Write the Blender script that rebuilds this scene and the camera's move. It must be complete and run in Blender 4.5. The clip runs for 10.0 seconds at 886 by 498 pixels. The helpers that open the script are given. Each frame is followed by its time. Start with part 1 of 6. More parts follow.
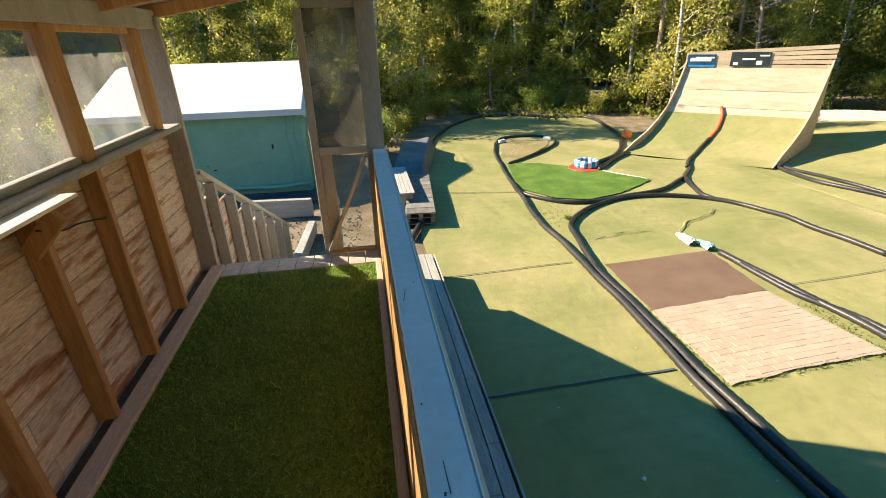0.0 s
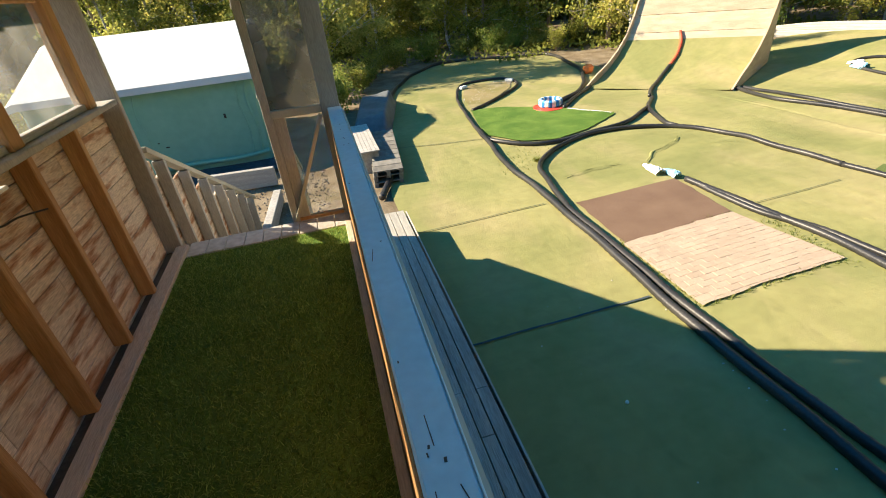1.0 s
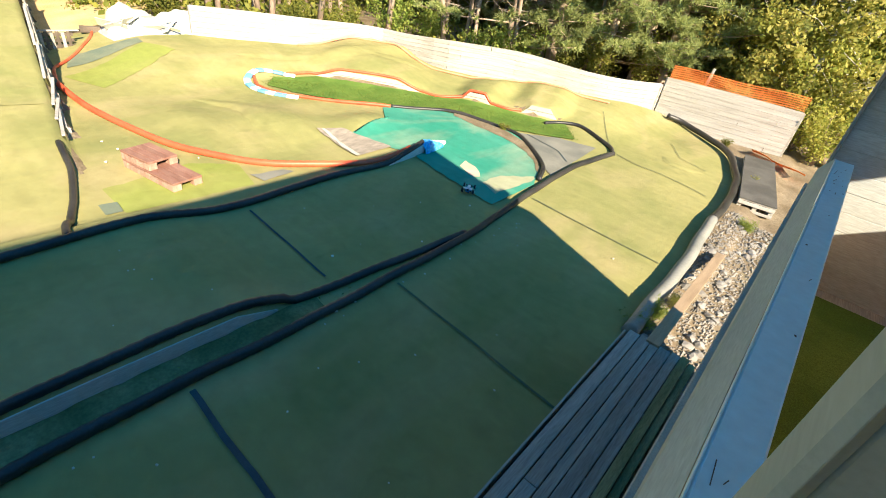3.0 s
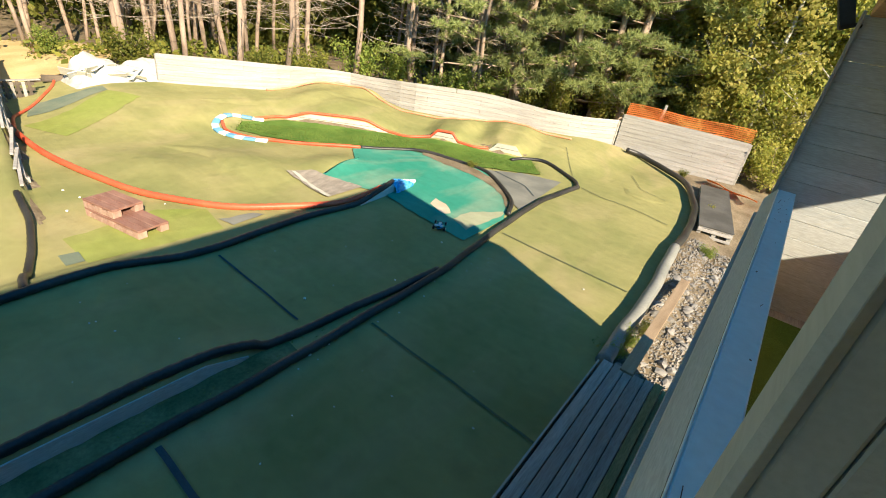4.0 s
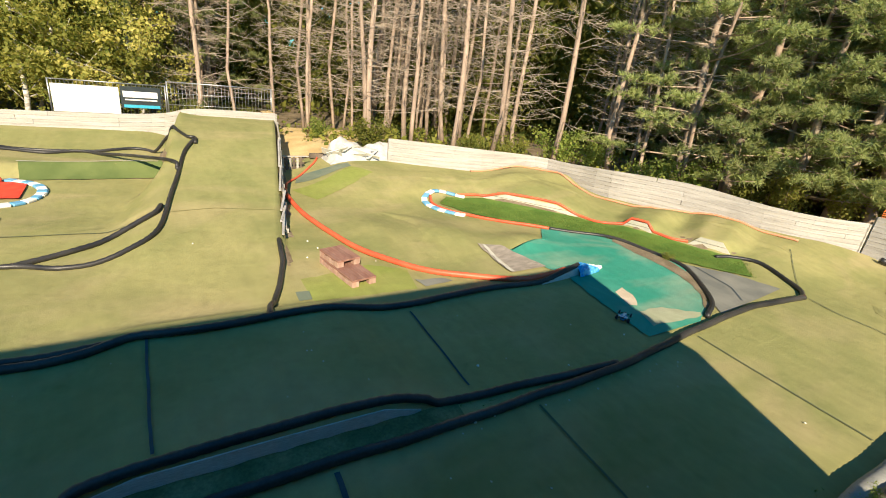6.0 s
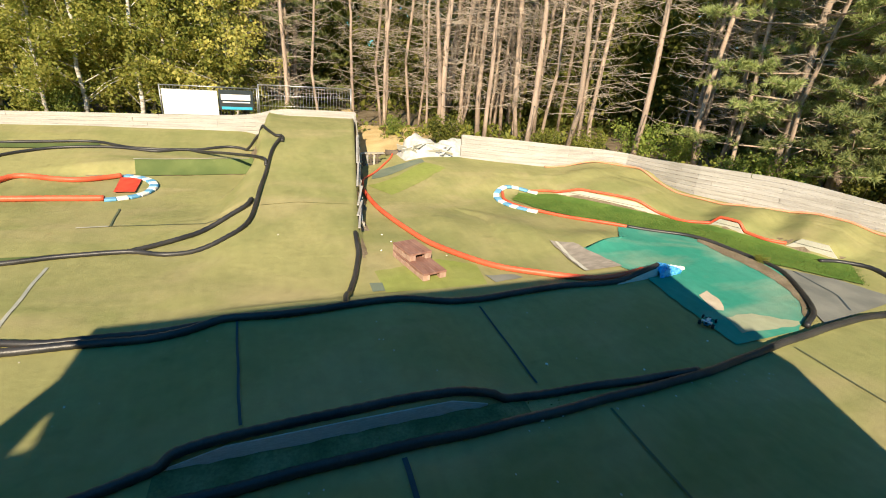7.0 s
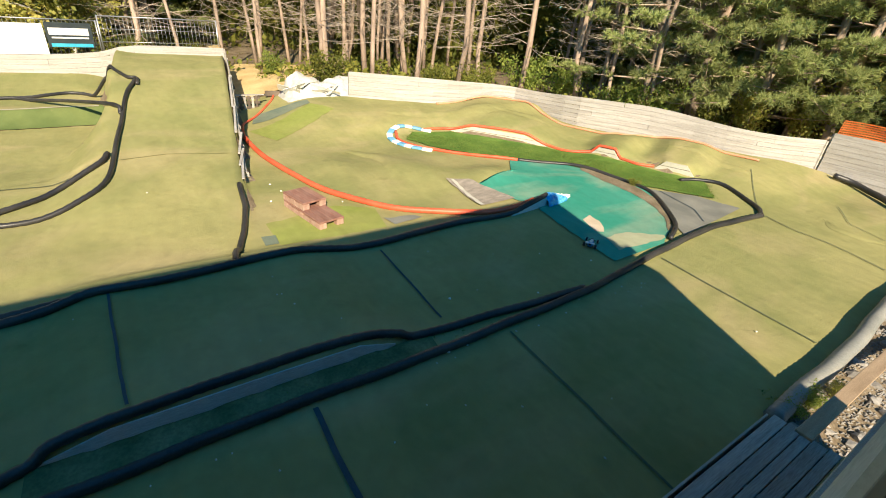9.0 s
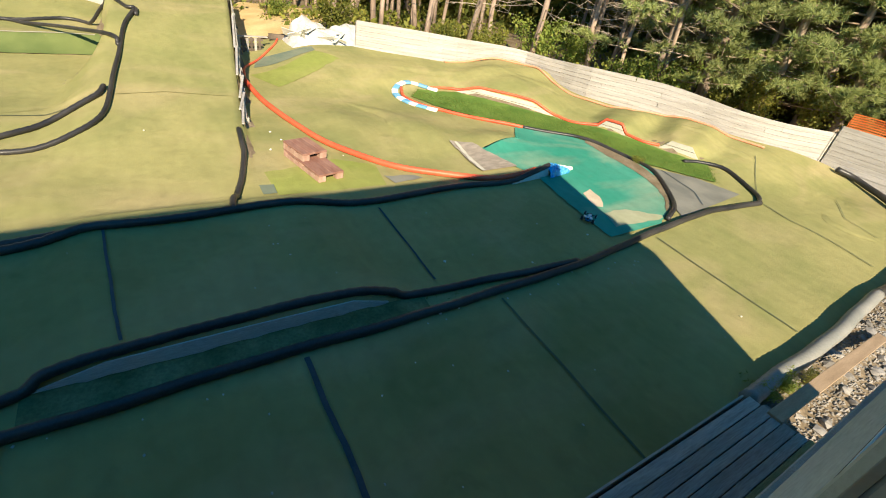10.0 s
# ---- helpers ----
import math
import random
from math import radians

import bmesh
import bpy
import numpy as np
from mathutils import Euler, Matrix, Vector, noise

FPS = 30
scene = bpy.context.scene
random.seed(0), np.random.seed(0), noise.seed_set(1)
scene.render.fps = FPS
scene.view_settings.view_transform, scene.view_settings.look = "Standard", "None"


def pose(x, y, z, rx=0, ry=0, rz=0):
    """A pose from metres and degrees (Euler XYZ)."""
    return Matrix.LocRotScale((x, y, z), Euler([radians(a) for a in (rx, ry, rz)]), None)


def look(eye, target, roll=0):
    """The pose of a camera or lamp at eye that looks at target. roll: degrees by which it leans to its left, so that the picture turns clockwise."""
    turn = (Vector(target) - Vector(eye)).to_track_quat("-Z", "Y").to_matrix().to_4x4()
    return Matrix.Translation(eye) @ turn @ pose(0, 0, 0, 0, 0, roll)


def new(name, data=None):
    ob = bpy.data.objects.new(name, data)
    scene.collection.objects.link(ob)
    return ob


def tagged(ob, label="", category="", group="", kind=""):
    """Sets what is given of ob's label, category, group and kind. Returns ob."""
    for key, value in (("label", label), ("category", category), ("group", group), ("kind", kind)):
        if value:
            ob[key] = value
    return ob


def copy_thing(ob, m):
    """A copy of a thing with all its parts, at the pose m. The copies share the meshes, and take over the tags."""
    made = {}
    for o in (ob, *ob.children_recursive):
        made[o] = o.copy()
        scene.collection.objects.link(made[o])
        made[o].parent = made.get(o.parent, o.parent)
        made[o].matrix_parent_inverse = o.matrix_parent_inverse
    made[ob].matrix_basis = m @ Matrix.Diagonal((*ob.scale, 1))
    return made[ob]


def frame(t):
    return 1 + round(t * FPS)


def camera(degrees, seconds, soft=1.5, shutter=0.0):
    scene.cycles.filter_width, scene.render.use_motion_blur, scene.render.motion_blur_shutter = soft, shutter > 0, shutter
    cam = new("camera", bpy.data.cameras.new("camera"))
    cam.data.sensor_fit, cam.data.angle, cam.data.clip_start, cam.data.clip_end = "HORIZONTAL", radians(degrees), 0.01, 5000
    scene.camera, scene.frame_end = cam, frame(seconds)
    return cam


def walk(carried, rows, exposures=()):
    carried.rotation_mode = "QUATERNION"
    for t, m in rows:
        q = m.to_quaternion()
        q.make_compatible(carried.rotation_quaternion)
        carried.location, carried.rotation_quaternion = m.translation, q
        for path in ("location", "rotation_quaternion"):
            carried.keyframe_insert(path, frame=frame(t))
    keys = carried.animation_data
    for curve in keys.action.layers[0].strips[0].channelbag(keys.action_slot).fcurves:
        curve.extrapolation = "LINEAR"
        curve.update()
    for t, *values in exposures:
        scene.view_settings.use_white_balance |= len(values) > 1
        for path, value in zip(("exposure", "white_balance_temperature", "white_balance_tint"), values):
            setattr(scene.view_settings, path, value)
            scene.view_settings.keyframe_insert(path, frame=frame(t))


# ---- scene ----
cam = camera(87.3, 10.0, 1.0)

PATH = [
    (0, (-0.091, 0.699, 3.653), (0.201, 2.498, 2.828), -1.5),
    (0.5, (-0.09, 0.713, 3.642), (0.185, 2.486, 2.757), -2.9),
    (1, (-0.049, 0.728, 3.628), (0.313, 2.419, 2.623), -6.4),
    (1.3, (0.028, 0.733, 3.613), (0.654, 2.247, 2.465), -10.4),
    (1.5, (0.099, 0.658, 3.605), (1.011, 1.892, 2.322), -11.4),
    (1.6, (0.15, 0.601, 3.597), (1.204, 1.64, 2.252), -11.0),
    (1.8, (0.201, 0.515, 3.569), (1.438, 1.091, 2.106), -8.4),
    (2, (0.227, 0.405, 3.558), (1.514, 0.406, 2.027), -1.4),
    (2.2, (0.23, 0.258, 3.548), (1.465, -0.358, 2.1), 7.4),
    (2.5, (0.23, 0.19, 3.575), (1.334, -0.921, 2.331), 10.0),
    (3, (0.208, 0.192, 3.614), (1.207, -1.161, 2.532), 10.0),
    (3.2, (0.205, 0.192, 3.637), (1.173, -1.211, 2.591), 10.0),
    (4.3, (0.161, 0.236, 3.659), (1.173, -1.237, 2.761), 8.7),
    (4.5, (0.146, 0.257, 3.653), (1.213, -1.192, 2.778), 8.5),
    (5, (0.143, 0.291, 3.678), (1.37, -1.068, 2.873), 8.3),
    (5.5, (0.141, 0.327, 3.687), (1.565, -0.852, 2.925), 7.5),
    (6, (0.129, 0.367, 3.7), (1.717, -0.607, 2.972), 6.8),
    (6.2, (0.125, 0.424, 3.719), (1.754, -0.487, 3.001), 6.7),
    (7.3, (0.091, 0.358, 3.675), (1.802, -0.3, 2.877), 3.9),
    (7.5, (0.106, 0.352, 3.668), (1.808, -0.302, 2.846), 3.4),
    (8, (0.106, 0.31, 3.667), (1.753, -0.398, 2.779), 2.0),
    (8.5, (0.101, 0.28, 3.676), (1.645, -0.583, 2.742), 2.6),
    (9, (0.116, 0.272, 3.653), (1.537, -0.759, 2.696), 5.6),
    (9.5, (0.123, 0.305, 3.66), (1.461, -0.783, 2.647), 9.4),
    (10, (0.134, 0.316, 3.642), (1.464, -0.707, 2.554), 10.9),
]
walk(cam, [(t, look(eye, target, roll)) for t, eye, target, roll in PATH], exposures=[(0, 1.65, 5600, 10), (1.5, 1.65, 5600, 10), (2.5, 2.02, 5600, 10), (3.0, 1.75, 5600, 10), (4.5, 1.3, 5600, 10), (5.5, 1.1, 5600, 10), (7.5, 1.05, 5600, 10), (10, 1.2, 5600, 10)])

# ---- light ----
SUN = Vector((0.92, -0.39, -0.613)).normalized()  # the way the sunlight goes
world = bpy.data.worlds.new("sky")
scene.world = world
world.use_nodes = True
wn = world.node_tree
sky = wn.nodes.new("ShaderNodeTexSky")
sky.sky_type = "NISHITA"
sky.sun_disc = False
sky.ozone_density = 6.0
sky.dust_density = 0.1
sky.sun_elevation = math.asin(-SUN.z)
sky.sun_rotation = math.atan2(-SUN.x, -SUN.y)
wn.nodes["Background"].inputs["Strength"].default_value = 0.07
tint = wn.nodes.new("ShaderNodeMix")
tint.data_type, tint.blend_type = "RGBA", "MULTIPLY"
tint.inputs[0].default_value, tint.inputs[7].default_value = 1.0, (0.31, 1.0, 0.96, 1)
wn.links.new(sky.outputs[0], tint.inputs[6])
wn.links.new(tint.outputs[2], wn.nodes["Background"].inputs["Color"])
sun_data = bpy.data.lights.new("sun", "SUN")
sun_data.energy, sun_data.angle, sun_data.color = 5.0, radians(0.6), (1.0, 0.755, 0.45)
sun = new("sun", sun_data)
sun.matrix_world = look((0, 0, 30), Vector((0, 0, 30)) + SUN)


# ---- materials ----
def mat(name, a, b, size=1.5, rough=0.8, bump=0.25, grain=60.0, stretch=(1, 1, 1), metal=0.0, vary=0.18, spec=0.3, third=None, per=0.0, lo=0.36, hi=0.66):
    """A surface of two colours mixed in patches of about size metres, with a fine grain in colour and relief."""
    m = bpy.data.materials.new(name)
    m.use_nodes = True
    t, n, l = m.node_tree, m.node_tree.nodes, m.node_tree.links
    bsdf = n["Principled BSDF"]
    geo = n.new("ShaderNodeNewGeometry")
    mp = n.new("ShaderNodeMapping")
    mp.inputs["Scale"].default_value = stretch
    l.new(geo.outputs["Position"], mp.inputs["Vector"])
    big = n.new("ShaderNodeTexNoise")
    big.inputs["Scale"].default_value, big.inputs["Detail"].default_value = 1.0 / size, 5
    fine = n.new("ShaderNodeTexNoise")
    fine.inputs["Scale"].default_value, fine.inputs["Detail"].default_value = grain, 3
    for k in (big, fine):
        l.new(mp.outputs[0], k.inputs["Vector"])
    ramp = n.new("ShaderNodeValToRGB")
    ramp.color_ramp.elements[0].position, ramp.color_ramp.elements[1].position = lo, hi
    ramp.color_ramp.elements[0].color, ramp.color_ramp.elements[1].color = (*a, 1), (*b, 1)
    if third:
        e = ramp.color_ramp.elements.new(0.76)
        e.color = (*third, 1)
    l.new(big.outputs["Fac"], ramp.inputs["Fac"])
    hsv = n.new("ShaderNodeHueSaturation")
    rng = n.new("ShaderNodeMapRange")
    rng.inputs["From Min"].default_value, rng.inputs["From Max"].default_value = 0.25, 0.75
    rng.inputs["To Min"].default_value, rng.inputs["To Max"].default_value = 1 - vary, 1 + vary
    l.new(fine.outputs["Fac"], rng.inputs["Value"])
    value = rng.outputs[0]
    if per:
        info = n.new("ShaderNodeObjectInfo")
        r2 = n.new("ShaderNodeMapRange")
        r2.inputs["To Min"].default_value, r2.inputs["To Max"].default_value = 1 - per, 1 + per
        l.new(info.outputs["Random"], r2.inputs["Value"])
        mul = n.new("ShaderNodeMath")
        mul.operation = "MULTIPLY"
        l.new(rng.outputs[0], mul.inputs[0])
        l.new(r2.outputs[0], mul.inputs[1])
        value = mul.outputs[0]
    l.new(value, hsv.inputs["Value"])
    l.new(ramp.outputs[0], hsv.inputs["Color"])
    l.new(hsv.outputs[0], bsdf.inputs["Base Color"])
    bsdf.inputs["Roughness"].default_value, bsdf.inputs["Metallic"].default_value = rough, metal
    bsdf.inputs["Specular IOR Level"].default_value = spec
    if bump:
        bn = n.new("ShaderNodeBump")
        bn.inputs["Strength"].default_value, bn.inputs["Distance"].default_value = bump, 0.01
        l.new(fine.outputs["Fac"], bn.inputs["Height"])
        l.new(bn.outputs[0], bsdf.inputs["Normal"])
    return m


def turf(name, a, b, worn, share=0.5):
    """Outdoor carpet: faded in broad patches, trodden to a worn colour, streaked, stained and softly rumpled."""
    m = bpy.data.materials.new(name)
    m.use_nodes = True
    n, l = m.node_tree.nodes, m.node_tree.links
    bsdf = n["Principled BSDF"]
    geo = n.new("ShaderNodeNewGeometry")

    def noise(scale, detail, bend=0.0, stretch=(1, 1, 1)):
        mp, k = n.new("ShaderNodeMapping"), n.new("ShaderNodeTexNoise")
        mp.inputs["Scale"].default_value = stretch
        l.new(geo.outputs["Position"], mp.inputs["Vector"])
        l.new(mp.outputs[0], k.inputs["Vector"])
        k.inputs["Scale"].default_value, k.inputs["Detail"].default_value, k.inputs["Distortion"].default_value = scale, detail, bend
        return k.outputs["Fac"]

    def span(v, f0, f1, t0, t1):
        k = n.new("ShaderNodeMapRange")
        for key, x in zip(("From Min", "From Max", "To Min", "To Max"), (f0, f1, t0, t1)):
            k.inputs[key].default_value = x
        l.new(v, k.inputs["Value"])
        return k.outputs[0]

    def mix(fac, x, y):
        k = n.new("ShaderNodeMix")
        k.data_type = "RGBA"
        l.new(fac, k.inputs[0])
        for i, c in ((6, x), (7, y)):
            if isinstance(c, tuple):
                k.inputs[i].default_value = (*c, 1)
            else:
                l.new(c, k.inputs[i])
        return k.outputs[2]

    def times(x, y):
        k = n.new("ShaderNodeMath")
        k.operation = "MULTIPLY"
        l.new(x, k.inputs[0])
        l.new(y, k.inputs[1])
        return k.outputs[0]

    fine = noise(230, 3)
    base = mix(span(noise(0.42, 4, 0.8), 0.36, 0.64, 0, 1), a, b)
    base = mix(span(noise(0.8, 7, 0.6, (1, 0.5, 1)), 0.5, 0.72, 0, share), base, worn)
    value = times(span(fine, 0.3, 0.7, 0.86, 1.14), span(noise(1.1, 6, 0.3, (1, 5, 1)), 0.35, 0.65, 0.96, 1.04))
    value = times(value, span(noise(6, 8, 0.5), 0.3, 0.7, 0.94, 1.06))
    value = times(value, span(noise(2.6, 9, 0.8), 0.6, 0.72, 1.0, 0.9))
    hsv = n.new("ShaderNodeHueSaturation")
    l.new(value, hsv.inputs["Value"])
    l.new(base, hsv.inputs["Color"])
    l.new(hsv.outputs[0], bsdf.inputs["Base Color"])
    bsdf.inputs["Roughness"].default_value, bsdf.inputs["Specular IOR Level"].default_value = 0.95, 0.1
    low, high = n.new("ShaderNodeBump"), n.new("ShaderNodeBump")
    low.inputs["Strength"].default_value, low.inputs["Distance"].default_value = 0.45, 0.05
    high.inputs["Strength"].default_value, high.inputs["Distance"].default_value = 0.4, 0.01
    l.new(noise(2.0, 5, 0.4, (1, 0.6, 1)), low.inputs["Height"])
    l.new(fine, high.inputs["Height"])
    l.new(low.outputs[0], high.inputs["Normal"])
    l.new(high.outputs[0], bsdf.inputs["Normal"])
    return m


def leafy(name, a, b, per=0.25, through_light=0.48):
    """Leaves: two colours by leaf, with light coming through."""
    m = bpy.data.materials.new(name)
    m.use_nodes = True
    n, l = m.node_tree.nodes, m.node_tree.links
    bsdf = n["Principled BSDF"]
    geo, info = n.new("ShaderNodeNewGeometry"), n.new("ShaderNodeObjectInfo")
    mix = n.new("ShaderNodeMix")
    mix.data_type = "RGBA"
    mix.inputs[6].default_value, mix.inputs[7].default_value = (*a, 1), (*b, 1)
    l.new(geo.outputs["Random Per Island"], mix.inputs[0])
    hsv = n.new("ShaderNodeHueSaturation")
    r2 = n.new("ShaderNodeMapRange")
    r2.inputs["To Min"].default_value, r2.inputs["To Max"].default_value = 1 - per, 1 + per
    l.new(info.outputs["Random"], r2.inputs["Value"])
    l.new(r2.outputs[0], hsv.inputs["Value"])
    l.new(mix.outputs[2], hsv.inputs["Color"])
    l.new(hsv.outputs[0], bsdf.inputs["Base Color"])
    bsdf.inputs["Roughness"].default_value = 0.65
    bsdf.inputs["Specular IOR Level"].default_value = 0.25
    tr = n.new("ShaderNodeBsdfTranslucent")
    l.new(hsv.outputs[0], tr.inputs["Color"])
    ms = n.new("ShaderNodeMixShader")
    ms.inputs[0].default_value = through_light
    l.new(bsdf.outputs[0], ms.inputs[1])
    l.new(tr.outputs[0], ms.inputs[2])
    l.new(ms.outputs[0], n["Material Output"].inputs["Surface"])
    return m


TURF = turf("faded_track_carpet", (0.238, 0.245, 0.094), (0.322, 0.305, 0.127), (0.41, 0.338, 0.185), 0.55)
TURF_OLD = turf("old_carpet_joint", (0.17, 0.18, 0.065), (0.21, 0.21, 0.08), (0.24, 0.21, 0.11))
TURF_DARK = mat("fresh_artificial_grass", (0.085, 0.16, 0.026), (0.14, 0.225, 0.04), 0.5, 0.9, 0.6, 160, vary=0.45, spec=0.15)
TURF_LIME = turf("lime_carpet", (0.225, 0.27, 0.06), (0.28, 0.31, 0.08), (0.31, 0.29, 0.11), 0.5)
TURF_TEAL = turf("turquoise_carpet", (0.04, 0.25, 0.175), (0.08, 0.31, 0.23), (0.3, 0.36, 0.26), 0.8)
MAT_BROWN = mat("brown_rubber_mat", (0.16, 0.105, 0.075), (0.2, 0.135, 0.095), 0.8, 0.95, 0.3, 150, spec=0.1)
PLY_GREY = mat("weathered_grey_plywood", (0.25, 0.22, 0.185), (0.36, 0.32, 0.27), 0.25, 0.9, 0.4, 40, (3, 1, 3), vary=0.25)
GREYMAT = mat("grey_felt", (0.16, 0.165, 0.15), (0.24, 0.24, 0.21), 0.7, 0.95, 0.3, 120, spec=0.1)
FELT = mat("dark_grey_felt", (0.09, 0.088, 0.082), (0.13, 0.126, 0.118), 0.5, 0.95, 0.3, 120, spec=0.1)
TURF_SIDE = mat("dull_green_carpet", (0.1, 0.135, 0.045), (0.14, 0.175, 0.06), 0.6, 0.9, 0.4, 160, vary=0.25, spec=0.1)
BLUEMAT = mat("faded_blue_green_mat", (0.14, 0.18, 0.14), (0.22, 0.24, 0.17), 0.5, 0.95, 0.3, 120, spec=0.1, third=(0.28, 0.27, 0.15))
SOIL = mat("gravelly_soil", (0.16, 0.125, 0.08), (0.26, 0.215, 0.15), 0.6, 0.95, 0.8, 30, vary=0.4, spec=0.1, third=(0.13, 0.13, 0.055))
PAVER = mat("pink_paving_brick", (0.42, 0.335, 0.255), (0.485, 0.375, 0.285), 0.4, 0.9, 0.5, 90, per=0.06, spec=0.15, vary=0.2, third=(0.46, 0.385, 0.3))
HOSE = mat("black_corrugated_plastic", (0.018, 0.019, 0.023), (0.046, 0.044, 0.043), 0.6, 0.42, 0.25, 40, vary=0.25, spec=0.45)
HOSE_GREY = mat("grey_plastic_pipe", (0.2, 0.21, 0.2), (0.28, 0.28, 0.26), 0.6, 0.5, 0.2, 40, spec=0.4)
HOSE_RED = mat("orange_red_plastic_pipe", (0.62, 0.085, 0.035), (0.72, 0.14, 0.06), 0.6, 0.45, 0.2, 40, spec=0.4)
SALMON = mat("faded_salmon_plastic", (0.62, 0.25, 0.14), (0.7, 0.34, 0.21), 0.5, 0.6, 0.2, 40)
SEAM = mat("dark_carpet_tape", (0.05, 0.07, 0.085), (0.075, 0.095, 0.11), 0.5, 0.95, 0.2, 80, spec=0.1)
FELT_STRIP = mat("grey_felt_strip", (0.3, 0.31, 0.27), (0.4, 0.4, 0.34), 0.3, 0.95, 0.2, 80, vary=0.25)
SEAM_PALE = mat("pale_felt_strip", (0.42, 0.42, 0.36), (0.55, 0.53, 0.45), 0.4, 0.9, 0.2, 80)
WHITE = mat("white_paint", (0.74, 0.73, 0.7), (0.82, 0.81, 0.78), 0.6, 0.5, 0.15, 60, vary=0.06)
BLUE = mat("blue_paint", (0.03, 0.2, 0.5), (0.06, 0.3, 0.62), 0.2, 0.5, 0.15, 60)
RED_PAINT = mat("red_paint", (0.6, 0.05, 0.03), (0.68, 0.09, 0.05), 0.2, 0.5, 0.15, 60)
WOOD_DECK = mat("weathered_grey_decking", (0.32, 0.31, 0.28), (0.44, 0.42, 0.385), 0.25, 0.85, 0.5, 40, (3, 0.25, 3), per=0.18, vary=0.24)
MOSSY_DECK = mat("mossy_decking", (0.22, 0.22, 0.1), (0.34, 0.33, 0.17), 0.3, 0.9, 0.5, 40, (3, 0.4, 3), vary=0.3)
WOOD_PALE = mat("pale_plank", (0.36, 0.345, 0.32), (0.46, 0.445, 0.425), 0.4, 0.8, 0.4, 40, (0.4, 0.4, 6), per=0.05, vary=0.24)
WOOD_RAMP = mat("bare_plywood", (0.46, 0.36, 0.25), (0.56, 0.46, 0.33), 0.5, 0.75, 0.3, 30, (1, 1, 4), per=0.08, vary=0.22, third=(0.5, 0.4, 0.29))
WOOD_STUD = mat("brown_stained_timber", (0.4, 0.225, 0.09), (0.54, 0.335, 0.15), 0.2, 0.6, 0.4, 45, (4, 4, 0.3), per=0.12)
WOOD_WALL = mat("stained_wall_board", (0.33, 0.17, 0.085), (0.66, 0.555, 0.42), 0.35, 0.75, 0.5, 30, (5, 0.7, 5), per=0.14, third=(0.56, 0.465, 0.35), lo=0.36, hi=0.5, vary=0.3)
PAINT_GREY = mat("greyish_brown_paint", (0.34, 0.335, 0.31), (0.41, 0.405, 0.375), 0.5, 0.7, 0.25, 50, (3, 3, 0.4))
PAINT_BEIGE = mat("weathered_beige_paint", (0.42, 0.41, 0.34), (0.48, 0.465, 0.385), 0.5, 0.7, 0.2, 45, (3, 0.4, 3), per=0.05, vary=0.07)
# grey-white handrail paint with the sky's blue put into its base colour
RAIL_TOP = mat("skylit_handrail_paint", (0.62, 0.78, 0.83), (0.68, 0.84, 0.89), 0.7, 0.45, 0.12, 25, vary=0.06, spec=0.4)
TEAL_TARP = mat("teal_tarpaulin", (0.19, 0.4, 0.32), (0.23, 0.45, 0.365), 1.2, 0.55, 0.25, 6, vary=0.06)
TARP_WHITE = mat("white_tarpaulin", (0.6, 0.61, 0.6), (0.68, 0.69, 0.68), 1.0, 0.5, 0.3, 5, vary=0.04)
BARK_PINE = mat("pine_bark", (0.27, 0.21, 0.165), (0.44, 0.345, 0.27), 0.35, 0.9, 0.8, 25, (2, 2, 0.5), per=0.2)
BARK_DEAD = mat("dead_branch_wood", (0.36, 0.3, 0.24), (0.5, 0.43, 0.35), 0.4, 0.9, 0.3, 25)
BARK_BIRCH = mat("birch_bark", (0.6, 0.58, 0.53), (0.2, 0.18, 0.15), 0.25, 0.85, 0.4, 25, (0.7, 0.7, 3), per=0.2)
CLADDING = mat("pale_grey_cladding_paint", (0.5, 0.55, 0.57), (0.57, 0.62, 0.64), 0.5, 0.65, 0.2, 45, (0.4, 3, 3), per=0.05)
FASCIA = mat("grey_green_weathered_paint", (0.34, 0.4, 0.38), (0.4, 0.46, 0.44), 0.5, 0.7, 0.15, 45, (3, 0.4, 3), vary=0.07)
FRONT_PALE = mat("pale_grey_green_paint", (0.42, 0.465, 0.42), (0.5, 0.54, 0.49), 0.4, 0.7, 0.3, 45, (3, 0.4, 3), vary=0.14)
SEAM_FAINT = mat("faint_carpet_joint", (0.1, 0.118, 0.075), (0.135, 0.15, 0.09), 0.4, 0.95, 0.2, 80, spec=0.1)
FLOOR_WOOD = mat("worn_pinkish_board", (0.46, 0.38, 0.3), (0.58, 0.5, 0.41), 0.4, 0.8, 0.3, 40, (4, 0.4, 4), vary=0.2)
KERB_BLUE = mat("faded_blue_paint", (0.12, 0.34, 0.58), (0.2, 0.42, 0.64), 0.2, 0.6, 0.2, 60)
NAVY = mat("navy_tarpaulin", (0.025, 0.035, 0.055), (0.06, 0.075, 0.1), 0.25, 0.5, 0.5, 14, vary=0.4)
PALLET_GREY = mat("dark_grey_pallet_wood", (0.15, 0.145, 0.13), (0.24, 0.225, 0.2), 0.3, 0.9, 0.4, 40, (3, 1, 3), per=0.15)
DARK_WOOD = mat("dark_weathered_wood", (0.09, 0.075, 0.06), (0.16, 0.13, 0.1), 0.3, 0.9, 0.4, 40)
BROWN_WOOD = mat("brown_weathered_plank", (0.3, 0.22, 0.14), (0.4, 0.3, 0.2), 0.3, 0.85, 0.4, 40, (4, 0.4, 4))
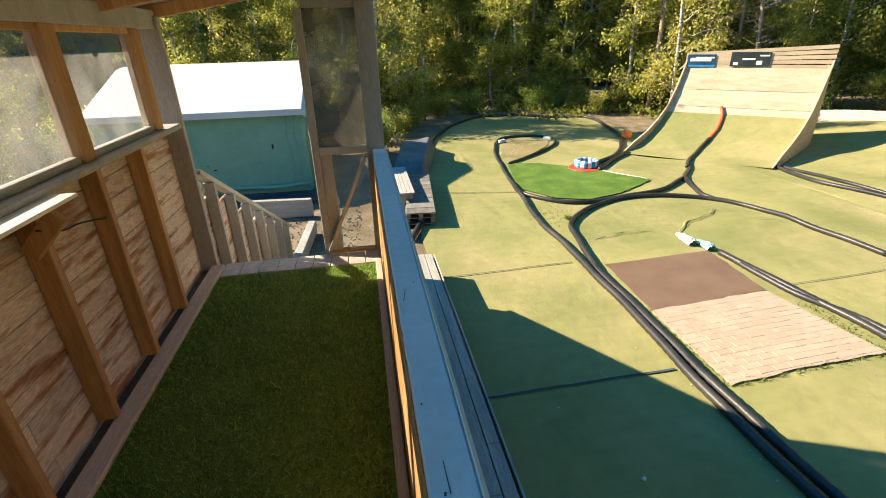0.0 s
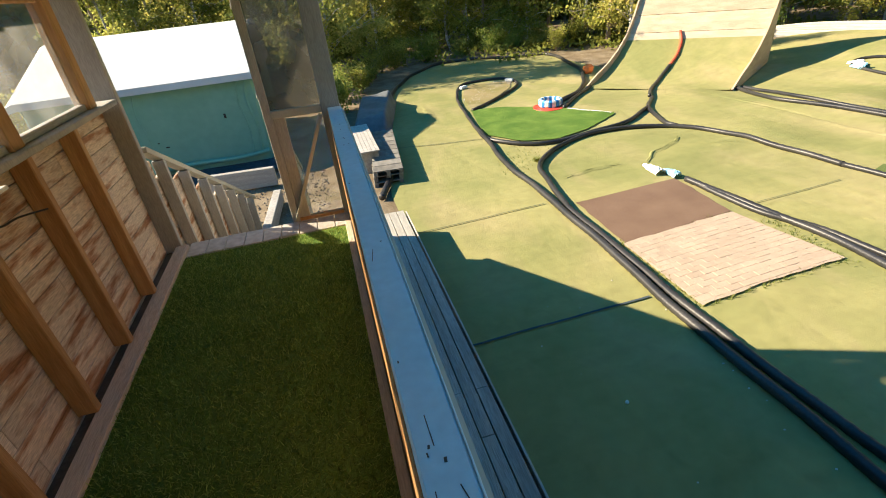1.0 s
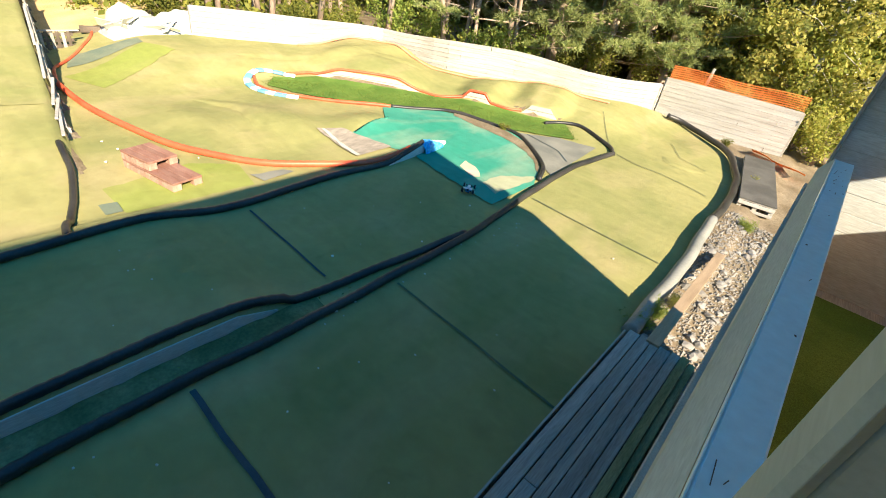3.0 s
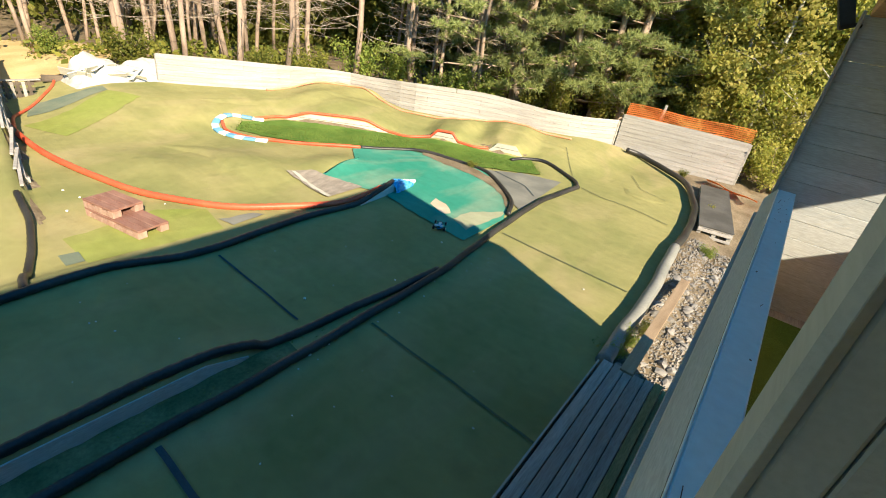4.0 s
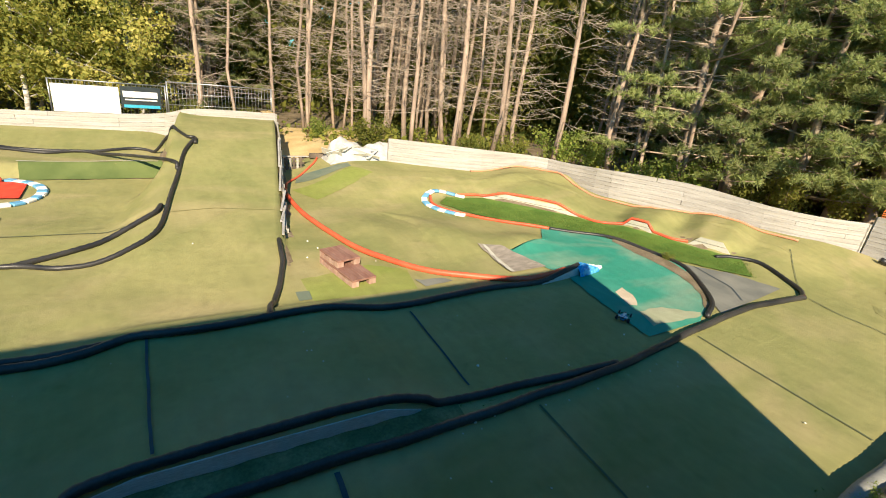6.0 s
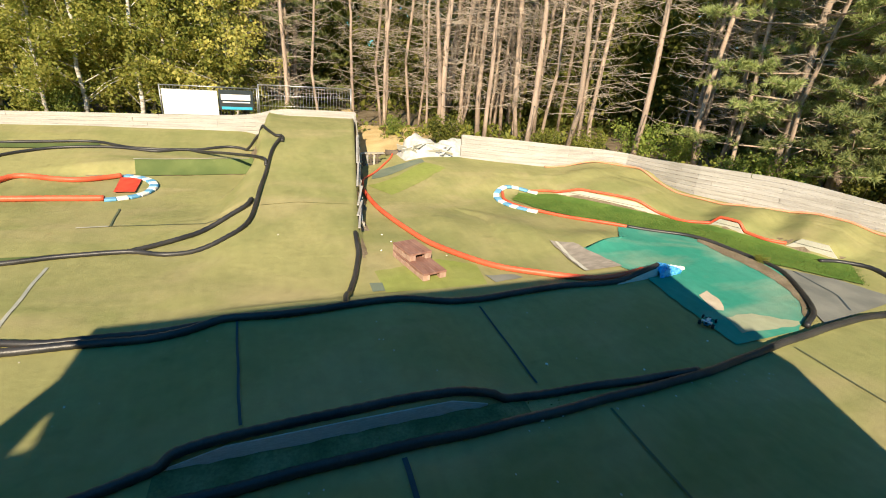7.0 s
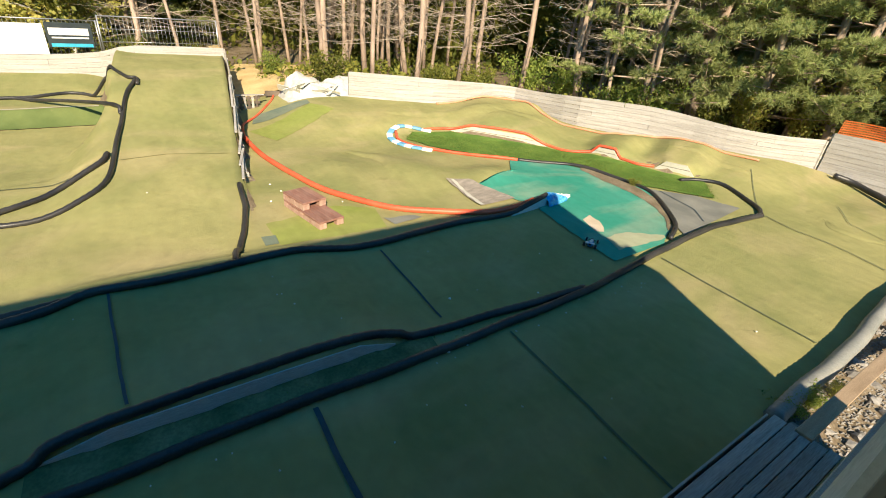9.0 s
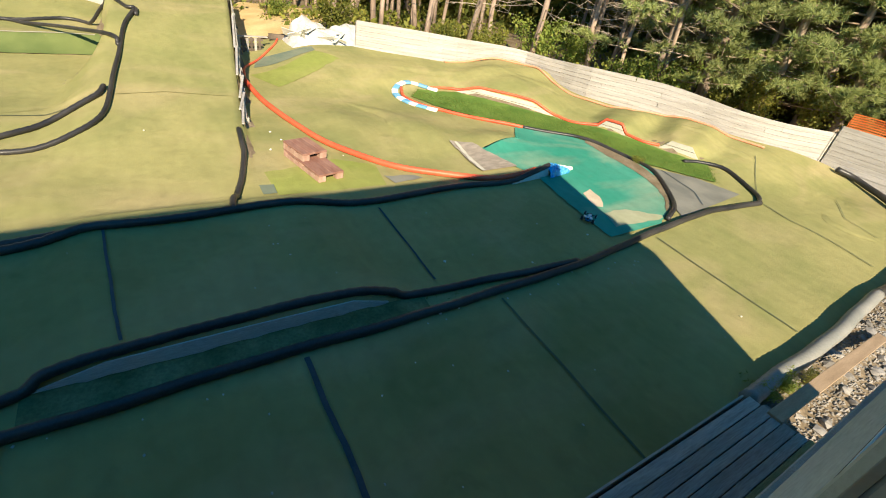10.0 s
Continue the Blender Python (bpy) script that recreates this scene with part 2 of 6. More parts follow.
STEEL = mat("galvanised_steel", (0.4, 0.41, 0.42), (0.5, 0.51, 0.52), 0.3, 0.4, 0.1, 60, metal=0.8)
DARK = mat("black_rubber", (0.02, 0.02, 0.022), (0.035, 0.035, 0.037), 0.3, 0.7, 0.2, 60)
RED_PALLET = mat("faded_red_pallet_paint", (0.24, 0.12, 0.09), (0.31, 0.18, 0.14), 0.3, 0.85, 0.4, 40, (1, 3, 3), per=0.14)
# paler copy of the pallet red: the sun on its sides, as colour
RED_SIDE = mat("sunlit_red_pallet_side", (0.36, 0.22, 0.17), (0.46, 0.33, 0.26), 0.2, 0.85, 0.4, 40, (3, 3, 1), per=0.1)
ORANGE = mat("orange_plastic_mesh", (0.75, 0.2, 0.04), (0.85, 0.28, 0.07), 0.3, 0.6, 0.2, 40)
STONE = mat("grey_stone", (0.17, 0.162, 0.15), (0.34, 0.327, 0.308), 0.3, 0.9, 0.6, 25, per=0.25)
DRY = mat("dry_grass", (0.5, 0.37, 0.17), (0.62, 0.49, 0.25), 0.8, 0.95, 0.6, 40, vary=0.3)
LEAF_BIRCH = leafy("birch_leaves", (0.25, 0.3, 0.055), (0.52, 0.49, 0.12), 0.25, 0.62)
LEAF_GOLD = leafy("yellowing_leaves", (0.4, 0.43, 0.1), (0.72, 0.64, 0.19), 0.2, 0.6)
LEAF_DARK = leafy("dark_leaves", (0.13, 0.17, 0.03), (0.32, 0.32, 0.06))
NEEDLE = leafy("pine_needles", (0.235, 0.285, 0.1), (0.44, 0.485, 0.19))
LEAF_LIME = leafy("bright_leaves", (0.17, 0.25, 0.045), (0.34, 0.38, 0.085))


# ---- building blocks ----
def mesh_of(name, bm):
    me = bpy.data.meshes.new(name)
    bm.normal_update()
    bm.to_mesh(me)
    bm.free()
    return me


def part(name, bm, material, parent=None, label="", smooth=False):
    """Links a bmesh, or a mesh, as one object, under a thing or a part."""
    me = bm if isinstance(bm, bpy.types.Mesh) else mesh_of(name, bm)
    if material and not me.materials:
        me.materials.append(material)
    if smooth:
        me.polygons.foreach_set("use_smooth", [True] * len(me.polygons))
    ob = new(name, me)
    if parent:
        ob.parent = parent
        ob.matrix_parent_inverse = parent.matrix_basis.inverted()
    if label:
        tagged(ob, label)
    return ob


def box(bm, lo, hi, m=None, bevel=0.0):
    c, s = (Vector(lo) + Vector(hi)) / 2, Vector(hi) - Vector(lo)
    r = bmesh.ops.create_cube(bm, size=1.0, matrix=(m or Matrix()) @ Matrix.Translation(c) @ Matrix.Diagonal((*s, 1)))
    if bevel:
        es = list({e for v in r["verts"] for e in v.link_edges})
        bmesh.ops.bevel(bm, geom=es, offset=bevel, segments=1, affect="EDGES", profile=0.5)
    return bm


def boxed(lo, hi, m=None, bevel=0.004):
    return box(bmesh.new(), lo, hi, m, bevel)


def bar(bm, p, q, w, h, bevel=0.0, up=(0, 0, 1)):
    """A bar of width w and height h from p to q."""
    p, q = Vector(p), Vector(q)
    d = q - p
    y = d.normalized()
    x = y.cross(Vector(up))
    x = x.normalized() if x.length > 1e-4 else Vector((1, 0, 0))
    z = x.cross(y)
    m = Matrix((x, y, z)).transposed().to_4x4()
    m.translation = p
    return box(bm, (-w / 2, 0, -h / 2), (w / 2, d.length, h / 2), m, bevel)


def barred(p, q, w, h, bevel=0.004, up=(0, 0, 1)):
    return bar(bmesh.new(), p, q, w, h, bevel, up)


def spline(pts, step=0.12):
    """Points at even steps along a smooth line through pts."""
    p = [Vector(a) for a in pts]
    p = [p[0] * 2 - p[1]] + p + [p[-1] * 2 - p[-2]]
    out = []
    for a, b, c, d in zip(p, p[1:], p[2:], p[3:]):
        n = max(1, round((c - b).length / step))
        for k in range(n):
            t = k / n
            out.append(0.5 * (2 * b + (c - a) * t + (2 * a - 5 * b + 4 * c - d) * t * t + (3 * b - a - 3 * c + d) * t ** 3))
    return out + [p[-2]]


def tube_mesh(name, line, radius, sides=9, ribs=0.0):
    """A round pipe along a line of places; radius may be a list. ribs: depth of its corrugation."""
    verts, faces = [], []
    rad = radius if isinstance(radius, (list, tuple)) else [radius] * len(line)
    up0 = Vector((0, 0, 1))
    for i, p in enumerate(line):
        d = (line[min(i + 1, len(line) - 1)] - line[max(i - 1, 0)]).normalized()
        x = d.cross(up0 if abs(d.z) < 0.95 else Vector((1, 0, 0))).normalized()
        z = x.cross(d)
        r = rad[i] - (ribs if i % 2 else 0)
        verts += [p + (x * math.cos(2 * math.pi * k / sides) + z * math.sin(2 * math.pi * k / sides)) * r for k in range(sides)]
    for i in range(len(line) - 1):
        for k in range(sides):
            k2 = (k + 1) % sides
            faces.append((i * sides + k, i * sides + k2, (i + 1) * sides + k2, (i + 1) * sides + k))
    faces += [tuple(range(sides))[::-1], tuple(range((len(line) - 1) * sides, len(line) * sides))]
    me = bpy.data.meshes.new(name)
    me.from_pydata([tuple(v) for v in verts], [], faces)
    me.polygons.foreach_set("use_smooth", [True] * len(me.polygons))
    me.update()
    return me


def ease(a, b, v):
    s = np.clip((v - a) / (b - a), 0.0, 1.0)
    return s * s * (3 - 2 * s)


# foot of each lane jump's board, from end to end, its height and how far it reaches back
JUMPS = [((11.44, -7.76), (9.34, -9.77), 0.2, 4.0), ((8.36, -10.51), (7.6, -10.8), 0.2, 1.3), ((6.82, -11.27), (5.9, -11.66), 0.24, 1.3)]


def lift(x, y):
    """Height of the track and the ground at a place of the plan."""
    x, y = np.asarray(x, float), np.asarray(y, float)
    bump = lambda cx, cy, rx, ry, a: a * np.exp(-((x - cx) / rx) ** 2 - ((y - cy) / ry) ** 2)  # noqa: E731
    z = 0.0 * x
    # tabletop on the middle lane
    z = z + 0.19 * ease(2.0, 0.8, y) * ease(-2.4, -1.35, y) * ease(3.815, 3.845, x) * (1 - 0.4 * ease(4.6, 6.2, x)) * ease(6.75, 6.45, x)
    # long ramp that climbs to the fence
    right, left = -1.42 - 0.17 * (x - 9.3), 0.85 - 0.09 * (x - 10)
    rise = 0.32 * ease(7.2, 10.5, x) + 1.0 * ease(9.8, 16.2, x)
    z = z + rise * ease(right - 0.06, right + 0.02, y) * ease(left + 0.9 - 0.6 * ease(12.0, 14.0, x), left - 0.1, y) * ease(22.0, 19.4, x)
    # raised lane along the far wall
    soft = ease(4.0, 6.5, y)
    far = (ease(14.6, 15.0, x) * (1 - soft) + ease(13.0, 17.5, x) * soft) * ease(0.2, 0.6, y)
    z = z + (0.36 * far + 0.3 * ease(15.6, 19, x) * ease(-0.5, 1.2, y)) * ease(24, 20, x) * ease(20, 13, y)
    # banked lane along the curved wall
    r = np.hypot(x - 3, y + 3)
    side = ease(-2.6, -5.0, y) * ease(3.2, 5.6, x)
    bank = (0.24 + 0.16 * ease(8.9, 7.9, x) + 0.2 * ease(11.4, 12.3, x)) * ease(8.2, 11.2, r) * side * ease(26, 13, r)
    z = z + bank
    # jumps that cross the lane between the grass strip and the curved wall
    for (px, py), (qx, qy), h, deep in JUMPS:
        size = math.hypot(qx - px, qy - py)
        ux, uy = (qx - px) / size, (qy - py) / size
        along_it, across = (x - px) * ux + (y - py) * uy, (x - px) * -uy + (y - py) * ux
        wide = 0.5 * ease(0.0, 0.5, across) / size  # the flanks flatten away from the board
        z = z + h * ease(-wide, 0.25, along_it / size) * ease(1.0 + wide, 0.75, along_it / size) * ease(-0.02, 0.05, across) * ease(deep + 1.5, deep, across)
    z = z + bump(9.0, -5.1, 1.0, 0.7, 0.16) + bump(8.0, -6.6, 0.6, 0.8, 0.2)
    z = z + bump(11.3, -9.6, 1.0, 0.8, 0.14) + bump(12.3, 9.6, 1.6, 1.2, 0.14) + bump(9.6, -3.6, 1.2, 0.5, 0.1) + bump(7.6, 8.4, 1.1, 0.5, 0.1)
    z = z + bump(10.6, 6.5, 1.2, 1.0, 0.1) + bump(2.4, -13.5, 1.2, 1.0, 0.12)
    # low ground along the stand and behind it
    z = z - 0.12 * ease(0.75, 0.5, x) * ease(-4.2, -4.6, y) - 0.1 * ease(0.2, -0.6, x)
    z = z + 0.012 * np.sin(1.7 * x + 0.6 * y) * np.sin(1.3 * y - 0.5 * x + 1)
    # worn humps and hollows of the sunny lanes
    open_lane = ease(6.6, 7.6, x) * ease(19.0, 17.5, x)
    z = z + open_lane * (0.022 * np.sin(1.9 * x + 0.3 * np.sin(1.1 * y)) * np.sin(0.55 * y + 0.8) + 0.012 * np.sin(2.7 * x - 0.9 * y) * np.sin(1.6 * y + 0.4 * x))
    return z


def z_at(x, y):
    return float(lift(x, y))


def sheet(name, rows, material, up=0.012, flat=None):
    """A sheet laid on the ground from rows of places of equal length."""
    n = len(rows[0])
    xy = np.array(rows, float).reshape(-1, 2)
    z = lift(xy[:, 0], xy[:, 1]) + up if flat is None else np.full(len(xy), flat)
    faces = [(a * n + b, a * n + b + 1, (a + 1) * n + b + 1, (a + 1) * n + b) for a in range(len(rows) - 1) for b in range(n - 1)]
    me = bpy.data.meshes.new(name)
    me.from_pydata(np.c_[xy, z].tolist(), [], faces)
    me.update()
    if me.polygons[0].normal.z < 0:
        me.flip_normals()
    me.polygons.foreach_set("use_smooth", [True] * len(me.polygons))
    me.materials.append(material)
    return new(name, me)


def along(line, count):
    """count places spread evenly along a line of the plan."""
    p = np.array(line, float)
    s = np.r_[0, np.cumsum(np.hypot(*np.diff(p, axis=0).T))]
    t = np.linspace(0, s[-1], count)
    return np.c_[np.interp(t, s, p[:, 0]), np.interp(t, s, p[:, 1])]


def patch(name, one, two, material, up=0.02, step=0.15, label="", category=""):
    """A mat between two lines of the plan, lying on the ground, with a thickness at its edge."""
    size = lambda line: float(np.hypot(*np.diff(np.array(line, float), axis=0).T).sum())  # noqa: E731
    n = max(2, round(max(size(one), size(two)) / step) + 1)
    a, b = along(one, n), along(two, n)
    k = max(2, round(float(np.hypot(*(a - b).T).max()) / step) + 1)
    g = np.random.default_rng(n * 31 + k)
    a, b = a + g.normal(0, 0.012, a.shape), b + g.normal(0, 0.012, b.shape)
    rows = [a + (b - a) * t for t in np.linspace(0, 1, k)]
    ob = sheet(name, rows, material, up)
    return tagged(ob, label, category) if label else ob


def tape(name, line, width, material, up=0.017):
    line = np.array(line, float)
    n = max(2, round(float(np.hypot(*np.diff(line, axis=0).T).sum()) / 0.15) + 1)
    p = along(line, n)
    d = np.gradient(p, axis=0)
    d /= np.hypot(*d.T)[:, None]
    side = np.c_[-d[:, 1], d[:, 0]] * width / 2
    wob = np.array([width * (0.1 * math.sin(3.1 * i) + 0.13 * math.sin(0.9 * i + 20 * width)) for i in range(n)])[:, None] * np.c_[-d[:, 1], d[:, 0]]
    return sheet(name, [p - side + wob, p + side + wob], material, up)


# ---- ground and track ----
def spread(a, b, fine, out_a, out_b):
    core = np.arange(a, b, fine)
    grow = lambda far: np.array([1, 2.2, 4, 7, 12, 20, 35, 60, 110, 200, 400]) * far / 400  # noqa: E731
    return np.r_[a - grow(out_a)[::-1], core, b + grow(out_b)]


gx, gy = spread(-9, 26, 0.25, 900, 900), spread(-22, 30, 0.25, 900, 900)
mesh_x, mesh_y = np.meshgrid(gx, gy, indexing="ij")
ground = sheet("ground", np.stack([mesh_x, mesh_y], -1), SOIL, -0.035)
tagged(ground, "bare gravelly soil and forest floor round the track", "ground", kind="structure")

LOW = [(0.87, -4.5), (1.0, -7), (1.18, -11), (1.35, -12.5), (1.7, -13.6), (2.5, -15.1), (3.5, -16.2), (4.25, -16), (4.8, -15.4), (5.6, -14.65), (6.6, -14.05), (7.5, -13.75),
       (8.6, -13.2), (10.5, -12.1), (12, -11.8), (13.2, -11.3), (13.5, -8.5), (14.2, -7.2), (15, -6), (15.8, -4.6), (17, -3.2), (19, -2.9)]
HIGH = [(0.87, 9.3), (1.0, 10.3), (1.4, 12.7), (1.9, 15.9), (2.5, 18.7), (3.9, 21.9), (5, 23.2), (6.1, 24.2), (8.7, 23.2), (10.6, 22.2), (10.8, 16.5), (12, 15.5), (16, 16.5), (19, 17)]
cols = np.sort(np.r_[np.arange(0.87, 19.01, 0.1), 3.814, 3.847])
low = np.interp(cols, *np.array(LOW).T)
high = np.interp(cols, *np.array(HIGH).T)
side_y = -1.42 - 0.17 * (cols - 9.3)  # the long ramp's steep side
carpet = sheet("track_carpet", [np.c_[np.full(300, x), np.r_[np.linspace(min(a, c - 0.5), c - 0.06, 130), np.linspace(c + 0.02, b, 170)]] for x, a, b, c in zip(cols, low, high, side_y)], TURF, 0.0)
tagged(carpet, "faded yellow-green artificial turf carpet over the whole race track", "track carpet", kind="structure")

for a, b in (((3.34, 1.6), (0.95, 1.55)), ((3.33, -0.71), (0.92, -0.68)), ((3.36, -3.25), (0.95, -3.1)), ((3.31, 4.63), (0.95, 4.58)), ((6.2, 0.87), (4.0, 0.77)), ((5.9, -2.7), (4.0, -2.63))):
    tagged(tape("carpet_seam", [a, b], 0.055 if a[1] == -0.71 else 0.03, SEAM_FAINT if a[1] < -3 else SEAM), "dark taped seam between carpet lengths", "seam", kind="structure")
for a, b, w in (((3.33, 7.59), (0.95, 7.49), 0.022), ((8.15, 6.19), (6.32, 6.11), 0.016), ((3.7, 11.7), (1.4, 12.2), 0.03), ((3.67, -6.95), (1.23, -6.81), 0.022),
                ((10.56, 3.36), (10.36, 1.3), 0.03), ((11.7, 3.42), (10.55, 3.34), 0.035), ((5.3, -13.2), (3.95, -11.1), 0.014)):
    tagged(tape("carpet_seam", [a, b], w, SEAM_FAINT), "narrow seam between carpet lengths", "seam", kind="structure")
tagged(tape("pale_strip", [(8.75, 3.82), (6.6, 3.72)], 0.052, FELT_STRIP, 0.008), "pale felt strip across the lane", "strip", kind="structure")
tagged(tape("white_line", [(6.7, 13.05), (7.4, 11.9)], 0.07, WHITE, 0.03), "white painted line on the dark grass", "line", kind="structure")
tagged(tape("pale_strip", [(10.52, 3.9), (10.56, 3.36)], 0.05, SEAM_PALE, 0.02), "short pale felt strip", "strip", kind="structure")

patch("brown_mat", [(3.78, 5.83), (3.84, 7.4)], [(5.78, 6.02), (5.89, 7.45)], MAT_BROWN, 0.02, label="flat brown rubber mat set into the track", category="mat")
tagged(patch("grass_island", [(11.62, -6.59), (11.34, -7.7), (10.25, -8.74), (9.3, -9.66), (8.85, -9.9), (8.3, -10.42), (7.58, -10.69), (6.84, -11.1), (5.6, -11.6)],
      [(11.3, -6.2), (10.41, -6.63), (9.53, -7.36), (8.30, -8.99), (7.26, -9.67), (6.14, -9.83), (4.9, -10.9)], TURF_DARK, 0.03, label="strip of dark green artificial grass inside the far bend", category="artificial grass"), kind="structure")
patch("grass_patch", [(4.27, 14.6), (5.3, 14.3), (6.4, 13.5), (7.44, 11.85)], [(3.95, 12.9), (3.82, 11.94), (4.37, 10.99), (5.2, 10.7), (6.18, 11.0), (7.44, 11.8)], TURF_DARK, 0.03,
      label="dark green artificial grass patch inside the hairpin", category="artificial grass")
patch("turquoise_carpet", [(8.76, -7.89), (8.43, -9.0), (7.0, -9.65), (5.77, -9.75), (4.45, -8.41), (4.0, -7.5)], [(7.43, -6.76), (7.62, -5.95), (6.75, -6.2), (6.25, -6.4), (5.0, -6.18), (3.95, -6.06)],
      TURF_TEAL, 0.022, label="worn turquoise carpet on the bend floor", category="carpet")
patch("grey_mat", [(6.0, -9.75), (5.2, -10.6), (4.3, -10.9)], [(5.2, -9.3), (4.5, -8.6), (4.0, -8.2)], GREYMAT, 0.018, label="grey felt mat beyond the turquoise bend", category="mat")
patch("lime_carpet", [(7.52, -1.36), (7.82, -2.68), (7.4, -3.34)], [(6.69, -1.37), (6.66, -2.2), (6.62, -3.2)], TURF_LIME, 0.009, label="bright lime carpet remnant beside the pallets", category="carpet")
patch("lime_carpet", [(13.2, -2.45), (14.4, -4.56)], [(12.14, -2.89), (13.55, -4.98)], TURF_LIME, 0.009, label="bright lime carpet remnant near the far wall", category="carpet")
patch("blue_mat", [(14.84, -2.98), (14.86, -4.62)], [(13.9, -2.7), (14.42, -4.56)], BLUEMAT, 0.01, label="faded blue-green mat near the far wall", category="mat")
patch("green_side_mat", [(15.01, 3.7), (15.01, 0.6)], [(14.56, 3.65), (14.56, 0.55)], TURF_SIDE, 0.03, label="dark green mat on the side of the raised lane", category="mat")
patch("grass_edge", [(9.2, 6.3), (9.2, 5.4), (9.27, 3.8)], [(8.9, 6.22), (8.88, 5.33), (9.12, 3.78)], TURF_SIDE, 0.02, label="narrow dark green carpet strip beside the pipe", category="carpet")
patch("plywood_board", [(8.1, -5.4), (6.69, -5.34)], [(7.88, -5.88), (6.72, -6.26)], PLY_GREY, 0.03, label="weathered plywood board lying in the lane", category="board")
for line, w in (([(3.8, -11.02), (3.17, -10.8), (2.62, -10.81), (2.08, -10.73), (1.53, -10.56)], 0.026), ([(3.25, -13.33), (2.71, -12.43), (1.99, -12.17)], 0.014)):
    tagged(tape("carpet_seam", line, w, SEAM_FAINT), "ragged open seam between carpet lengths", "seam", kind="structure")
for line, w in (([(10.5, 0.61), (10.63, -0.29), (10.44, -1.5)], 0.02), ([(6.3, -8.2), (7.5, -8.9)], 0.012)):
    tagged(tape("carpet_seam", line, w, TURF_OLD, 0.01), "faint worn joint between carpet lengths", "seam", kind="structure")
patch("pale_mat_edge", [(8.0, -5.47), (6.71, -5.31)], [(7.98, -5.53), (6.71, -5.4)], SEAM_PALE, 0.045, label="pale edge strip of the plywood board", category="strip")
patch("soil_band", [(7.54, -9.2), (6.65, -9.14), (5.83, -9.1), (5.18, -8.92), (4.69, -8.59), (4.3, -8.1)], [(7.76, -9.45), (6.81, -9.59), (6.0, -9.58), (5.27, -9.29), (4.75, -8.83), (4.2, -8.09)],
      SOIL, 0.03, label="narrow band of bare soil along the pipe round the turquoise bend", category="soil")
patch("worn_carpet", [(4.62, -6.65), (4.64, -7.18), (4.4, -7.5), (4.2, -7.8)], [(4.19, -6.47), (4.15, -6.8), (4.12, -7.2), (4.12, -7.7)], turf("worn_backing", (0.3, 0.33, 0.2), (0.38, 0.4, 0.27), (0.42, 0.4, 0.3)), 0.026, label="carpet worn down to its pale backing", category="worn carpet")
patch("carpet_scrap", [(7.07, -1.17), (7.02, -1.37)], [(6.75, -1.15), (6.74, -1.37)], BLUEMAT, 0.03, label="small grey-green carpet scrap", category="scrap")
patch("carpet_scrap", [(6.91, -3.29), (6.84, -3.83)], [(6.61, -3.33), (6.71, -3.96)], GREYMAT, 0.03, label="dark grey curled carpet scrap", category="scrap")
patch("grass_strip", [(16.87, 7.61), (16.89, 4.94)], [(16.52, 7.5), (16.53, 4.9)], TURF_SIDE, 0.03, label="dark green mat along the raised lane", category="mat")
tagged(tape("pale_strip", [(15.1, 3.75), (15.12, 0.7)], 0.07, SEAM_PALE, 0.03), "pale felt strip along the raised lane's edge", "strip", kind="structure")
tagged(tape("mat_seam", [(5.75, -9.95), (4.75, -9.75), (4.25, -9.3)], 0.03, SEAM, 0.026), "dark joint across the grey felt mat", "seam", kind="structure")
patch("gravel_bed", [(4.35, 14.75), (4.62, 16.5), (5.08, 17.8), (5.6, 18.4)], [(4.5, 14.8), (5.4, 15.6), (6.5, 16.8), (6.9, 17.8)], turf("weedy_soil", (0.2, 0.19, 0.07), (0.3, 0.24, 0.13), (0.42, 0.36, 0.27), 0.9), 0.02, label="weedy soil and stones inside the hairpin pipe", category="soil")


def fold(line, h, w):
    """A wrinkle standing up in the carpet."""
    p = np.array([(v.x, v.y) for v in spline([(x, y, 0) for x, y in line], 0.08)])
    d = np.gradient(p, axis=0)
    d /= np.hypot(*d.T)[:, None]
    side = np.c_[-d[:, 1], d[:, 0]]
    taper = np.sin(np.linspace(0, math.pi, len(p)))[:, None]
    wob = 0.02 * np.sin(np.arange(len(p)) * 0.9)[:, None]
    rows = [p + side * (k * w * (0.3 + 0.7 * taper) + wob) for k in (-1, -0.5, -0.1, 0.15, 0.4)]
    ob = sheet("carpet_fold", rows, TURF, 0.004)
    n = len(p)
    for i, vtx in enumerate(ob.data.vertices):
        vtx.co.z += h * (0.0, 0.45, 1.0, 0.55, 0.0)[i // n] * float(taper[i % n, 0])
    return tagged(ob, "wrinkle standing up in the faded carpet", "fold", kind="structure")


fold([(5.95, 8.37), (6.45, 8.84), (7.05, 9.07), (7.53, 9.42)], 0.03, 0.1)
fold([(4.19, 8.45), (4.85, 8.62), (5.48, 8.59)], 0.02, 0.08)
fold([(3.1, -12.3), (2.6, -11.9), (1.9, -12.0)], 0.04, 0.2)
fold([(12.2, -9.6), (11.2, -10.4), (10.4, -11.2)], 0.06, 0.35)
fold([(13.0, -6.2), (12.6, -7.4), (12.3, -8.6)], 0.06, 0.35)
fold([(8.6, -4.4), (9.8, -4.7), (11.0, -4.2)], 0.06, 0.4)
fold([(7.2, -12.3), (6.0, -12.9), (5.0, -13.0)], 0.05, 0.3)
fold([(2.3, 13.2), (2.9, 14.6), (3.1, 16.2)], 0.03, 0.25)
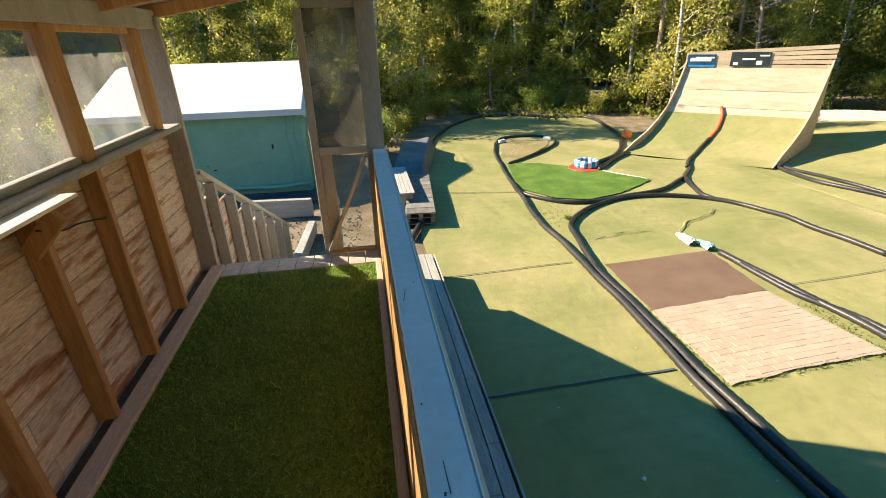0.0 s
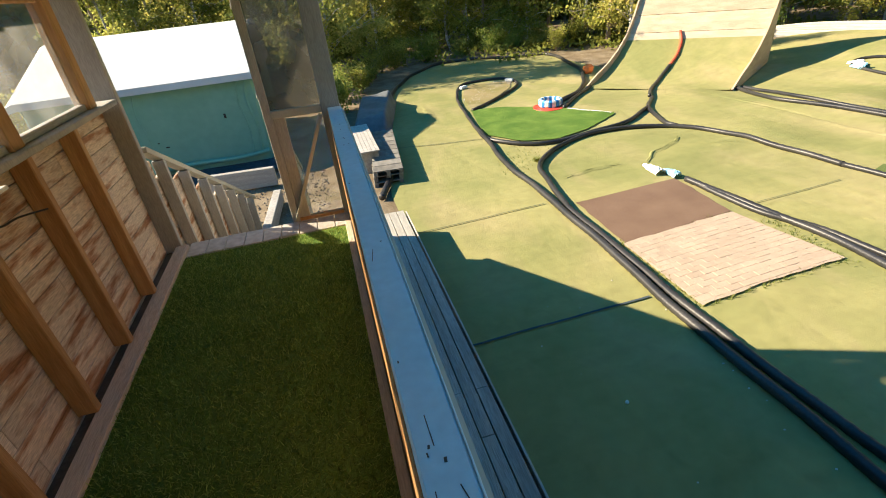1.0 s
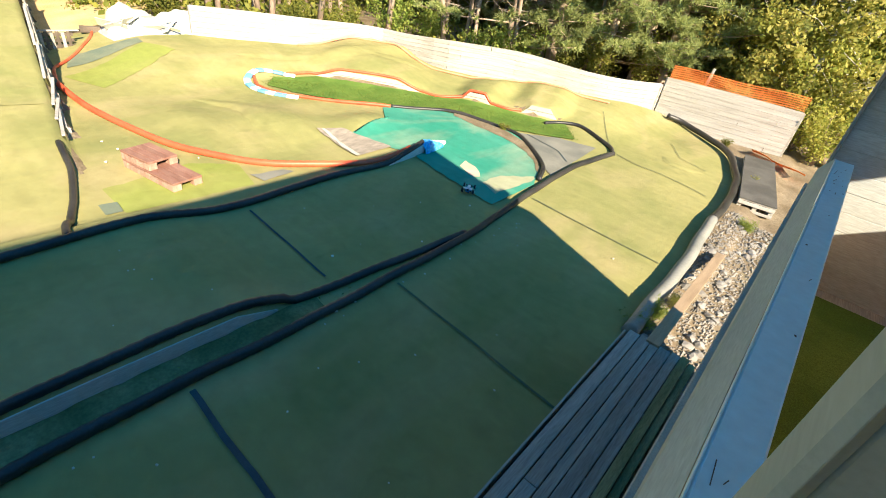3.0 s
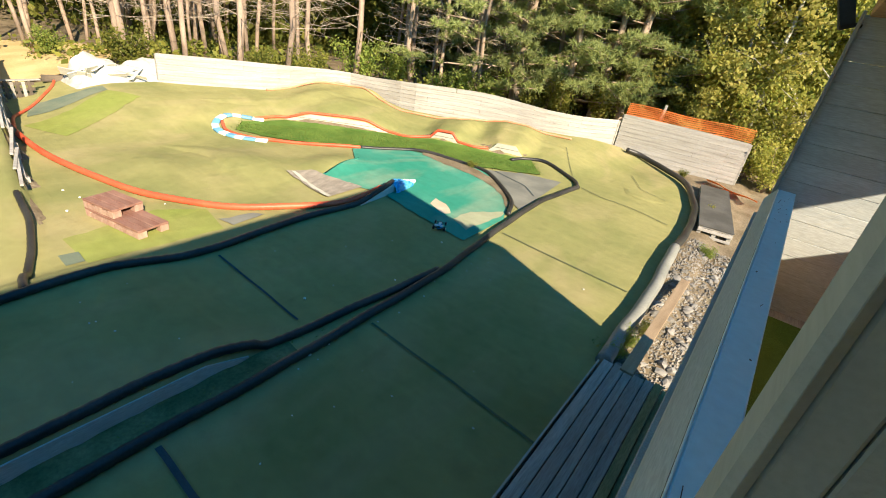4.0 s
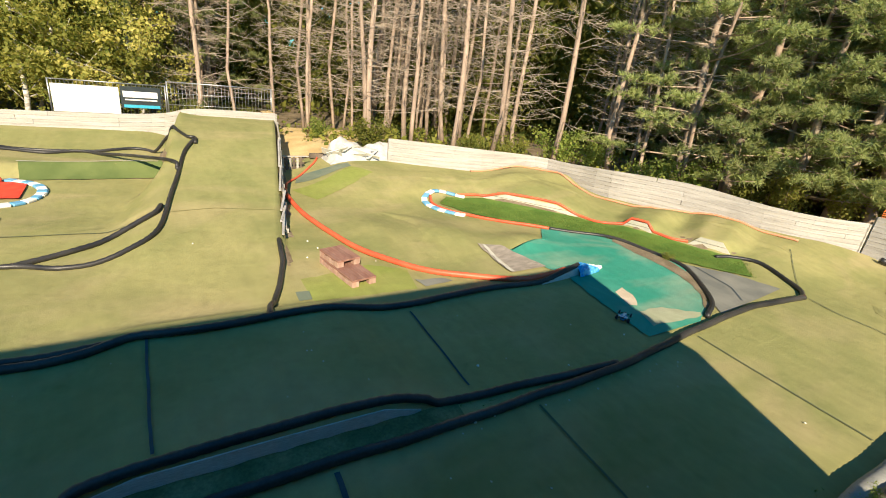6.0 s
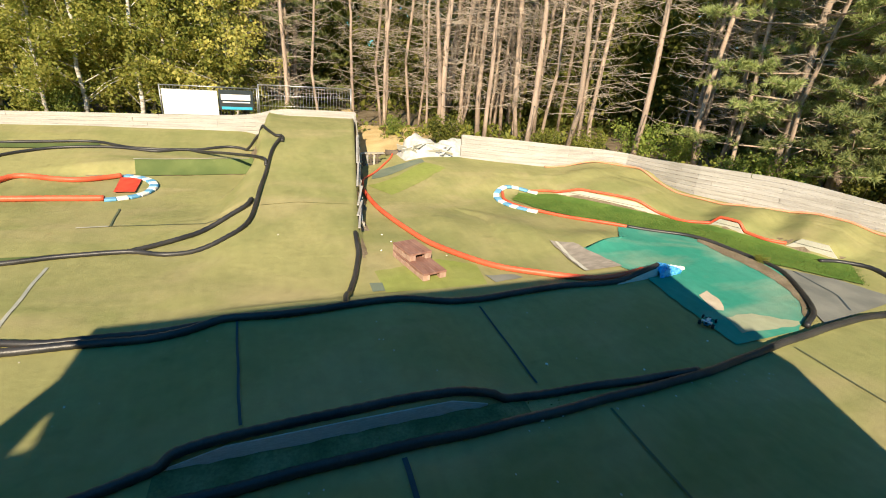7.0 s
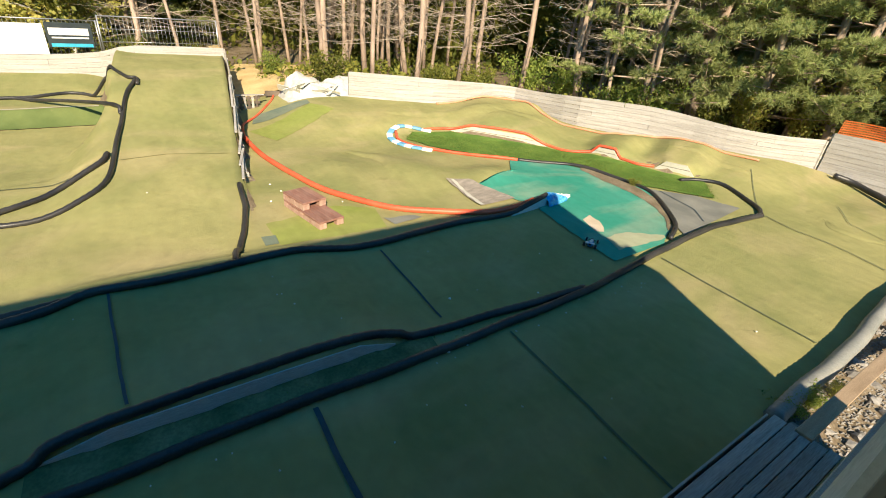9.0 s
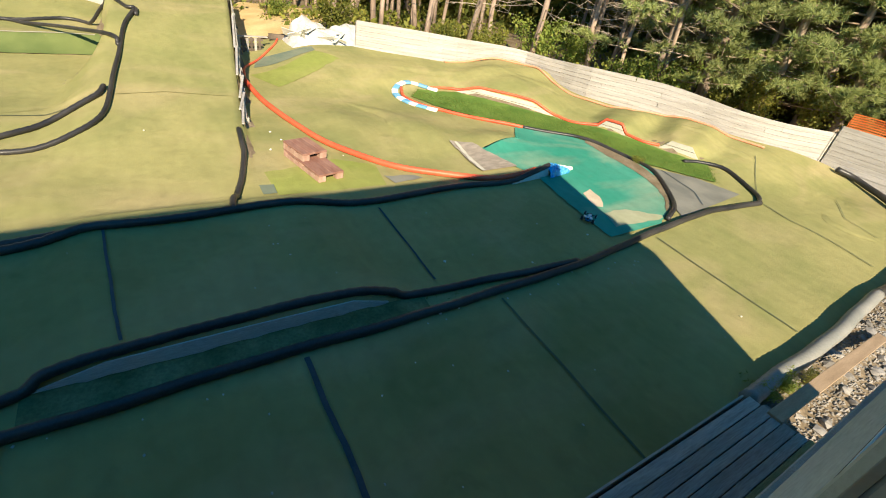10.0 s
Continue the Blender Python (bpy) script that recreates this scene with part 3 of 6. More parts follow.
for line, w in (([(5.97, 8.39), (6.2, 8.58), (6.45, 8.86), (6.7, 8.9), (7.05, 9.09), (7.3, 9.2), (7.5, 9.42)], 0.022), ([(4.19, 8.47), (4.85, 8.64), (5.48, 8.6)], 0.014), ([(7.6, 8.7), (8.3, 8.35)], 0.014)):
    tagged(tape("carpet_seam", line, w, TURF_OLD, 0.03), "dark crack along a wrinkle of the carpet", "seam", kind="structure")


# ---- pipes that mark the track ----
def hose(pts, material=HOSE, r=0.05, label="", up=0.0, taut=False, name="track_pipe"):
    """A pipe along the ground, raised by a place's third number; a taut one spans the dips between its places."""
    flat = spline([(p[0], p[1], z_at(p[0], p[1]) if taut else (p[2] if len(p) > 2 else 0)) for p in pts], 0.07)
    line = [Vector((p.x, p.y, max(p.z, z_at(p.x, p.y)) + r * 0.9)) for p in flat] if taut else [Vector((p.x, p.y, z_at(p.x, p.y) + p.z + r * 0.9 + up + 0.006 * math.sin(2.3 * p.x + 1.7 * p.y))) for p in flat]
    line = [p + Vector((0.012 * math.sin(2.1 * p.y + 0.7 * p.x) + 0.006 * math.sin(5.3 * p.y), 0.012 * math.sin(1.9 * p.x + p.y), 0)) for p in line]
    ob = new(name, tube_mesh(name, line, r, 9, 0.006))
    ob.data.materials.append(material)
    return tagged(ob, label or "black corrugated drainage pipe lying along the lane edge", "pipe", "pipes that edge the track")


A_IN = [(3.60, 6.9), (3.55, 5.01), (3.56, 3.85), (3.57, 2.67), (3.63, 2.1), (3.73, 1.72), (3.84, 1.35), (3.865, 0.95), (3.87, 0.3), (3.88, -0.3), (3.88, -1.42), (3.86, -1.8), (3.81, -2.15), (3.76, -2.75), (3.66, -3.8), (3.63, -4.4), (3.62, -4.9)]
hose([(8.66, 6.6), (8.62, 7.25), (8.47, 8.09), (8.36, 9.28), (7.84, 10.08), (6.93, 10.5), (5.91, 10.54), (5.0, 10.17), (4.35, 9.66), (3.97, 9.1), (3.83, 8.51), (3.62, 7.3)] + A_IN, r=0.055)
hose([(3.80, 12.62), (3.46, 9.55), (3.48, 8.04), (3.46, 6.17), (3.41, 4.95), (3.385, 3.5), (3.395, 2.03), (3.405, 0.91), (3.42, -0.1), (3.43, -1.2), (3.455, -2.1), (3.47, -3.6), (3.52, -4.6), (3.64, -5.80), (3.84, -7.52), (3.96, -9.1), (3.85, -10.86)], r=0.06)
hose([(3.85, -10.86), (4.20, -11.35), (5.18, -11.78), (5.74, -11.49), (5.97, -11.12)])
hose([(3.80, 12.62), (4.04, 14.53), (4.43, 16.58), (4.91, 17.92), (5.5, 18.6), (6.8, 18.5), (7.05, 17.6), (6.53, 16.57), (5.35, 15.34), (4.29, 14.5)])
hose([(8.94, 5.9), (8.94, 4.70), (9.08, 3.74), (9.13, 2.73), (8.92, 2.07), (9.09, 1.25), (9.74, 0.72), (11.76, 0.42), (13.37, 0.14), (14.33, -0.17)], r=0.047)
hose([(8.66, 6.6), (8.75, 6.0), (8.94, 4.9)])
hose([(14.08, -0.18), (14.44, -0.2), (14.5, -0.02), (15.5, 0.42), (16.25, 0.85), (16.5, 1.3), (16.4, 1.8), (16.21, 2.4), (16.31, 3.97), (16.98, 5.05), (17.0, 6.14), (16.81, 7.54), (16.2, 9.09), (16.35, 10.4), (16.3, 11.5), (15.9, 12.0), (15.35, 11.8), (15.0, 11.0), (14.85, 9.8), (14.8, 9.0), (14.9, 8.0), (15.3, 7.09)], r=0.045, taut=True)
hose([(9.13, 2.73), (9.81, 1.68), (10.33, 0.86), (10.76, 0.66)])
hose([(15.3, 7.09), (15.82, 7.0), (16.35, 6.32), (16.5, 5.59), (16.36, 4.49), (16.05, 3.42), (16.0, 2.19), (13.1, 0.5), (12.6, 0.31)], r=0.045, taut=True)
hose([(5.97, 7.29), (6.19, 5.87), (6.27, 4.73), (6.16, 3.72), (6.13, 2.70), (6.05, 1.6), (6.1, 1.28), (6.17, 1.02), (6.12, 0.6), (6.09, 0.2), (6.15, -0.6), (6.19, -1.4), (6.11, -2.3), (6.09, -3.0), (6.17, -3.9), (6.19, -4.8), (6.14, -5.6, 0.0), (6.2, -6.15, 0.09), (6.27, -6.68, 0.16)], r=0.058)
hose([(6.0, 7.2), (6.1, 5.9), (6.37, 5.09), (6.42, 4.28), (6.4, 3.71), (6.26, 3.02), (6.24, 2.22), (6.17, 1.5), (6.13, 1.15)])
hose([(16.4, -4.05), (15.7, -3.75), (15.0, -3.25), (13.96, -2.5), (13.1, -2.27), (12.6, -2.19)], HOSE_RED, 0.035, "thin orange-red pipe running back towards the heap")
hose([(12.7, -2.2), (11.24, -2.2), (10.3, -2.32), (9.4, -2.53), (8.26, -2.88), (7.33, -3.55), (6.7, -4.43), (6.34, -5.35, 0.0), (6.3, -5.9, 0.03), (6.34, -6.4, 0.07)], HOSE_RED, 0.06, "orange-red plastic pipe curving round the outer bend")
hose([(6.17, -0.62), (6.42, -0.66), (6.9, -0.83), (7.35, -0.99), (8.1, -1.19), (8.5, -1.24), (8.95, -1.28)])
hose([(12.2, 6.9), (12.9, 6.75), (14.0, 6.4), (14.38, 6.0), (14.04, 4.91), (14.5, 3.95)], HOSE_RED, 0.07, "fat orange-red pipe round the oval island")
hose([(12.4, 3.85), (12.52, 4.83), (12.45, 6.05), (12.0, 6.6), (11.9, 7.0)], HOSE_RED, 0.07, "fat orange-red pipe round the oval island")
hose([(11.75, -6.1), (11.22, -5.95), (10.58, -6.12), (10.19, -6.45), (9.41, -7.26), (8.72, -8.11)], HOSE_RED, 0.045, "thin red pipe along the dark grass strip")
hose([(8.72, -8.11), (8.00, -9.21), (7.16, -9.53), (6.06, -9.68), (5.37, -9.37), (4.43, -8.50), (4.04, -7.75)])
hose([(11.66, -6.98), (11.6, -7.5), (11.45, -7.85), (10.9, -8.37), (10.35, -8.9), (9.75, -9.5), (9.38, -9.83), (9.0, -9.95), (8.7, -10.15), (8.38, -10.56), (8.2, -10.63), (8.0, -10.71), (7.8, -10.79), (7.6, -10.86), (7.2, -11.0), (6.85, -11.3)], HOSE_RED, 0.04, "thin red pipe along the dark grass strip")
hose([(13.41, -8.50), (13.3, -10.12), (12.6, -11.3), (11.8, -11.5), (10.43, -11.7), (9.00, -12.4), (7.72, -13.2), (6.6, -13.6), (5.5, -14.0)], SALMON, 0.035, "thin faded orange pipe along the wall foot")
hose([(4.15, -15.51), (3.75, -15.72), (3.2, -15.5), (2.75, -15.1), (2.2, -14.35), (1.6, -12.95), (1.27, -11.94), (1.13, -10.63), (1.08, -9.20)], r=0.08, up=0.04, label="fat black pipe round the outer bend")
hose([(1.08, -9.20), (0.98, -7.6), (0.92, -6.2), (0.9, -4.75)], HOSE_GREY, 0.1, "fat grey plastic pipe beside the gravel")
hose([(1.1, 10.5), (1.07, 10.29), (0.86, 9.76), (0.66, 9.17)], r=0.07, label="cut end of a fat black pipe")
hose([(1.41, 12.68), (1.91, 15.90), (2.52, 18.66), (3.93, 21.90), (6.12, 24.1), (8.72, 23.14), (10.5, 22.1), (10.23, 19.46), (9.72, 17.59), (8.64, 15.53), (7.78, 14.42), (6.9, 13.8)], r=0.07)
hose([(6.63, 13.11), (7.78, 14.25), (8.60, 15.00)], r=0.06)
hose([(3.80, 12.62), (3.70, 11.57), (4.27, 10.74), (5.01, 10.48), (5.95, 10.62), (7.21, 10.94), (8.49, 11.81)], r=0.055)
hose([(7.96, 10.05), (7.98, 10.54), (8.49, 11.81), (9.0, 12.45), (9.27, 12.74)], r=0.055)
hose([(11.75, 12.29), (11.62, 11.99), (11.21, 10.35), (11.55, 9.0), (11.9, 7.6), (11.9, 7.0)], r=0.055)
hose([(11.9, 12.2), (11.83, 11.10), (11.68, 10.04), (11.75, 9.0), (12.1, 7.8), (12.2, 6.9)])


# ---- plank walls round the track ----
def plank_wall(name, pts, tops, rows, label, material=WOOD_PALE, follow=False):
    """A low wall of lying planks between posts; pts on the plan, tops their heights."""
    root = new(name, None)
    tagged(root, label, "wall", kind="structure")
    dense = spline([(x, y, z) for (x, y), z in zip(pts, tops)], 0.45)
    foot = [z_at(p.x, p.y) - 0.08 if follow else -0.05 for p in dense]
    for r in range(rows):
        k = random.randrange(3)
        while k < len(dense) - 1:
            end = min(k + 5 + random.randrange(3), len(dense) - 1)
            b = bmesh.new()
            lean = 0.006 * random.uniform(-1, 1)
            for i in range(0 if k < 3 else k, end):
                p, q = dense[i], dense[i + 1]
                h = (p.z - foot[i]) / rows
                za, zb = foot[i] + h * (r + 0.5), foot[i + 1] + (q.z - foot[i + 1]) * (r + 0.5) / rows
                d = (q - p).normalized() * (0.004 if i == end - 1 else -0.004)
                bar(b, (p.x + lean, p.y + lean, za), (q.x + lean - d.x, q.y + lean - d.y, zb), 0.03, h - 0.005)
            part("plank", b, material, root)
            k = end
    for (x, y), z in zip(pts, tops):
        d = Vector((x - 4, y, 0)).normalized() * 0.06
        part("post", boxed((x + d.x - 0.04, y + d.y - 0.04, -0.1), (x + d.x + 0.04, y + d.y + 0.04, z - 0.03)), WOOD_DECK, root)
    return root


plank_wall("wall_curve", [(15.0, -6.1), (14.2, -7.25), (13.5, -8.97), (13.3, -11.2), (12.0, -11.85), (10.5, -12.2), (8.6, -13.3), (7.45, -13.85), (6.6, -14.15), (5.6, -14.75), (4.72, -15.6)],
           [1.22, 1.24, 1.18, 1.02, 1.02, 1.14, 1.2, 1.12, 1.06, 1.04, 1.08], 9, "low curved wall of pale weathered planks behind the banked lane")
plank_wall("wall_far", [(18.9, 18.6), (18.95, 16), (18.95, 12), (18.9, 8.33), (18.83, 6.07), (18.6, 3.56), (18.45, 1.78), (18.4, 0.5), (17.6, -0.39), (17.5, -2.85)],
           [0.45, 0.78, 1.0, 1.06, 1.09, 1.13, 1.16, 1.26, 1.55, 1.54], 9, "low wall of pale weathered planks along the far lane")
plank_wall("wall_end", [(4.65, -15.75), (2.8, -15.95), (0.98, -16.2)], [1.28, 1.3, 1.26], 10, "pale plank wall at the end of the track")
plank_wall("ramp_side_wall", [(9.6, -1.56), (11, -1.8), (12, -1.97), (13, -2.14), (14, -2.31), (15, -2.48), (17.5, -2.9)], [0.2, 0.35, 0.52, 0.74, 0.97, 1.16, 1.26], 4, "rough board side of the long ramp", WOOD_DECK, True)
for xa, xb, out_a, out_b in ((9.15, 10.2, 0.0, 0.05), (9.75, 10.7, -0.02, 0.1), (10.35, 11.5, 0.0, 0.12), (11.4, 12.9, 0.0, 0.06), (12.8, 14.6, 0.02, 0.05)):
    a, b = [Vector((x, -1.43 - 0.17 * (x - 9.3) - o, z_at(x, -1.36 - 0.17 * (x - 9.3)) + 0.02 - 0.5 * max(o, 0))) for x, o in ((xa, out_a), (xb, out_b))]
    tagged(part("edge_lath", barred(a, b, 0.05, 0.03, 0.004), WOOD_PALE), "pale loose lath along the long ramp's edge", "lath", "laths on the ramp's edge")
JUMP_GREY = mat("pale_grey_board_paint", (0.55, 0.55, 0.54), (0.64, 0.64, 0.62), 0.6, 0.7, 0.3, 40, (3, 0.4, 3))
box_bank = new("jump_face", None)
tagged(box_bank, "grey board face of the tabletop jump", "board", kind="structure")
for y0, y1, h0, h1 in ((1.5, 0.9, 0.02, 0.17), (0.9, -0.3, 0.17, 0.18), (-0.3, -1.4, 0.18, 0.17), (-1.4, -1.85, 0.17, 0.03)):
    b = bmesh.new()
    vs = [b.verts.new(p) for p in ((3.796, y0, -0.02), (3.796, y1, -0.02), (3.796, y1, h1), (3.796, y0, h0), (3.812, y0, -0.02), (3.812, y1, -0.02), (3.812, y1, h1), (3.812, y0, h0))]
    for f in ((0, 1, 2, 3), (7, 6, 5, 4), (3, 2, 6, 7), (0, 3, 7, 4), (1, 5, 6, 2), (0, 4, 5, 1)):
        b.faces.new([vs[i] for i in f])
    part("board", b, JUMP_GREY, box_bank)

# ---- banked ramp with a plank wall on top ----
BL, BR, SLOPE = Vector((8.59, 15.08, 0)), Vector((11.59, 12.22, 0)), Vector((0.848, 0.53, 0))
PROFILE = [(-0.25, 0.0), (0.5, 0.07), (1.3, 0.3), (2.0, 0.62), (2.6, 1.02), (3.1, 1.62), (3.45, 2.2), (3.6, 2.5)]


def on_ramp(u, s, up=0.0):
    z = float(np.interp(s, *np.array(PROFILE).T))
    return BL + (BR - BL) * u + SLOPE * s + Vector((0, 0, z + up))


def ramp_sheet(name, u0, u1, s0, s1, material, parent, up=0.0, nu=10, ns=14):
    b = bmesh.new()
    g = [[b.verts.new(on_ramp(u0 + (u1 - u0) * i / nu, s0 + (s1 - s0) * k / ns, up)) for i in range(nu + 1)] for k in range(ns + 1)]
    for k in range(ns):
        for i in range(nu):
            b.faces.new((g[k][i], g[k][i + 1], g[k + 1][i + 1], g[k + 1][i]))
    return part(name, b, material, parent, smooth=True)


wall_ride = new("wall_ride_ramp", None)
tagged(wall_ride, "steep banked ramp of bare plywood with carpet on its lower half", "ramp")
ramp_sheet("carpet", 0.0, 1.0, -0.25, 2.62, TURF, wall_ride, 0.02)
for k in range(5):
    s0, s1 = 2.6 + k * 0.2, 2.6 + (k + 1) * 0.2
    ramp_sheet("board", 0.0, 1.0, s0 + 0.004, s1, WOOD_RAMP, wall_ride, 0.006 * (k % 2), 2, 2)
for u in (-0.006, 1.006):
    b = bmesh.new()
    n = len(PROFILE)
    for sgn in (0.0, 0.012):
        top = [b.verts.new(on_ramp(u + sgn, s, 0.24 if s > 0 else 0.03)) for s, _ in PROFILE]
        bot = [b.verts.new(on_ramp(u + sgn, s) * 1 - Vector((0, 0, on_ramp(u, s).z + 0.05))) for s, _ in PROFILE]
        for i in range(n - 1):
            b.faces.new((bot[i], bot[i + 1], top[i + 1], top[i]) if sgn else (top[i], top[i + 1], bot[i + 1], bot[i]))
    b.verts.ensure_lookup_table()
    for i in range(n - 1):
        b.faces.new((b.verts[i], b.verts[2 * n + i], b.verts[2 * n + i + 1], b.verts[i + 1]))
    part("side_panel", b, WOOD_RAMP, wall_ride)
for k in range(5):
    z0, z1 = 2.5 + 0.095 * k, 2.5 + 0.095 * (k + 1)
    tilt = 0.055 * k
    a, c = on_ramp(-0.01, 3.62), on_ramp(1.02, 3.62)
    part("plank", barred((a.x, a.y, (z0 + z1) / 2 - 0.0), (c.x, c.y, (z0 + z1) / 2 + tilt), 0.03, 0.1 + 0.045 * (k > 0) * 0.3, 0.003), WOOD_RAMP, wall_ride)
for u in (0.02, 0.35, 0.68, 0.98):
    a = on_ramp(u, 3.68)
    part("brace", barred((a.x, a.y, -0.05), (a.x, a.y, 2.9), 0.07, 0.07, up=(1, 0, 0)), WOOD_RAMP, wall_ride)


def banner(name, p, q, z0, z1, base, label, bars):
    """A flat printed sheet between two places of the plan; bars: (u0, u1, v0, v1, material) shapes on it."""
    p, q = Vector((*p, 0)), Vector((*q, 0))
    d = q - p
    n = Vector((-d.y, d.x, 0)).normalized()
    n = -n if n.dot(Vector((1, 0.3, 0))) > 0 else n
    root = new(name, None)
    tagged(root, label, "banner")
    def quad(u0, u1, v0, v1, off, m, nm):
        b = bmesh.new()
        nu = 8
        low = [b.verts.new(p + d * (u0 + (u1 - u0) * i / nu) + n * (off + 0.008 * math.sin(5 * (u0 + (u1 - u0) * i / nu))) + Vector((0, 0, z0 + (z1 - z0) * v0))) for i in range(nu + 1)]
        hi = [b.verts.new(p + d * (u0 + (u1 - u0) * i / nu) + n * (off + 0.008 * math.sin(5 * (u0 + (u1 - u0) * i / nu))) + Vector((0, 0, z0 + (z1 - z0) * v1))) for i in range(nu + 1)]
        for i in range(nu):
            b.faces.new((low[i], low[i + 1], hi[i + 1], hi[i]))
        part(nm, b, m, root)
    quad(0, 1, 0, 1, 0.03, base, "cloth")
    for u0, u1, v0, v1, m in bars:
        quad(u0, u1, v0, v1, 0.036, m, "print")
    return root


SCREEN_BLUE = mat("dark_blue_print", (0.015, 0.05, 0.12), (0.02, 0.075, 0.17), 0.3, 0.5, 0.1)
SCREEN_DARK = mat("charcoal_print", (0.02, 0.03, 0.035), (0.035, 0.045, 0.05), 0.3, 0.5, 0.1)
CYAN = mat("cyan_print", (0.05, 0.35, 0.5), (0.07, 0.4, 0.56), 0.3, 0.5, 0.1)
a, c, e, f = on_ramp(0.005, 3.6), on_ramp(0.22, 3.6), on_ramp(0.33, 3.6), on_ramp(0.61, 3.6)
banner("sponsor_banner", a.xy, c.xy, 2.52, 2.93, SCREEN_BLUE, "small dark blue sponsor banner on the ramp's plank wall", [(0.1, 0.85, 0.45, 0.72, WHITE), (0.3, 0.95, 0.68, 0.8, WHITE), (0, 1, 0.0, 0.16, BLUE)])
banner("sponsor_banner", e.xy, f.xy, 2.54, 3.0, SCREEN_DARK, "charcoal sponsor banner with white drawing on the ramp's plank wall", [(0.08, 0.2, 0.1, 0.3, WHITE), (0.3, 0.62, 0.45, 0.58, WHITE), (0.66, 0.8, 0.12, 0.4, WHITE), (0.72, 0.95, 0.7, 0.8, WHITE)])
ramp_hose = [on_ramp(u, s, 0.06) for u, s in ((0.57, -1.28), (0.5, -0.4), (0.47, 0.4), (0.46, 0.95), (0.46, 1.48))]
ob = new("track_pipe", tube_mesh("track_pipe", spline(ramp_hose, 0.07), 0.055, 9, 0.006))
ob.data.materials.append(HOSE)
tagged(ob, "black corrugated pipe running up the banked ramp", "pipe", "pipes that edge the track")
ob = new("track_pipe", tube_mesh("track_pipe", spline([on_ramp(u, s, 0.06) for u, s in ((0.46, 1.48), (0.46, 1.99), (0.44, 2.47), (0.40, 2.77))], 0.07), 0.055, 9, 0.006))
ob.data.materials.append(HOSE_RED)
tagged(ob, "orange-red pipe running up the banked ramp", "pipe", "pipes that edge the track")


# ---- the drivers' stand ----
FLOOR = 1.76
base = part("stand_floor", boxed((-1.72, -4.3, 1.6), (0.05, 4.9, 1.74)), WOOD_DECK)
tagged(base, "raised timber floor of the drivers' stand", "floor", kind="structure")
rows_x = np.linspace(-1.475, -0.088, 12)
lawn = sheet("stand_turf", [np.c_[np.full(60, x), np.linspace(-4.1, 4.66, 60)] for x in rows_x], TURF_DARK, flat=FLOOR)
tagged(lawn, "dark green artificial grass laid on the stand's floor", "artificial grass", kind="structure")
rng = np.random.default_rng(3)
n = 60000
px, py = rng.uniform(-1.47, -0.09, n), rng.uniform(-0.4, 4.655, n)
h, ang = rng.uniform(0.012, 0.034, n), rng.uniform(0, 6.28, n)
lx, ly = rng.normal(0.004, 0.014, n), rng.normal(-0.006, 0.014, n)
dx, dy = np.cos(ang) * 0.003, np.sin(ang) * 0.003
v = np.stack([np.c_[px - dx, py - dy, np.full(n, FLOOR)], np.c_[px + dx, py + dy, np.full(n, FLOOR)], np.c_[px + lx, py + ly, FLOOR + h]], 1).reshape(-1, 3)
BLADE = leafy("grass_blade_plastic", (0.08, 0.17, 0.02), (0.42, 0.52, 0.14))
me = bpy.data.meshes.new("turf_blades")
me.from_pydata(v.tolist(), [], np.arange(3 * n).reshape(-1, 3).tolist())
me.materials.append(BLADE)
tagged(new("turf_blades", me), "blades of the dark green artificial grass", "grass", kind="stuff")

for nm, lo, hi, m, lab in (("curb_board", (-1.585, -4.2, 1.74), (-1.475, 4.87, 1.792), FLOOR_WOOD, "weathered board along the foot of the stand's wall"),
                           ("border_board", (-0.088, -4.2, 1.74), (-0.033, 4.87, 1.778), FLOOR_WOOD, "pale board along the foot of the railing")):
    tagged(part(nm, boxed(lo, hi), m), lab, "board", kind="structure")
step_edge = new("landing_boards", None)
tagged(step_edge, "short pale boards at the head of the stairs", "boards", kind="structure")
for k in range(9):
    x = -1.47 + k * 0.162
    part("board", boxed((x, 4.665, 1.742), (x + 0.156, 4.93, 1.77 + 0.002 * (k % 3))), WOOD_PALE, step_edge)

wall = new("wall_back", None)
tagged(wall, "back wall of the stand in stained horizontal boards with brown studs", "wall", kind="structure")
for r in range(11):
    z0 = 1.62 + r * 0.131
    cut = [-4.3] + sorted(random.uniform(-3.5, 4.0) for _ in range(2)) + [4.86]
    for y0, y1 in zip(cut, cut[1:]):
        if y1 - y0 > 0.1:
            part("plank", boxed((-1.705 + 0.003 * random.random(), y0 + 0.002, z0), (-1.672, y1, z0 + 0.127), None, 0.003), WOOD_WALL, wall)
for y in np.arange(4.12, -4.3, -0.585):
    part("stud", boxed((-1.67, y - 0.025, 1.792), (-1.565, y + 0.025, 3.05), None, 0.004), WOOD_STUD, wall)
# unseen boards added to keep the sun from under the stand
for k in range(8):
    part("skirt_board", boxed((-1.71, -4.3, -0.15 + 0.22 * k), (-1.69, 4.9, 0.065 + 0.22 * k), None, 0), WOOD_DECK, wall)
# dark strip laid in for the unlit gap behind the curb board
part("foot_shade", boxed((-1.671, -4.3, 1.741), (-1.587, 4.86, 1.745), None, 0), DARK_WOOD, wall, "dark strip standing in for the unlit gap along the wall's foot")
# unseen sheet added so that no sun shines through the plank joints
part("backing", boxed((-1.74, -4.3, 1.62), (-1.716, 4.86, 3.045), None, 0), WOOD_DECK, wall)
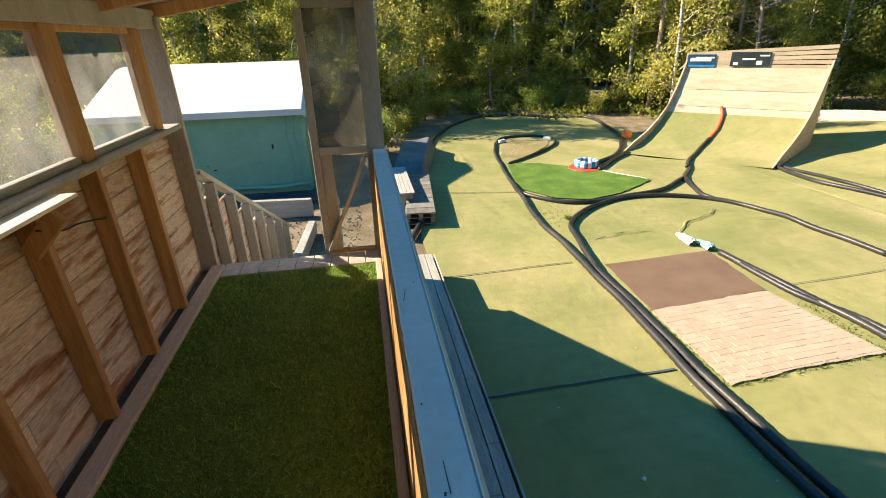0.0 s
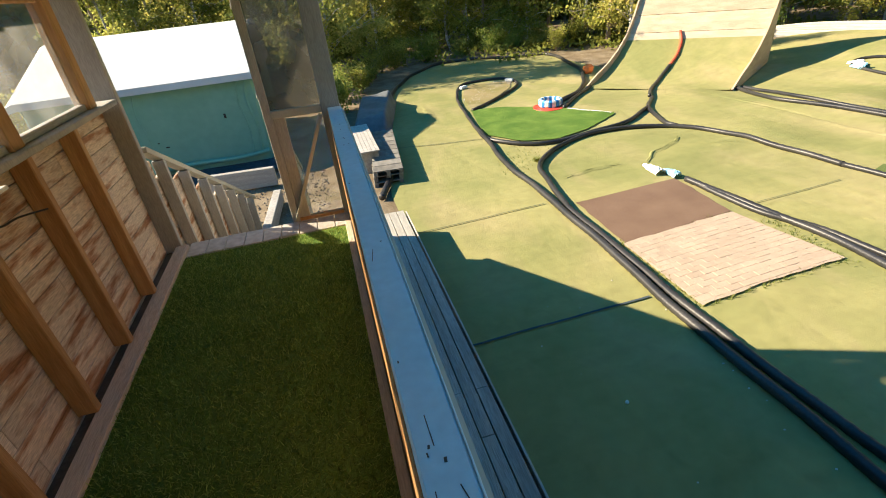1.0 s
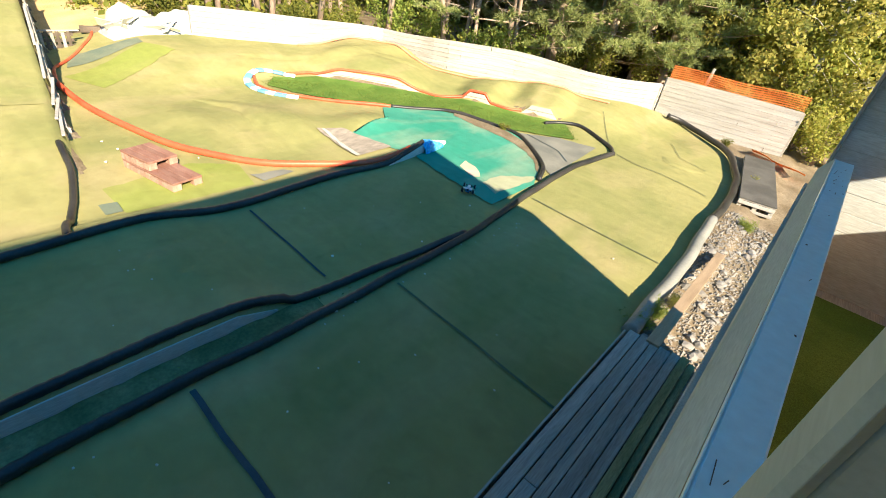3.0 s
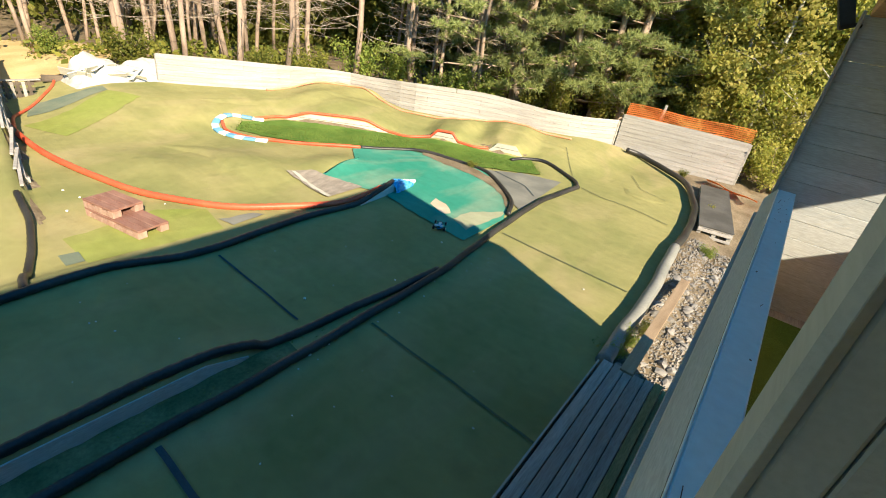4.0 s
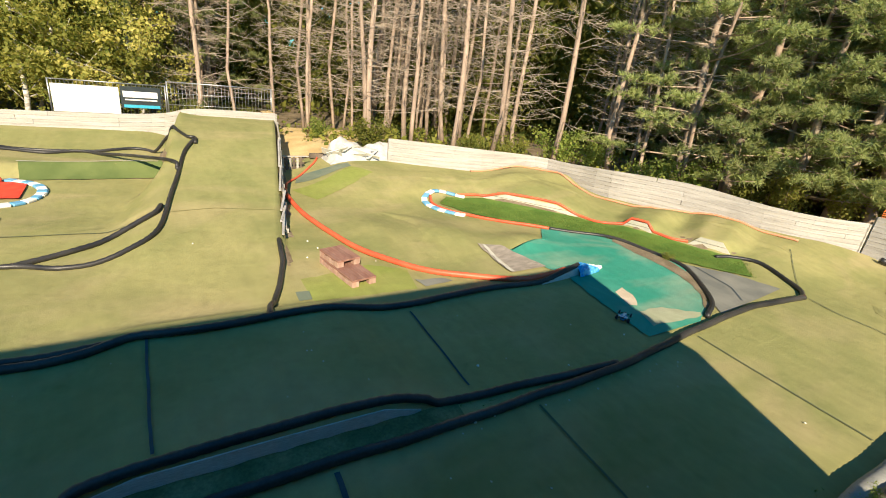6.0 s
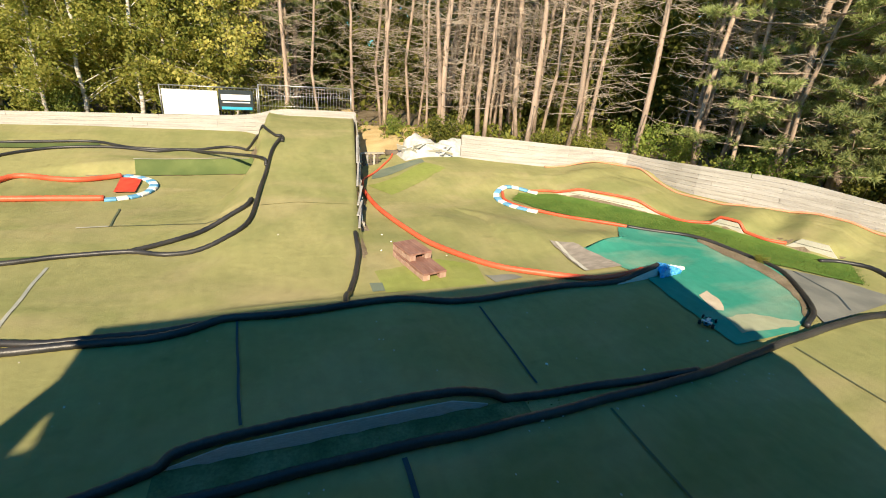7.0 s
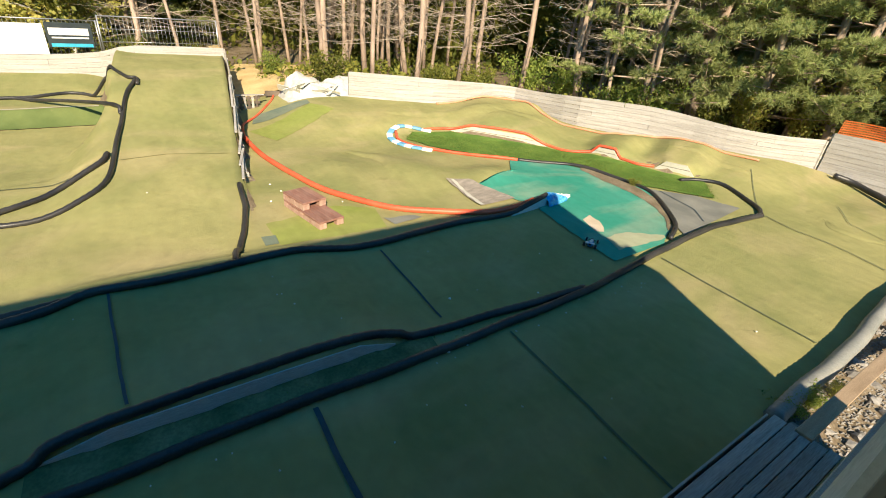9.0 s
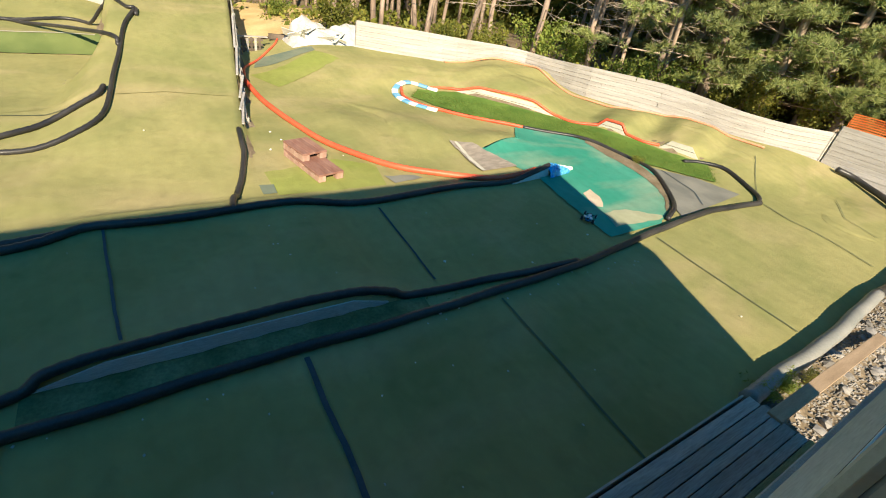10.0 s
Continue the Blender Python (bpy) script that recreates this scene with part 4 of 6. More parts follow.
part("sill", boxed((-1.7, -4.3, 3.05), (-1.52, 4.8, 3.088), None, 0.006), PAINT_GREY, wall, "grey painted window sill")
part("header", boxed((-1.67, -4.3, 3.77), (-1.56, 4.92, 3.9), None, 0.004), PAINT_GREY, wall)
tagged(part("corner_post", boxed((-1.725, 4.865, 1.6), (-1.535, 4.92, 3.86), None, 0.006), PAINT_GREY), "grey-brown painted corner post of the stand", "post", kind="structure")

PLEXI = bpy.data.materials.new("dirty_plexiglass")
PLEXI.use_nodes = True
pn, pl = PLEXI.node_tree.nodes, PLEXI.node_tree.links
clear, haze, gloss = pn.new("ShaderNodeBsdfTransparent"), pn.new("ShaderNodeBsdfDiffuse"), pn.new("ShaderNodeBsdfGlossy")
m1, m2 = pn.new("ShaderNodeMixShader"), pn.new("ShaderNodeMixShader")
haze.inputs["Color"].default_value = (0.36, 0.37, 0.35, 1)
glow = pn.new("ShaderNodeBsdfTranslucent")
glow.inputs["Color"].default_value = (0.7, 0.7, 0.68, 1)
m0 = pn.new("ShaderNodeMixShader")
m0.inputs[0].default_value = 0.6
pl.new(haze.outputs[0], m0.inputs[1])
pl.new(glow.outputs[0], m0.inputs[2])
gloss.inputs["Roughness"].default_value = 0.12
dirt = pn.new("ShaderNodeTexNoise")
dirt.inputs["Scale"].default_value, dirt.inputs["Detail"].default_value = 3.5, 6
span = pn.new("ShaderNodeMapRange")
span.inputs["From Min"].default_value, span.inputs["From Max"].default_value = 0.3, 0.7
span.inputs["To Min"].default_value, span.inputs["To Max"].default_value = 0.03, 0.2
place = pn.new("ShaderNodeNewGeometry")
pl.new(place.outputs["Position"], dirt.inputs["Vector"])
pl.new(dirt.outputs["Fac"], span.inputs["Value"])
pl.new(span.outputs[0], m1.inputs[0])
pl.new(clear.outputs[0], m1.inputs[1])
pl.new(m0.outputs[0], m1.inputs[2])
m2.inputs[0].default_value = 0.07
pl.new(m1.outputs[0], m2.inputs[1])
pl.new(gloss.outputs[0], m2.inputs[2])
pl.new(m2.outputs[0], pn["Material Output"].inputs["Surface"])

PLEXI_DIM = PLEXI.copy()
PLEXI_DIM.name = "dull_grey_plexiglass"
PLEXI_DIM.node_tree.nodes[span.name].inputs["To Min"].default_value = 0.5
PLEXI_DIM.node_tree.nodes[span.name].inputs["To Max"].default_value = 0.85
PLEXI_DIM.node_tree.nodes[haze.name].inputs["Color"].default_value = (0.2, 0.195, 0.17, 1)
PLEXI_DIM.node_tree.nodes[glow.name].inputs["Color"].default_value = (0.17, 0.165, 0.14, 1)

edges = [4.5, 3.5, 2.5, 1.5, 0.5, -0.5, -1.5, -2.5, -3.4]
for i, (y1, y0) in enumerate(zip(edges, edges[1:])):
    win = new("window_%d" % (i + 1), None)
    tagged(win, "hazy plexiglass window in a brown wooden frame", "window", kind="structure")
    part("mullion", boxed((-1.65, y1 - 0.055, 3.09), (-1.56, y1 + 0.055, 3.77), None, 0.004), WOOD_STUD, win)
    # lower rail in pale wood: the sun on it is put into the colour
    part("rail", boxed((-1.63, y0 + 0.056, 3.09), (-1.585, y1 - 0.056, 3.13), None, 0.003), WOOD_PALE, win)
    part("rail", boxed((-1.63, y0 + 0.056, 3.735), (-1.585, y1 - 0.056, 3.77), None, 0.003), WOOD_STUD, win)
    part("pane", boxed((-1.612, y0 + 0.056, 3.131), (-1.608, y1 - 0.056, 3.734), None, 0), PLEXI, win)

roof = new("roof", None)
tagged(roof, "low lean-to roof over the stand on brown rafters", "roof", kind="structure")
def roof_sheet(corners, name="roof_sheet"):
    """A piece of the roof between corners of the plan, on the roof's slope."""
    b, n = bmesh.new(), len(corners)
    low = [b.verts.new((x, y, 3.87 + (x + 1.98) * 0.1682)) for x, y in corners]
    high = [b.verts.new((x, y, 3.9 + (x + 1.98) * 0.1682)) for x, y in corners]
    b.faces.new(low[::-1])
    b.faces.new(high)
    for k in range(n):
        b.faces.new((low[k], low[(k + 1) % n], high[(k + 1) % n], high[k]))
    part(name, b, PAINT_GREY, roof)


# end at y -4 cut askew, unseen, to fit its shadow on the track
roof_sheet([(-1.98, -4.02), (0.19, -4.36), (0.19, 5.09), (-1.98, 5.09)])
# unseen overhang added to shape the shadow, its gap lighting a triangle of carpet
roof_sheet([(-1.98, 5.091), (-1.532, 5.091), (-1.532, 5.52), (-1.98, 5.64)], "shadow_overhang")
roof_sheet([(-1.531, 5.271), (-1.056, 5.177), (-1.056, 5.39), (-1.531, 5.52)], "shadow_overhang")
roof_sheet([(-1.531, 5.091), (-1.056, 5.091), (-1.056, 5.176), (-1.531, 5.1)], "shadow_overhang")
roof_sheet([(-1.055, 5.091), (0.19, 5.091), (0.19, 5.325), (-1.055, 5.335)], "shadow_overhang")
for y in (4.95, 4.1, 3.2, 2.3, 1.4, 0.5, -0.4, -1.3, -2.2, -3.1, -3.95):
    part("rafter", barred((-1.9, y, 3.835), (0.1, y, 4.172), 0.05, 0.09), WOOD_STUD, roof)
part("front_beam", boxed((-0.02, -4.3, 3.97), (0.08, 4.99, 4.07), None, 0.004), WOOD_STUD, roof)

rail = new("railing", None)
tagged(rail, "solid front railing of the stand with a smooth grey top board", "railing", kind="structure")
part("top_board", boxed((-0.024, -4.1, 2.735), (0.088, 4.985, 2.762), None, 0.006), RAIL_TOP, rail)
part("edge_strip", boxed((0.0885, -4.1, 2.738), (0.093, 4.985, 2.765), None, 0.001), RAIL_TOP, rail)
for ends, out, paint, lab in (((-4.28, -0.15), 0.152, FRONT_PALE, "pale weathered front board"), ((-0.145, 4.985), 0.112, FASCIA, "grey-green weathered front board")):
    b = bmesh.new()
    for y in ends:
        for x, z in ((0.094, 2.734), (out, 2.625 if out > 0.12 else 2.72), (out, 2.5), (0.094, 2.5)):
            b.verts.new((x, y, z))
    b.verts.ensure_lookup_table()
    for f in ((0, 1, 2, 3), (7, 6, 5, 4), (0, 4, 5, 1), (1, 5, 6, 2), (2, 6, 7, 3), (3, 7, 4, 0)):
        b.faces.new([b.verts[i] for i in f])
    part("front_board", b, paint, rail, lab)
part("drip_board", boxed((0.1, -4.28, 2.46), (0.172, -0.15, 2.499), None, 0.004), PAINT_GREY, rail)
# white piece that paints the sunlit brightness of the rail's end
part("sunlit_end", boxed((-0.024, 4.94, 2.763), (0.09, 5.0, 2.768), None, 0), WHITE, rail)
part("inner_board", boxed((-0.03, -4.1, 1.85), (-0.002, 4.93, 2.733), None, 0.003), WOOD_STUD, rail)
# unseen boards down to the ground, kept dark to cut light bounced onto the lane
for k in range(12):
    part("board", boxed((0.06, -4.3, 0.0 + 0.205 * k), (0.09, 4.98, 0.205 * k + 0.2), None, 0.004), DARK_WOOD, rail)
for y in np.arange(-3.9, 4.9, 1.1):
    part("post", boxed((0.0, y - 0.03, -0.1), (0.058, y + 0.03, 2.733), None, 0), PAINT_GREY, rail)

nick = random.Random(9)
b = bmesh.new()
for k in range(46):
    x, y, a = nick.uniform(-0.01, 0.075), nick.uniform(-4, 4.8), nick.gauss(0, 0.25)
    ln, w = (nick.uniform(0.02, 0.09), 0.0022) if k % 3 == 0 else (nick.uniform(0.004, 0.012), nick.uniform(0.003, 0.007))
    bar(b, (x, y, 2.7625), (x + ln * math.sin(a), y + ln * math.cos(a), 2.7625), w, 0.002)
part("scratch", b, DARK_WOOD, rail, "dark nicks and scratches in the paint")

screen = new("end_screen", None)
tagged(screen, "end screen of the stand with hazy plexiglass in a grey frame", "screen", kind="structure")
part("stile", boxed((-0.556, 4.93, 1.76), (-0.49, 5.0, 3.9), None, 0.004), PAINT_GREY, screen)
part("post", boxed((-0.075, 4.93, 1.6), (0.085, 5.02, 3.95), None, 0.005), PAINT_GREY, screen)
part("cross_rail", boxed((-0.49, 4.92, 2.735), (-0.075, 5.0, 2.80), None, 0.004), PAINT_BEIGE, screen)
# unseen piece added to shut out sun between the screen and the roof
part("light_stop", boxed((-0.49, 4.93, 3.9), (-0.075, 5.0, 4.12), None, 0.004), PAINT_GREY, screen)
part("pane", boxed((-0.49, 4.962, 2.8), (-0.075, 4.966, 3.9), None, 0), PLEXI_DIM, screen)
part("pane", boxed((-0.39, 4.962, 1.80), (-0.075, 4.966, 2.735), None, 0), PLEXI, screen)
part("board", boxed((-0.489, 4.95, 1.78), (-0.39, 4.985, 2.734), None, 0.004), PAINT_GREY, screen)
part("bottom_rail", boxed((-0.489, 4.93, 1.771), (-0.075, 4.995, 1.80), None, 0.003), WOOD_STUD, screen)
part("brace", barred((-0.09, 4.925, 2.72), (-0.52, 4.925, 1.79), 0.03, 0.06, 0.003, (0, 1, 0)), PAINT_BEIGE, screen)

mid = new("partition_post", None)
tagged(mid, "boarded grey-brown post between driver places", "post", kind="structure")
part("board", boxed((0.062, -0.22, 1.75), (0.099, -0.152, 3.95), None, 0.003), FASCIA, mid)
part("board", boxed((-0.25, -0.22, 2.77), (0.0605, -0.152, 3.95), None, 0.002), FASCIA, mid)
part("edge_board", boxed((0.1, -0.225, 1.5), (0.117, -0.143, 3.95), None, 0.008), FASCIA, mid)

end = new("wall_end_cladding", None)
tagged(end, "end wall of the stand in pale grey horizontal cladding", "wall", kind="structure")
# upper boards stop short on their hidden side to shape the shadow
for k in range(17):
    part("board", boxed((max(-1.72, -1.72 + (1.64 + 0.146 * k - 3.4) * 2.27), -4.34 + 0.002 * (k % 2), 1.5 + 0.146 * k), (0.1, -4.31 + 0.002 * (k % 2), 1.5 + 0.146 * k + 0.1445), None, 0.003), CLADDING, end)
part("corner_strip", boxed((0.101, -4.36, 1.4), (0.125, -4.26, 4.0), None, 0.004), PAINT_GREY, end)

lamp = new("floodlight", None)
tagged(lamp, "small black floodlight on a bracket at the stand's corner", "floodlight")
part("housing", boxed((-0.045, -0.045, -0.13), (0.045, 0.03, 0.13), pose(0.22, -4.3, 4.0, 0, 24, 8), 0.01), DARK, lamp)
part("glass", boxed((-0.042, 0.031, -0.1), (0.042, 0.036, 0.1), pose(0.22, -4.3, 4.0, 0, 24, 8), 0), SCREEN_DARK, lamp)
part("bracket", barred((0.09, -4.3, 3.905), (0.19, -4.3, 3.92), 0.025, 0.025), DARK, lamp)

shelf = new("folding_shelf", None)
tagged(shelf, "white laminated shelf on an orange wooden bracket under the window", "shelf")
part("board", boxed((-1.6, 1.9, 3.035), (-1.405, 3.0, 3.052), None, 0.003), WHITE, shelf)
part("bracket", barred((-1.43, 2.86, 3.0), (-1.6, 2.86, 2.82), 0.04, 0.08), WOOD_STUD, shelf)
part("bracket", barred((-1.43, 2.2, 3.03), (-1.6, 2.2, 2.82), 0.04, 0.07), WOOD_STUD, shelf)
cable = new("cable", tube_mesh("cable", spline([(-1.5, 2.8, 2.95), (-1.55, 3.05, 2.86), (-1.56, 3.2, 2.84), (-1.565, 3.45, 2.78)], 0.03), 0.005, 5))
cable.data.materials.append(DARK)
tagged(cable, "thin black cable hanging along the stand's wall", "cable")

# stairs
stairs = new("stairs", None)
tagged(stairs, "timber stairs down from the stand", "stairs", kind="structure")
for k in range(9):
    z, y = 1.76 - 0.186 * (k + 1), 4.95 + 0.36 * k
    part("tread", boxed((-1.5, y, z - 0.04), (-0.6, y + 0.38, z), None, 0.004), WOOD_DECK, stairs)
part("stringer", barred((-0.58, 4.95, 1.6), (-0.58, 8.35, -0.12), 0.04, 0.2), WOOD_DECK, stairs)
part("handrail", barred((-1.55, 4.925, 2.66), (-1.55, 8.75, 0.69), 0.09, 0.05), PAINT_BEIGE, stairs)
for k in range(7):
    y = 5.2 + 0.54 * k
    zt = 2.66 - (y - 4.925) * 0.515 - 0.03
    part("baluster", boxed((-1.6, y - 0.025, zt - 1.05), (-1.5, y + 0.025, zt), None, 0.004), PAINT_GREY, stairs)
for k in range(16):
    z = -0.05 + 0.16 * k
    y1 = 4.925 + (2.6 - z - 0.12) / 0.515
    y0 = max(4.93, 4.925 + (1.5 - z) / 0.515)
    if y1 > y0 + 0.1 and z < 2.5:
        part("plank", boxed((-1.635, y0, z), (-1.61, min(y1, 8.8), z + 0.155), None, 0.004), WOOD_WALL, stairs)

# added boarding, hidden from view, that casts the slanting shadow edge on the track
for k in range(15):
    z = 0.0 + 0.2 * k
    cut = lambda h: max(5.03, min(7.26, 4.98 + (2.99 - h) / 0.627))  # noqa: E731
    base_y = max(5.03, 4.98 + (1.35 - z) / 0.627)
    if cut(z) > base_y + 0.1:
        b = bmesh.new()
        v = [b.verts.new((x, y, h)) for x in (-0.56, -0.535) for y, h in ((base_y, z), (cut(z), z), (max(base_y, cut(z + 0.196)), z + 0.196), (base_y, z + 0.196))]
        for f in ((0, 1, 2, 3), (7, 6, 5, 4), (0, 4, 5, 1), (1, 5, 6, 2), (2, 6, 7, 3), (3, 7, 4, 0)):
            b.faces.new([v[q] for q in f])
        part("side_plank", b, WOOD_PALE, stairs)
# top edge of the added shadow boarding
part("side_rail", barred((-0.545, 5.03, 2.93), (-0.545, 7.26, 1.53), 0.06, 0.05), PAINT_BEIGE, stairs)

# low deck in front of the stand
deck = new("deck", None)
tagged(deck, "low weathered plank deck along the foot of the stand", "deck", kind="structure")
for k, (x0, x1) in enumerate(((0.2, 0.283), (0.291, 0.378), (0.387, 0.5), (0.509, 0.592), (0.602, 0.715), (0.726, 0.84))):
    cut = [-4.41 + 0.03 * (k % 3), -2.0 + 0.6 * (k % 2), 3.1 + 0.5 * (k % 2), 7.63]
    for y0, y1 in zip(cut, cut[1:]):
        part("plank", boxed((x0, y0 + 0.003, 0.385), (x1, y1, 0.41 + 0.006 * random.random()), None, 0.004), MOSSY_DECK if k == 0 and y0 < -2 else WOOD_DECK, deck)
part("edge_board", boxed((0.868, -4.3, 0.3), (0.888, 7.6, 0.408), None, 0.003), WOOD_DECK, deck)
for y in np.arange(-4.3, 7.6, 0.98):
    part("joist", boxed((0.26, y - 0.03, -0.15), (0.82, y + 0.03, 0.384), None, 0), WOOD_DECK, deck)
part("inner_board", boxed((0.125, -4.4, 0.3), (0.195, -1.0, 0.375), None, 0.004), MOSSY_DECK, deck, "mossy green inner board")
part("inner_board", boxed((0.125, -0.995, 0.3), (0.195, 7.6, 0.375), None, 0.004), PALLET_GREY, deck)
# black sheet put in for the dark of the gap under the deck's edge
part("edge_shade", boxed((0.842, -4.4, 0.0), (0.866, 7.63, 0.33), None, 0), DARK, deck)

# ---- shed behind the stairs ----
shed = new("covered_shed", None)
tagged(shed, "shed wrapped in teal tarpaulin under a white tarpaulin roof", "shed")
part("wall", boxed((-6.7, 13.55, -0.15), (-1.6, 18.4, 2.12), None, 0.07), TEAL_TARP, shed)
b = bmesh.new()
prof = [(13.35, 1.97), (13.38, 2.12), (16.2, 3.12), (16.9, 3.14), (18.6, 2.12), (18.62, 1.97)]
va = [[b.verts.new((x, y, z)) for y, z in prof] for x in (-6.85, -6.7, -1.6, -1.5)]
for k, inner in ((0, 0.06), (3, 0.06)):
    for vtx in va[k]:
        vtx.co.z -= inner
for r0, r1 in zip(va, va[1:]):
    for i in range(len(prof) - 1):
        b.faces.new((r0[i], r1[i], r1[i + 1], r0[i + 1]))
b.faces.new(va[0])
b.faces.new(va[-1][::-1])
part("roof", b, TARP_WHITE, shed)
part("hem", tube_mesh("hem", spline([(-6.6, 13.5, 0.1), (-5, 13.47, 0.06), (-3.6, 13.5, 0.12), (-2.4, 13.46, 0.1), (-1.65, 13.5, 0.16)], 0.2), 0.06, 7), TEAL_TARP, shed)
for x, r in ((-1.85, 0.035), (-2.05, 0.025), (-4.4, 0.012)):
    part("crease", tube_mesh("crease", spline([(x, 13.55, 0.1), (x + 0.06, 13.545, 0.8), (x - 0.02, 13.55, 1.5), (x + 0.08, 13.545, 2.0)], 0.15), r, 7), TEAL_TARP, shed)
for x, z, w, h in ((-2.5, 1.12, 0.05, 0.11), (-4.05, 0.62, 0.08, 0.03), (-4.2, 0.75, 0.05, 0.02)):
    part("hole", boxed((x, 13.535, z), (x + w, 13.552, z + h), None, 0.004), DARK, shed, "small dark tear in the tarpaulin")
tarp = sheet("ground_tarp", [np.c_[np.linspace(-5.2, -1.2, 30), np.full(30, y) + 0.08 * np.sin(np.arange(30) * 1.3)] for y in np.linspace(12.5, 13.7, 8)], NAVY, 0.03)
tagged(tarp, "crumpled dark blue tarpaulin on the ground beside the shed", "tarpaulin")
for p, q, w, h, lab in (((-2.9, 11.6, 0.12), (-1.43, 11.45, 0.12), 0.14, 0.42, "thick pale timber beam on the ground"), ((-1.35, 10.4, 0.03), (-1.47, 8.5, 0.03), 0.16, 0.26, "pale timber beam at the foot of the stairs")):
    tagged(part("timber_beam", barred(p, q, w, h, 0.01), WOOD_PALE), lab, "beam")


# ---- loose things round the track ----
def pallet(name, w, l, material, label, m, blocks=3, boards=6, top=0.022):
    root = new(name, None)
    for k in range(boards):
        y = l * (k + 0.5) / boards
        part("board", boxed((0, y - l / boards * 0.46, 0.1), (w, y + l / boards * 0.46, 0.1 + top), None, 0.003), material, root)
    for k in range(3):
        x = (w - 0.09) * k / 2
        part("bearer", boxed((x, 0, 0.066), (x + 0.09, l, 0.1), None, 0.002), material, root)
        part("skid", boxed((x, 0, 0.0), (x + 0.09, l, 0.03), None, 0.002), material, root)
        for j in range(blocks):
            y = (l - 0.12) * j / (blocks - 1)
            part("block", boxed((x + 0.002, y + 0.002, 0.03), (x + 0.088, y + 0.118, 0.066), None, 0.003), material, root)
    root.matrix_basis = m
    return tagged(root, label, "pallet")


def red_pallet(size, m, label):
    """A shallow pallet of red boards: a close deck on blocks, with an open slot along each side."""
    root = new("red_pallet", None)
    w = 0.48
    for k in range(4):
        part("board", boxed((0, w * k / 4 + 0.002, 0.105), (size, w * (k + 1) / 4 - 0.002, 0.14), None, 0.003), RED_PALLET, root)
    for y in (0.0, w - 0.05):
        part("runner", boxed((0.01, y + 0.004, 0.0), (size - 0.01, y + 0.046, 0.07), None, 0.003), RED_SIDE, root)
    for x in (0.0, size / 2 - 0.06, size - 0.12):
        for y in (0.0, w - 0.14):
            part("block", boxed((x + 0.003, y + 0.003, 0.0), (x + 0.117, y + 0.137, 0.104), None, 0.004), RED_SIDE, root)
    root.matrix_basis = m
    return tagged(root, label, "pallet")


PALLET_AT = Matrix.Translation((8.15, -1.86, z_at(7.6, -2.2) + 0.012)) @ Matrix.Rotation(radians(191.4), 4, "Z")
red_pallet(1.22, PALLET_AT, "faded red wooden pallet lying beside the lane")
red_pallet(0.66, PALLET_AT @ pose(0.0, -0.005, 0.142, 0, 0, 2), "short faded red pallet stacked on the other one")

dark_pallet = pallet("felted_pallet", 0.7, 3.6, WOOD_DECK, "long pallet by the outer bend", Matrix(), boards=14)
dark_pallet.matrix_basis = Matrix.Translation((0.99, -10.95, z_at(0.6, -11.5) - 0.03)) @ Matrix.Rotation(radians(190), 4, "Z") @ Matrix.Diagonal((1, 1, 2.0, 1))
for z0, z1 in ((0.0, 0.028), (0.066, 0.1)):
    part("end_slat", boxed((0.0, -0.03, z0), (0.7, -0.005, z1), None, 0.002), WOOD_PALE, dark_pallet).matrix_parent_inverse = Matrix()
felt = part("felt_cover", boxed((-0.01, -0.01, 0.123), (0.71, 3.62, 0.128), None, 0.001), FELT)
felt.matrix_basis = dark_pallet.matrix_basis.copy()
tagged(felt, "dark grey felt laid over the long pallet", "felt cover")
tagged(part("loose_plank", barred((0.615, -8.0, 0.06), (0.575, -4.3, 0.425), 0.14, 0.03, 0.004), BROWN_WOOD), "brown weathered timber plank lying on the gravel", "plank")

bench = new("slatted_bench", None)
tagged(bench, "pale wooden slatted bench beside the track", "bench")
for k in range(5):
    part("slat", boxed((0.5 + 0.086 * k, 10.68, 0.5), (0.58 + 0.086 * k, 13.05, 0.53), None, 0.004), WOOD_PALE, bench)
for y in (10.9, 12.8):
    part("leg", boxed((0.52, y - 0.04, -0.1), (0.9, y + 0.04, 0.5), None, 0.003), WOOD_DECK, bench)
for k, (x, y, rz) in enumerate(((0.62, 9.92, 0), (0.63, 9.95, 0.6), (0.64, 9.9, -0.6))):
    p = pallet("grey_pallet", 0.62, 3.1, PALLET_GREY, "dark weathered pallet in a stack beside the track", pose(x, y, -0.05 + 0.125 * k, 0, 0, rz - 5), boards=9)
heap = sheet("tarpaulin", [np.c_[np.linspace(0.5, 1.55 + 0.015 * k, 22) + 0.04 * k, np.full(22, 13.3 + 0.25 * k)] for k in range(18)], SCREEN_BLUE, 0.0)
for n_v, vtx in enumerate(heap.data.vertices):
    u, w = (n_v % 22) / 21, (n_v // 22) / 17
    vtx.co.z = 0.02 + (0.42 + 0.14 * u) * max(0.0, min(1, 8 * w, 6 * (1 - w))) * max(0.0, min(1, 9 * u, 9 * (1 - u))) + 0.012 * math.sin(9 * vtx.co.x + 5 * vtx.co.y)
heap.data.materials[0] = mat("blue_grey_tarpaulin", (0.11, 0.125, 0.14), (0.17, 0.185, 0.2), 0.6, 0.55, 0.3, 8)
tagged(heap, "blue-grey tarpaulin draped over stacked material", "tarpaulin")

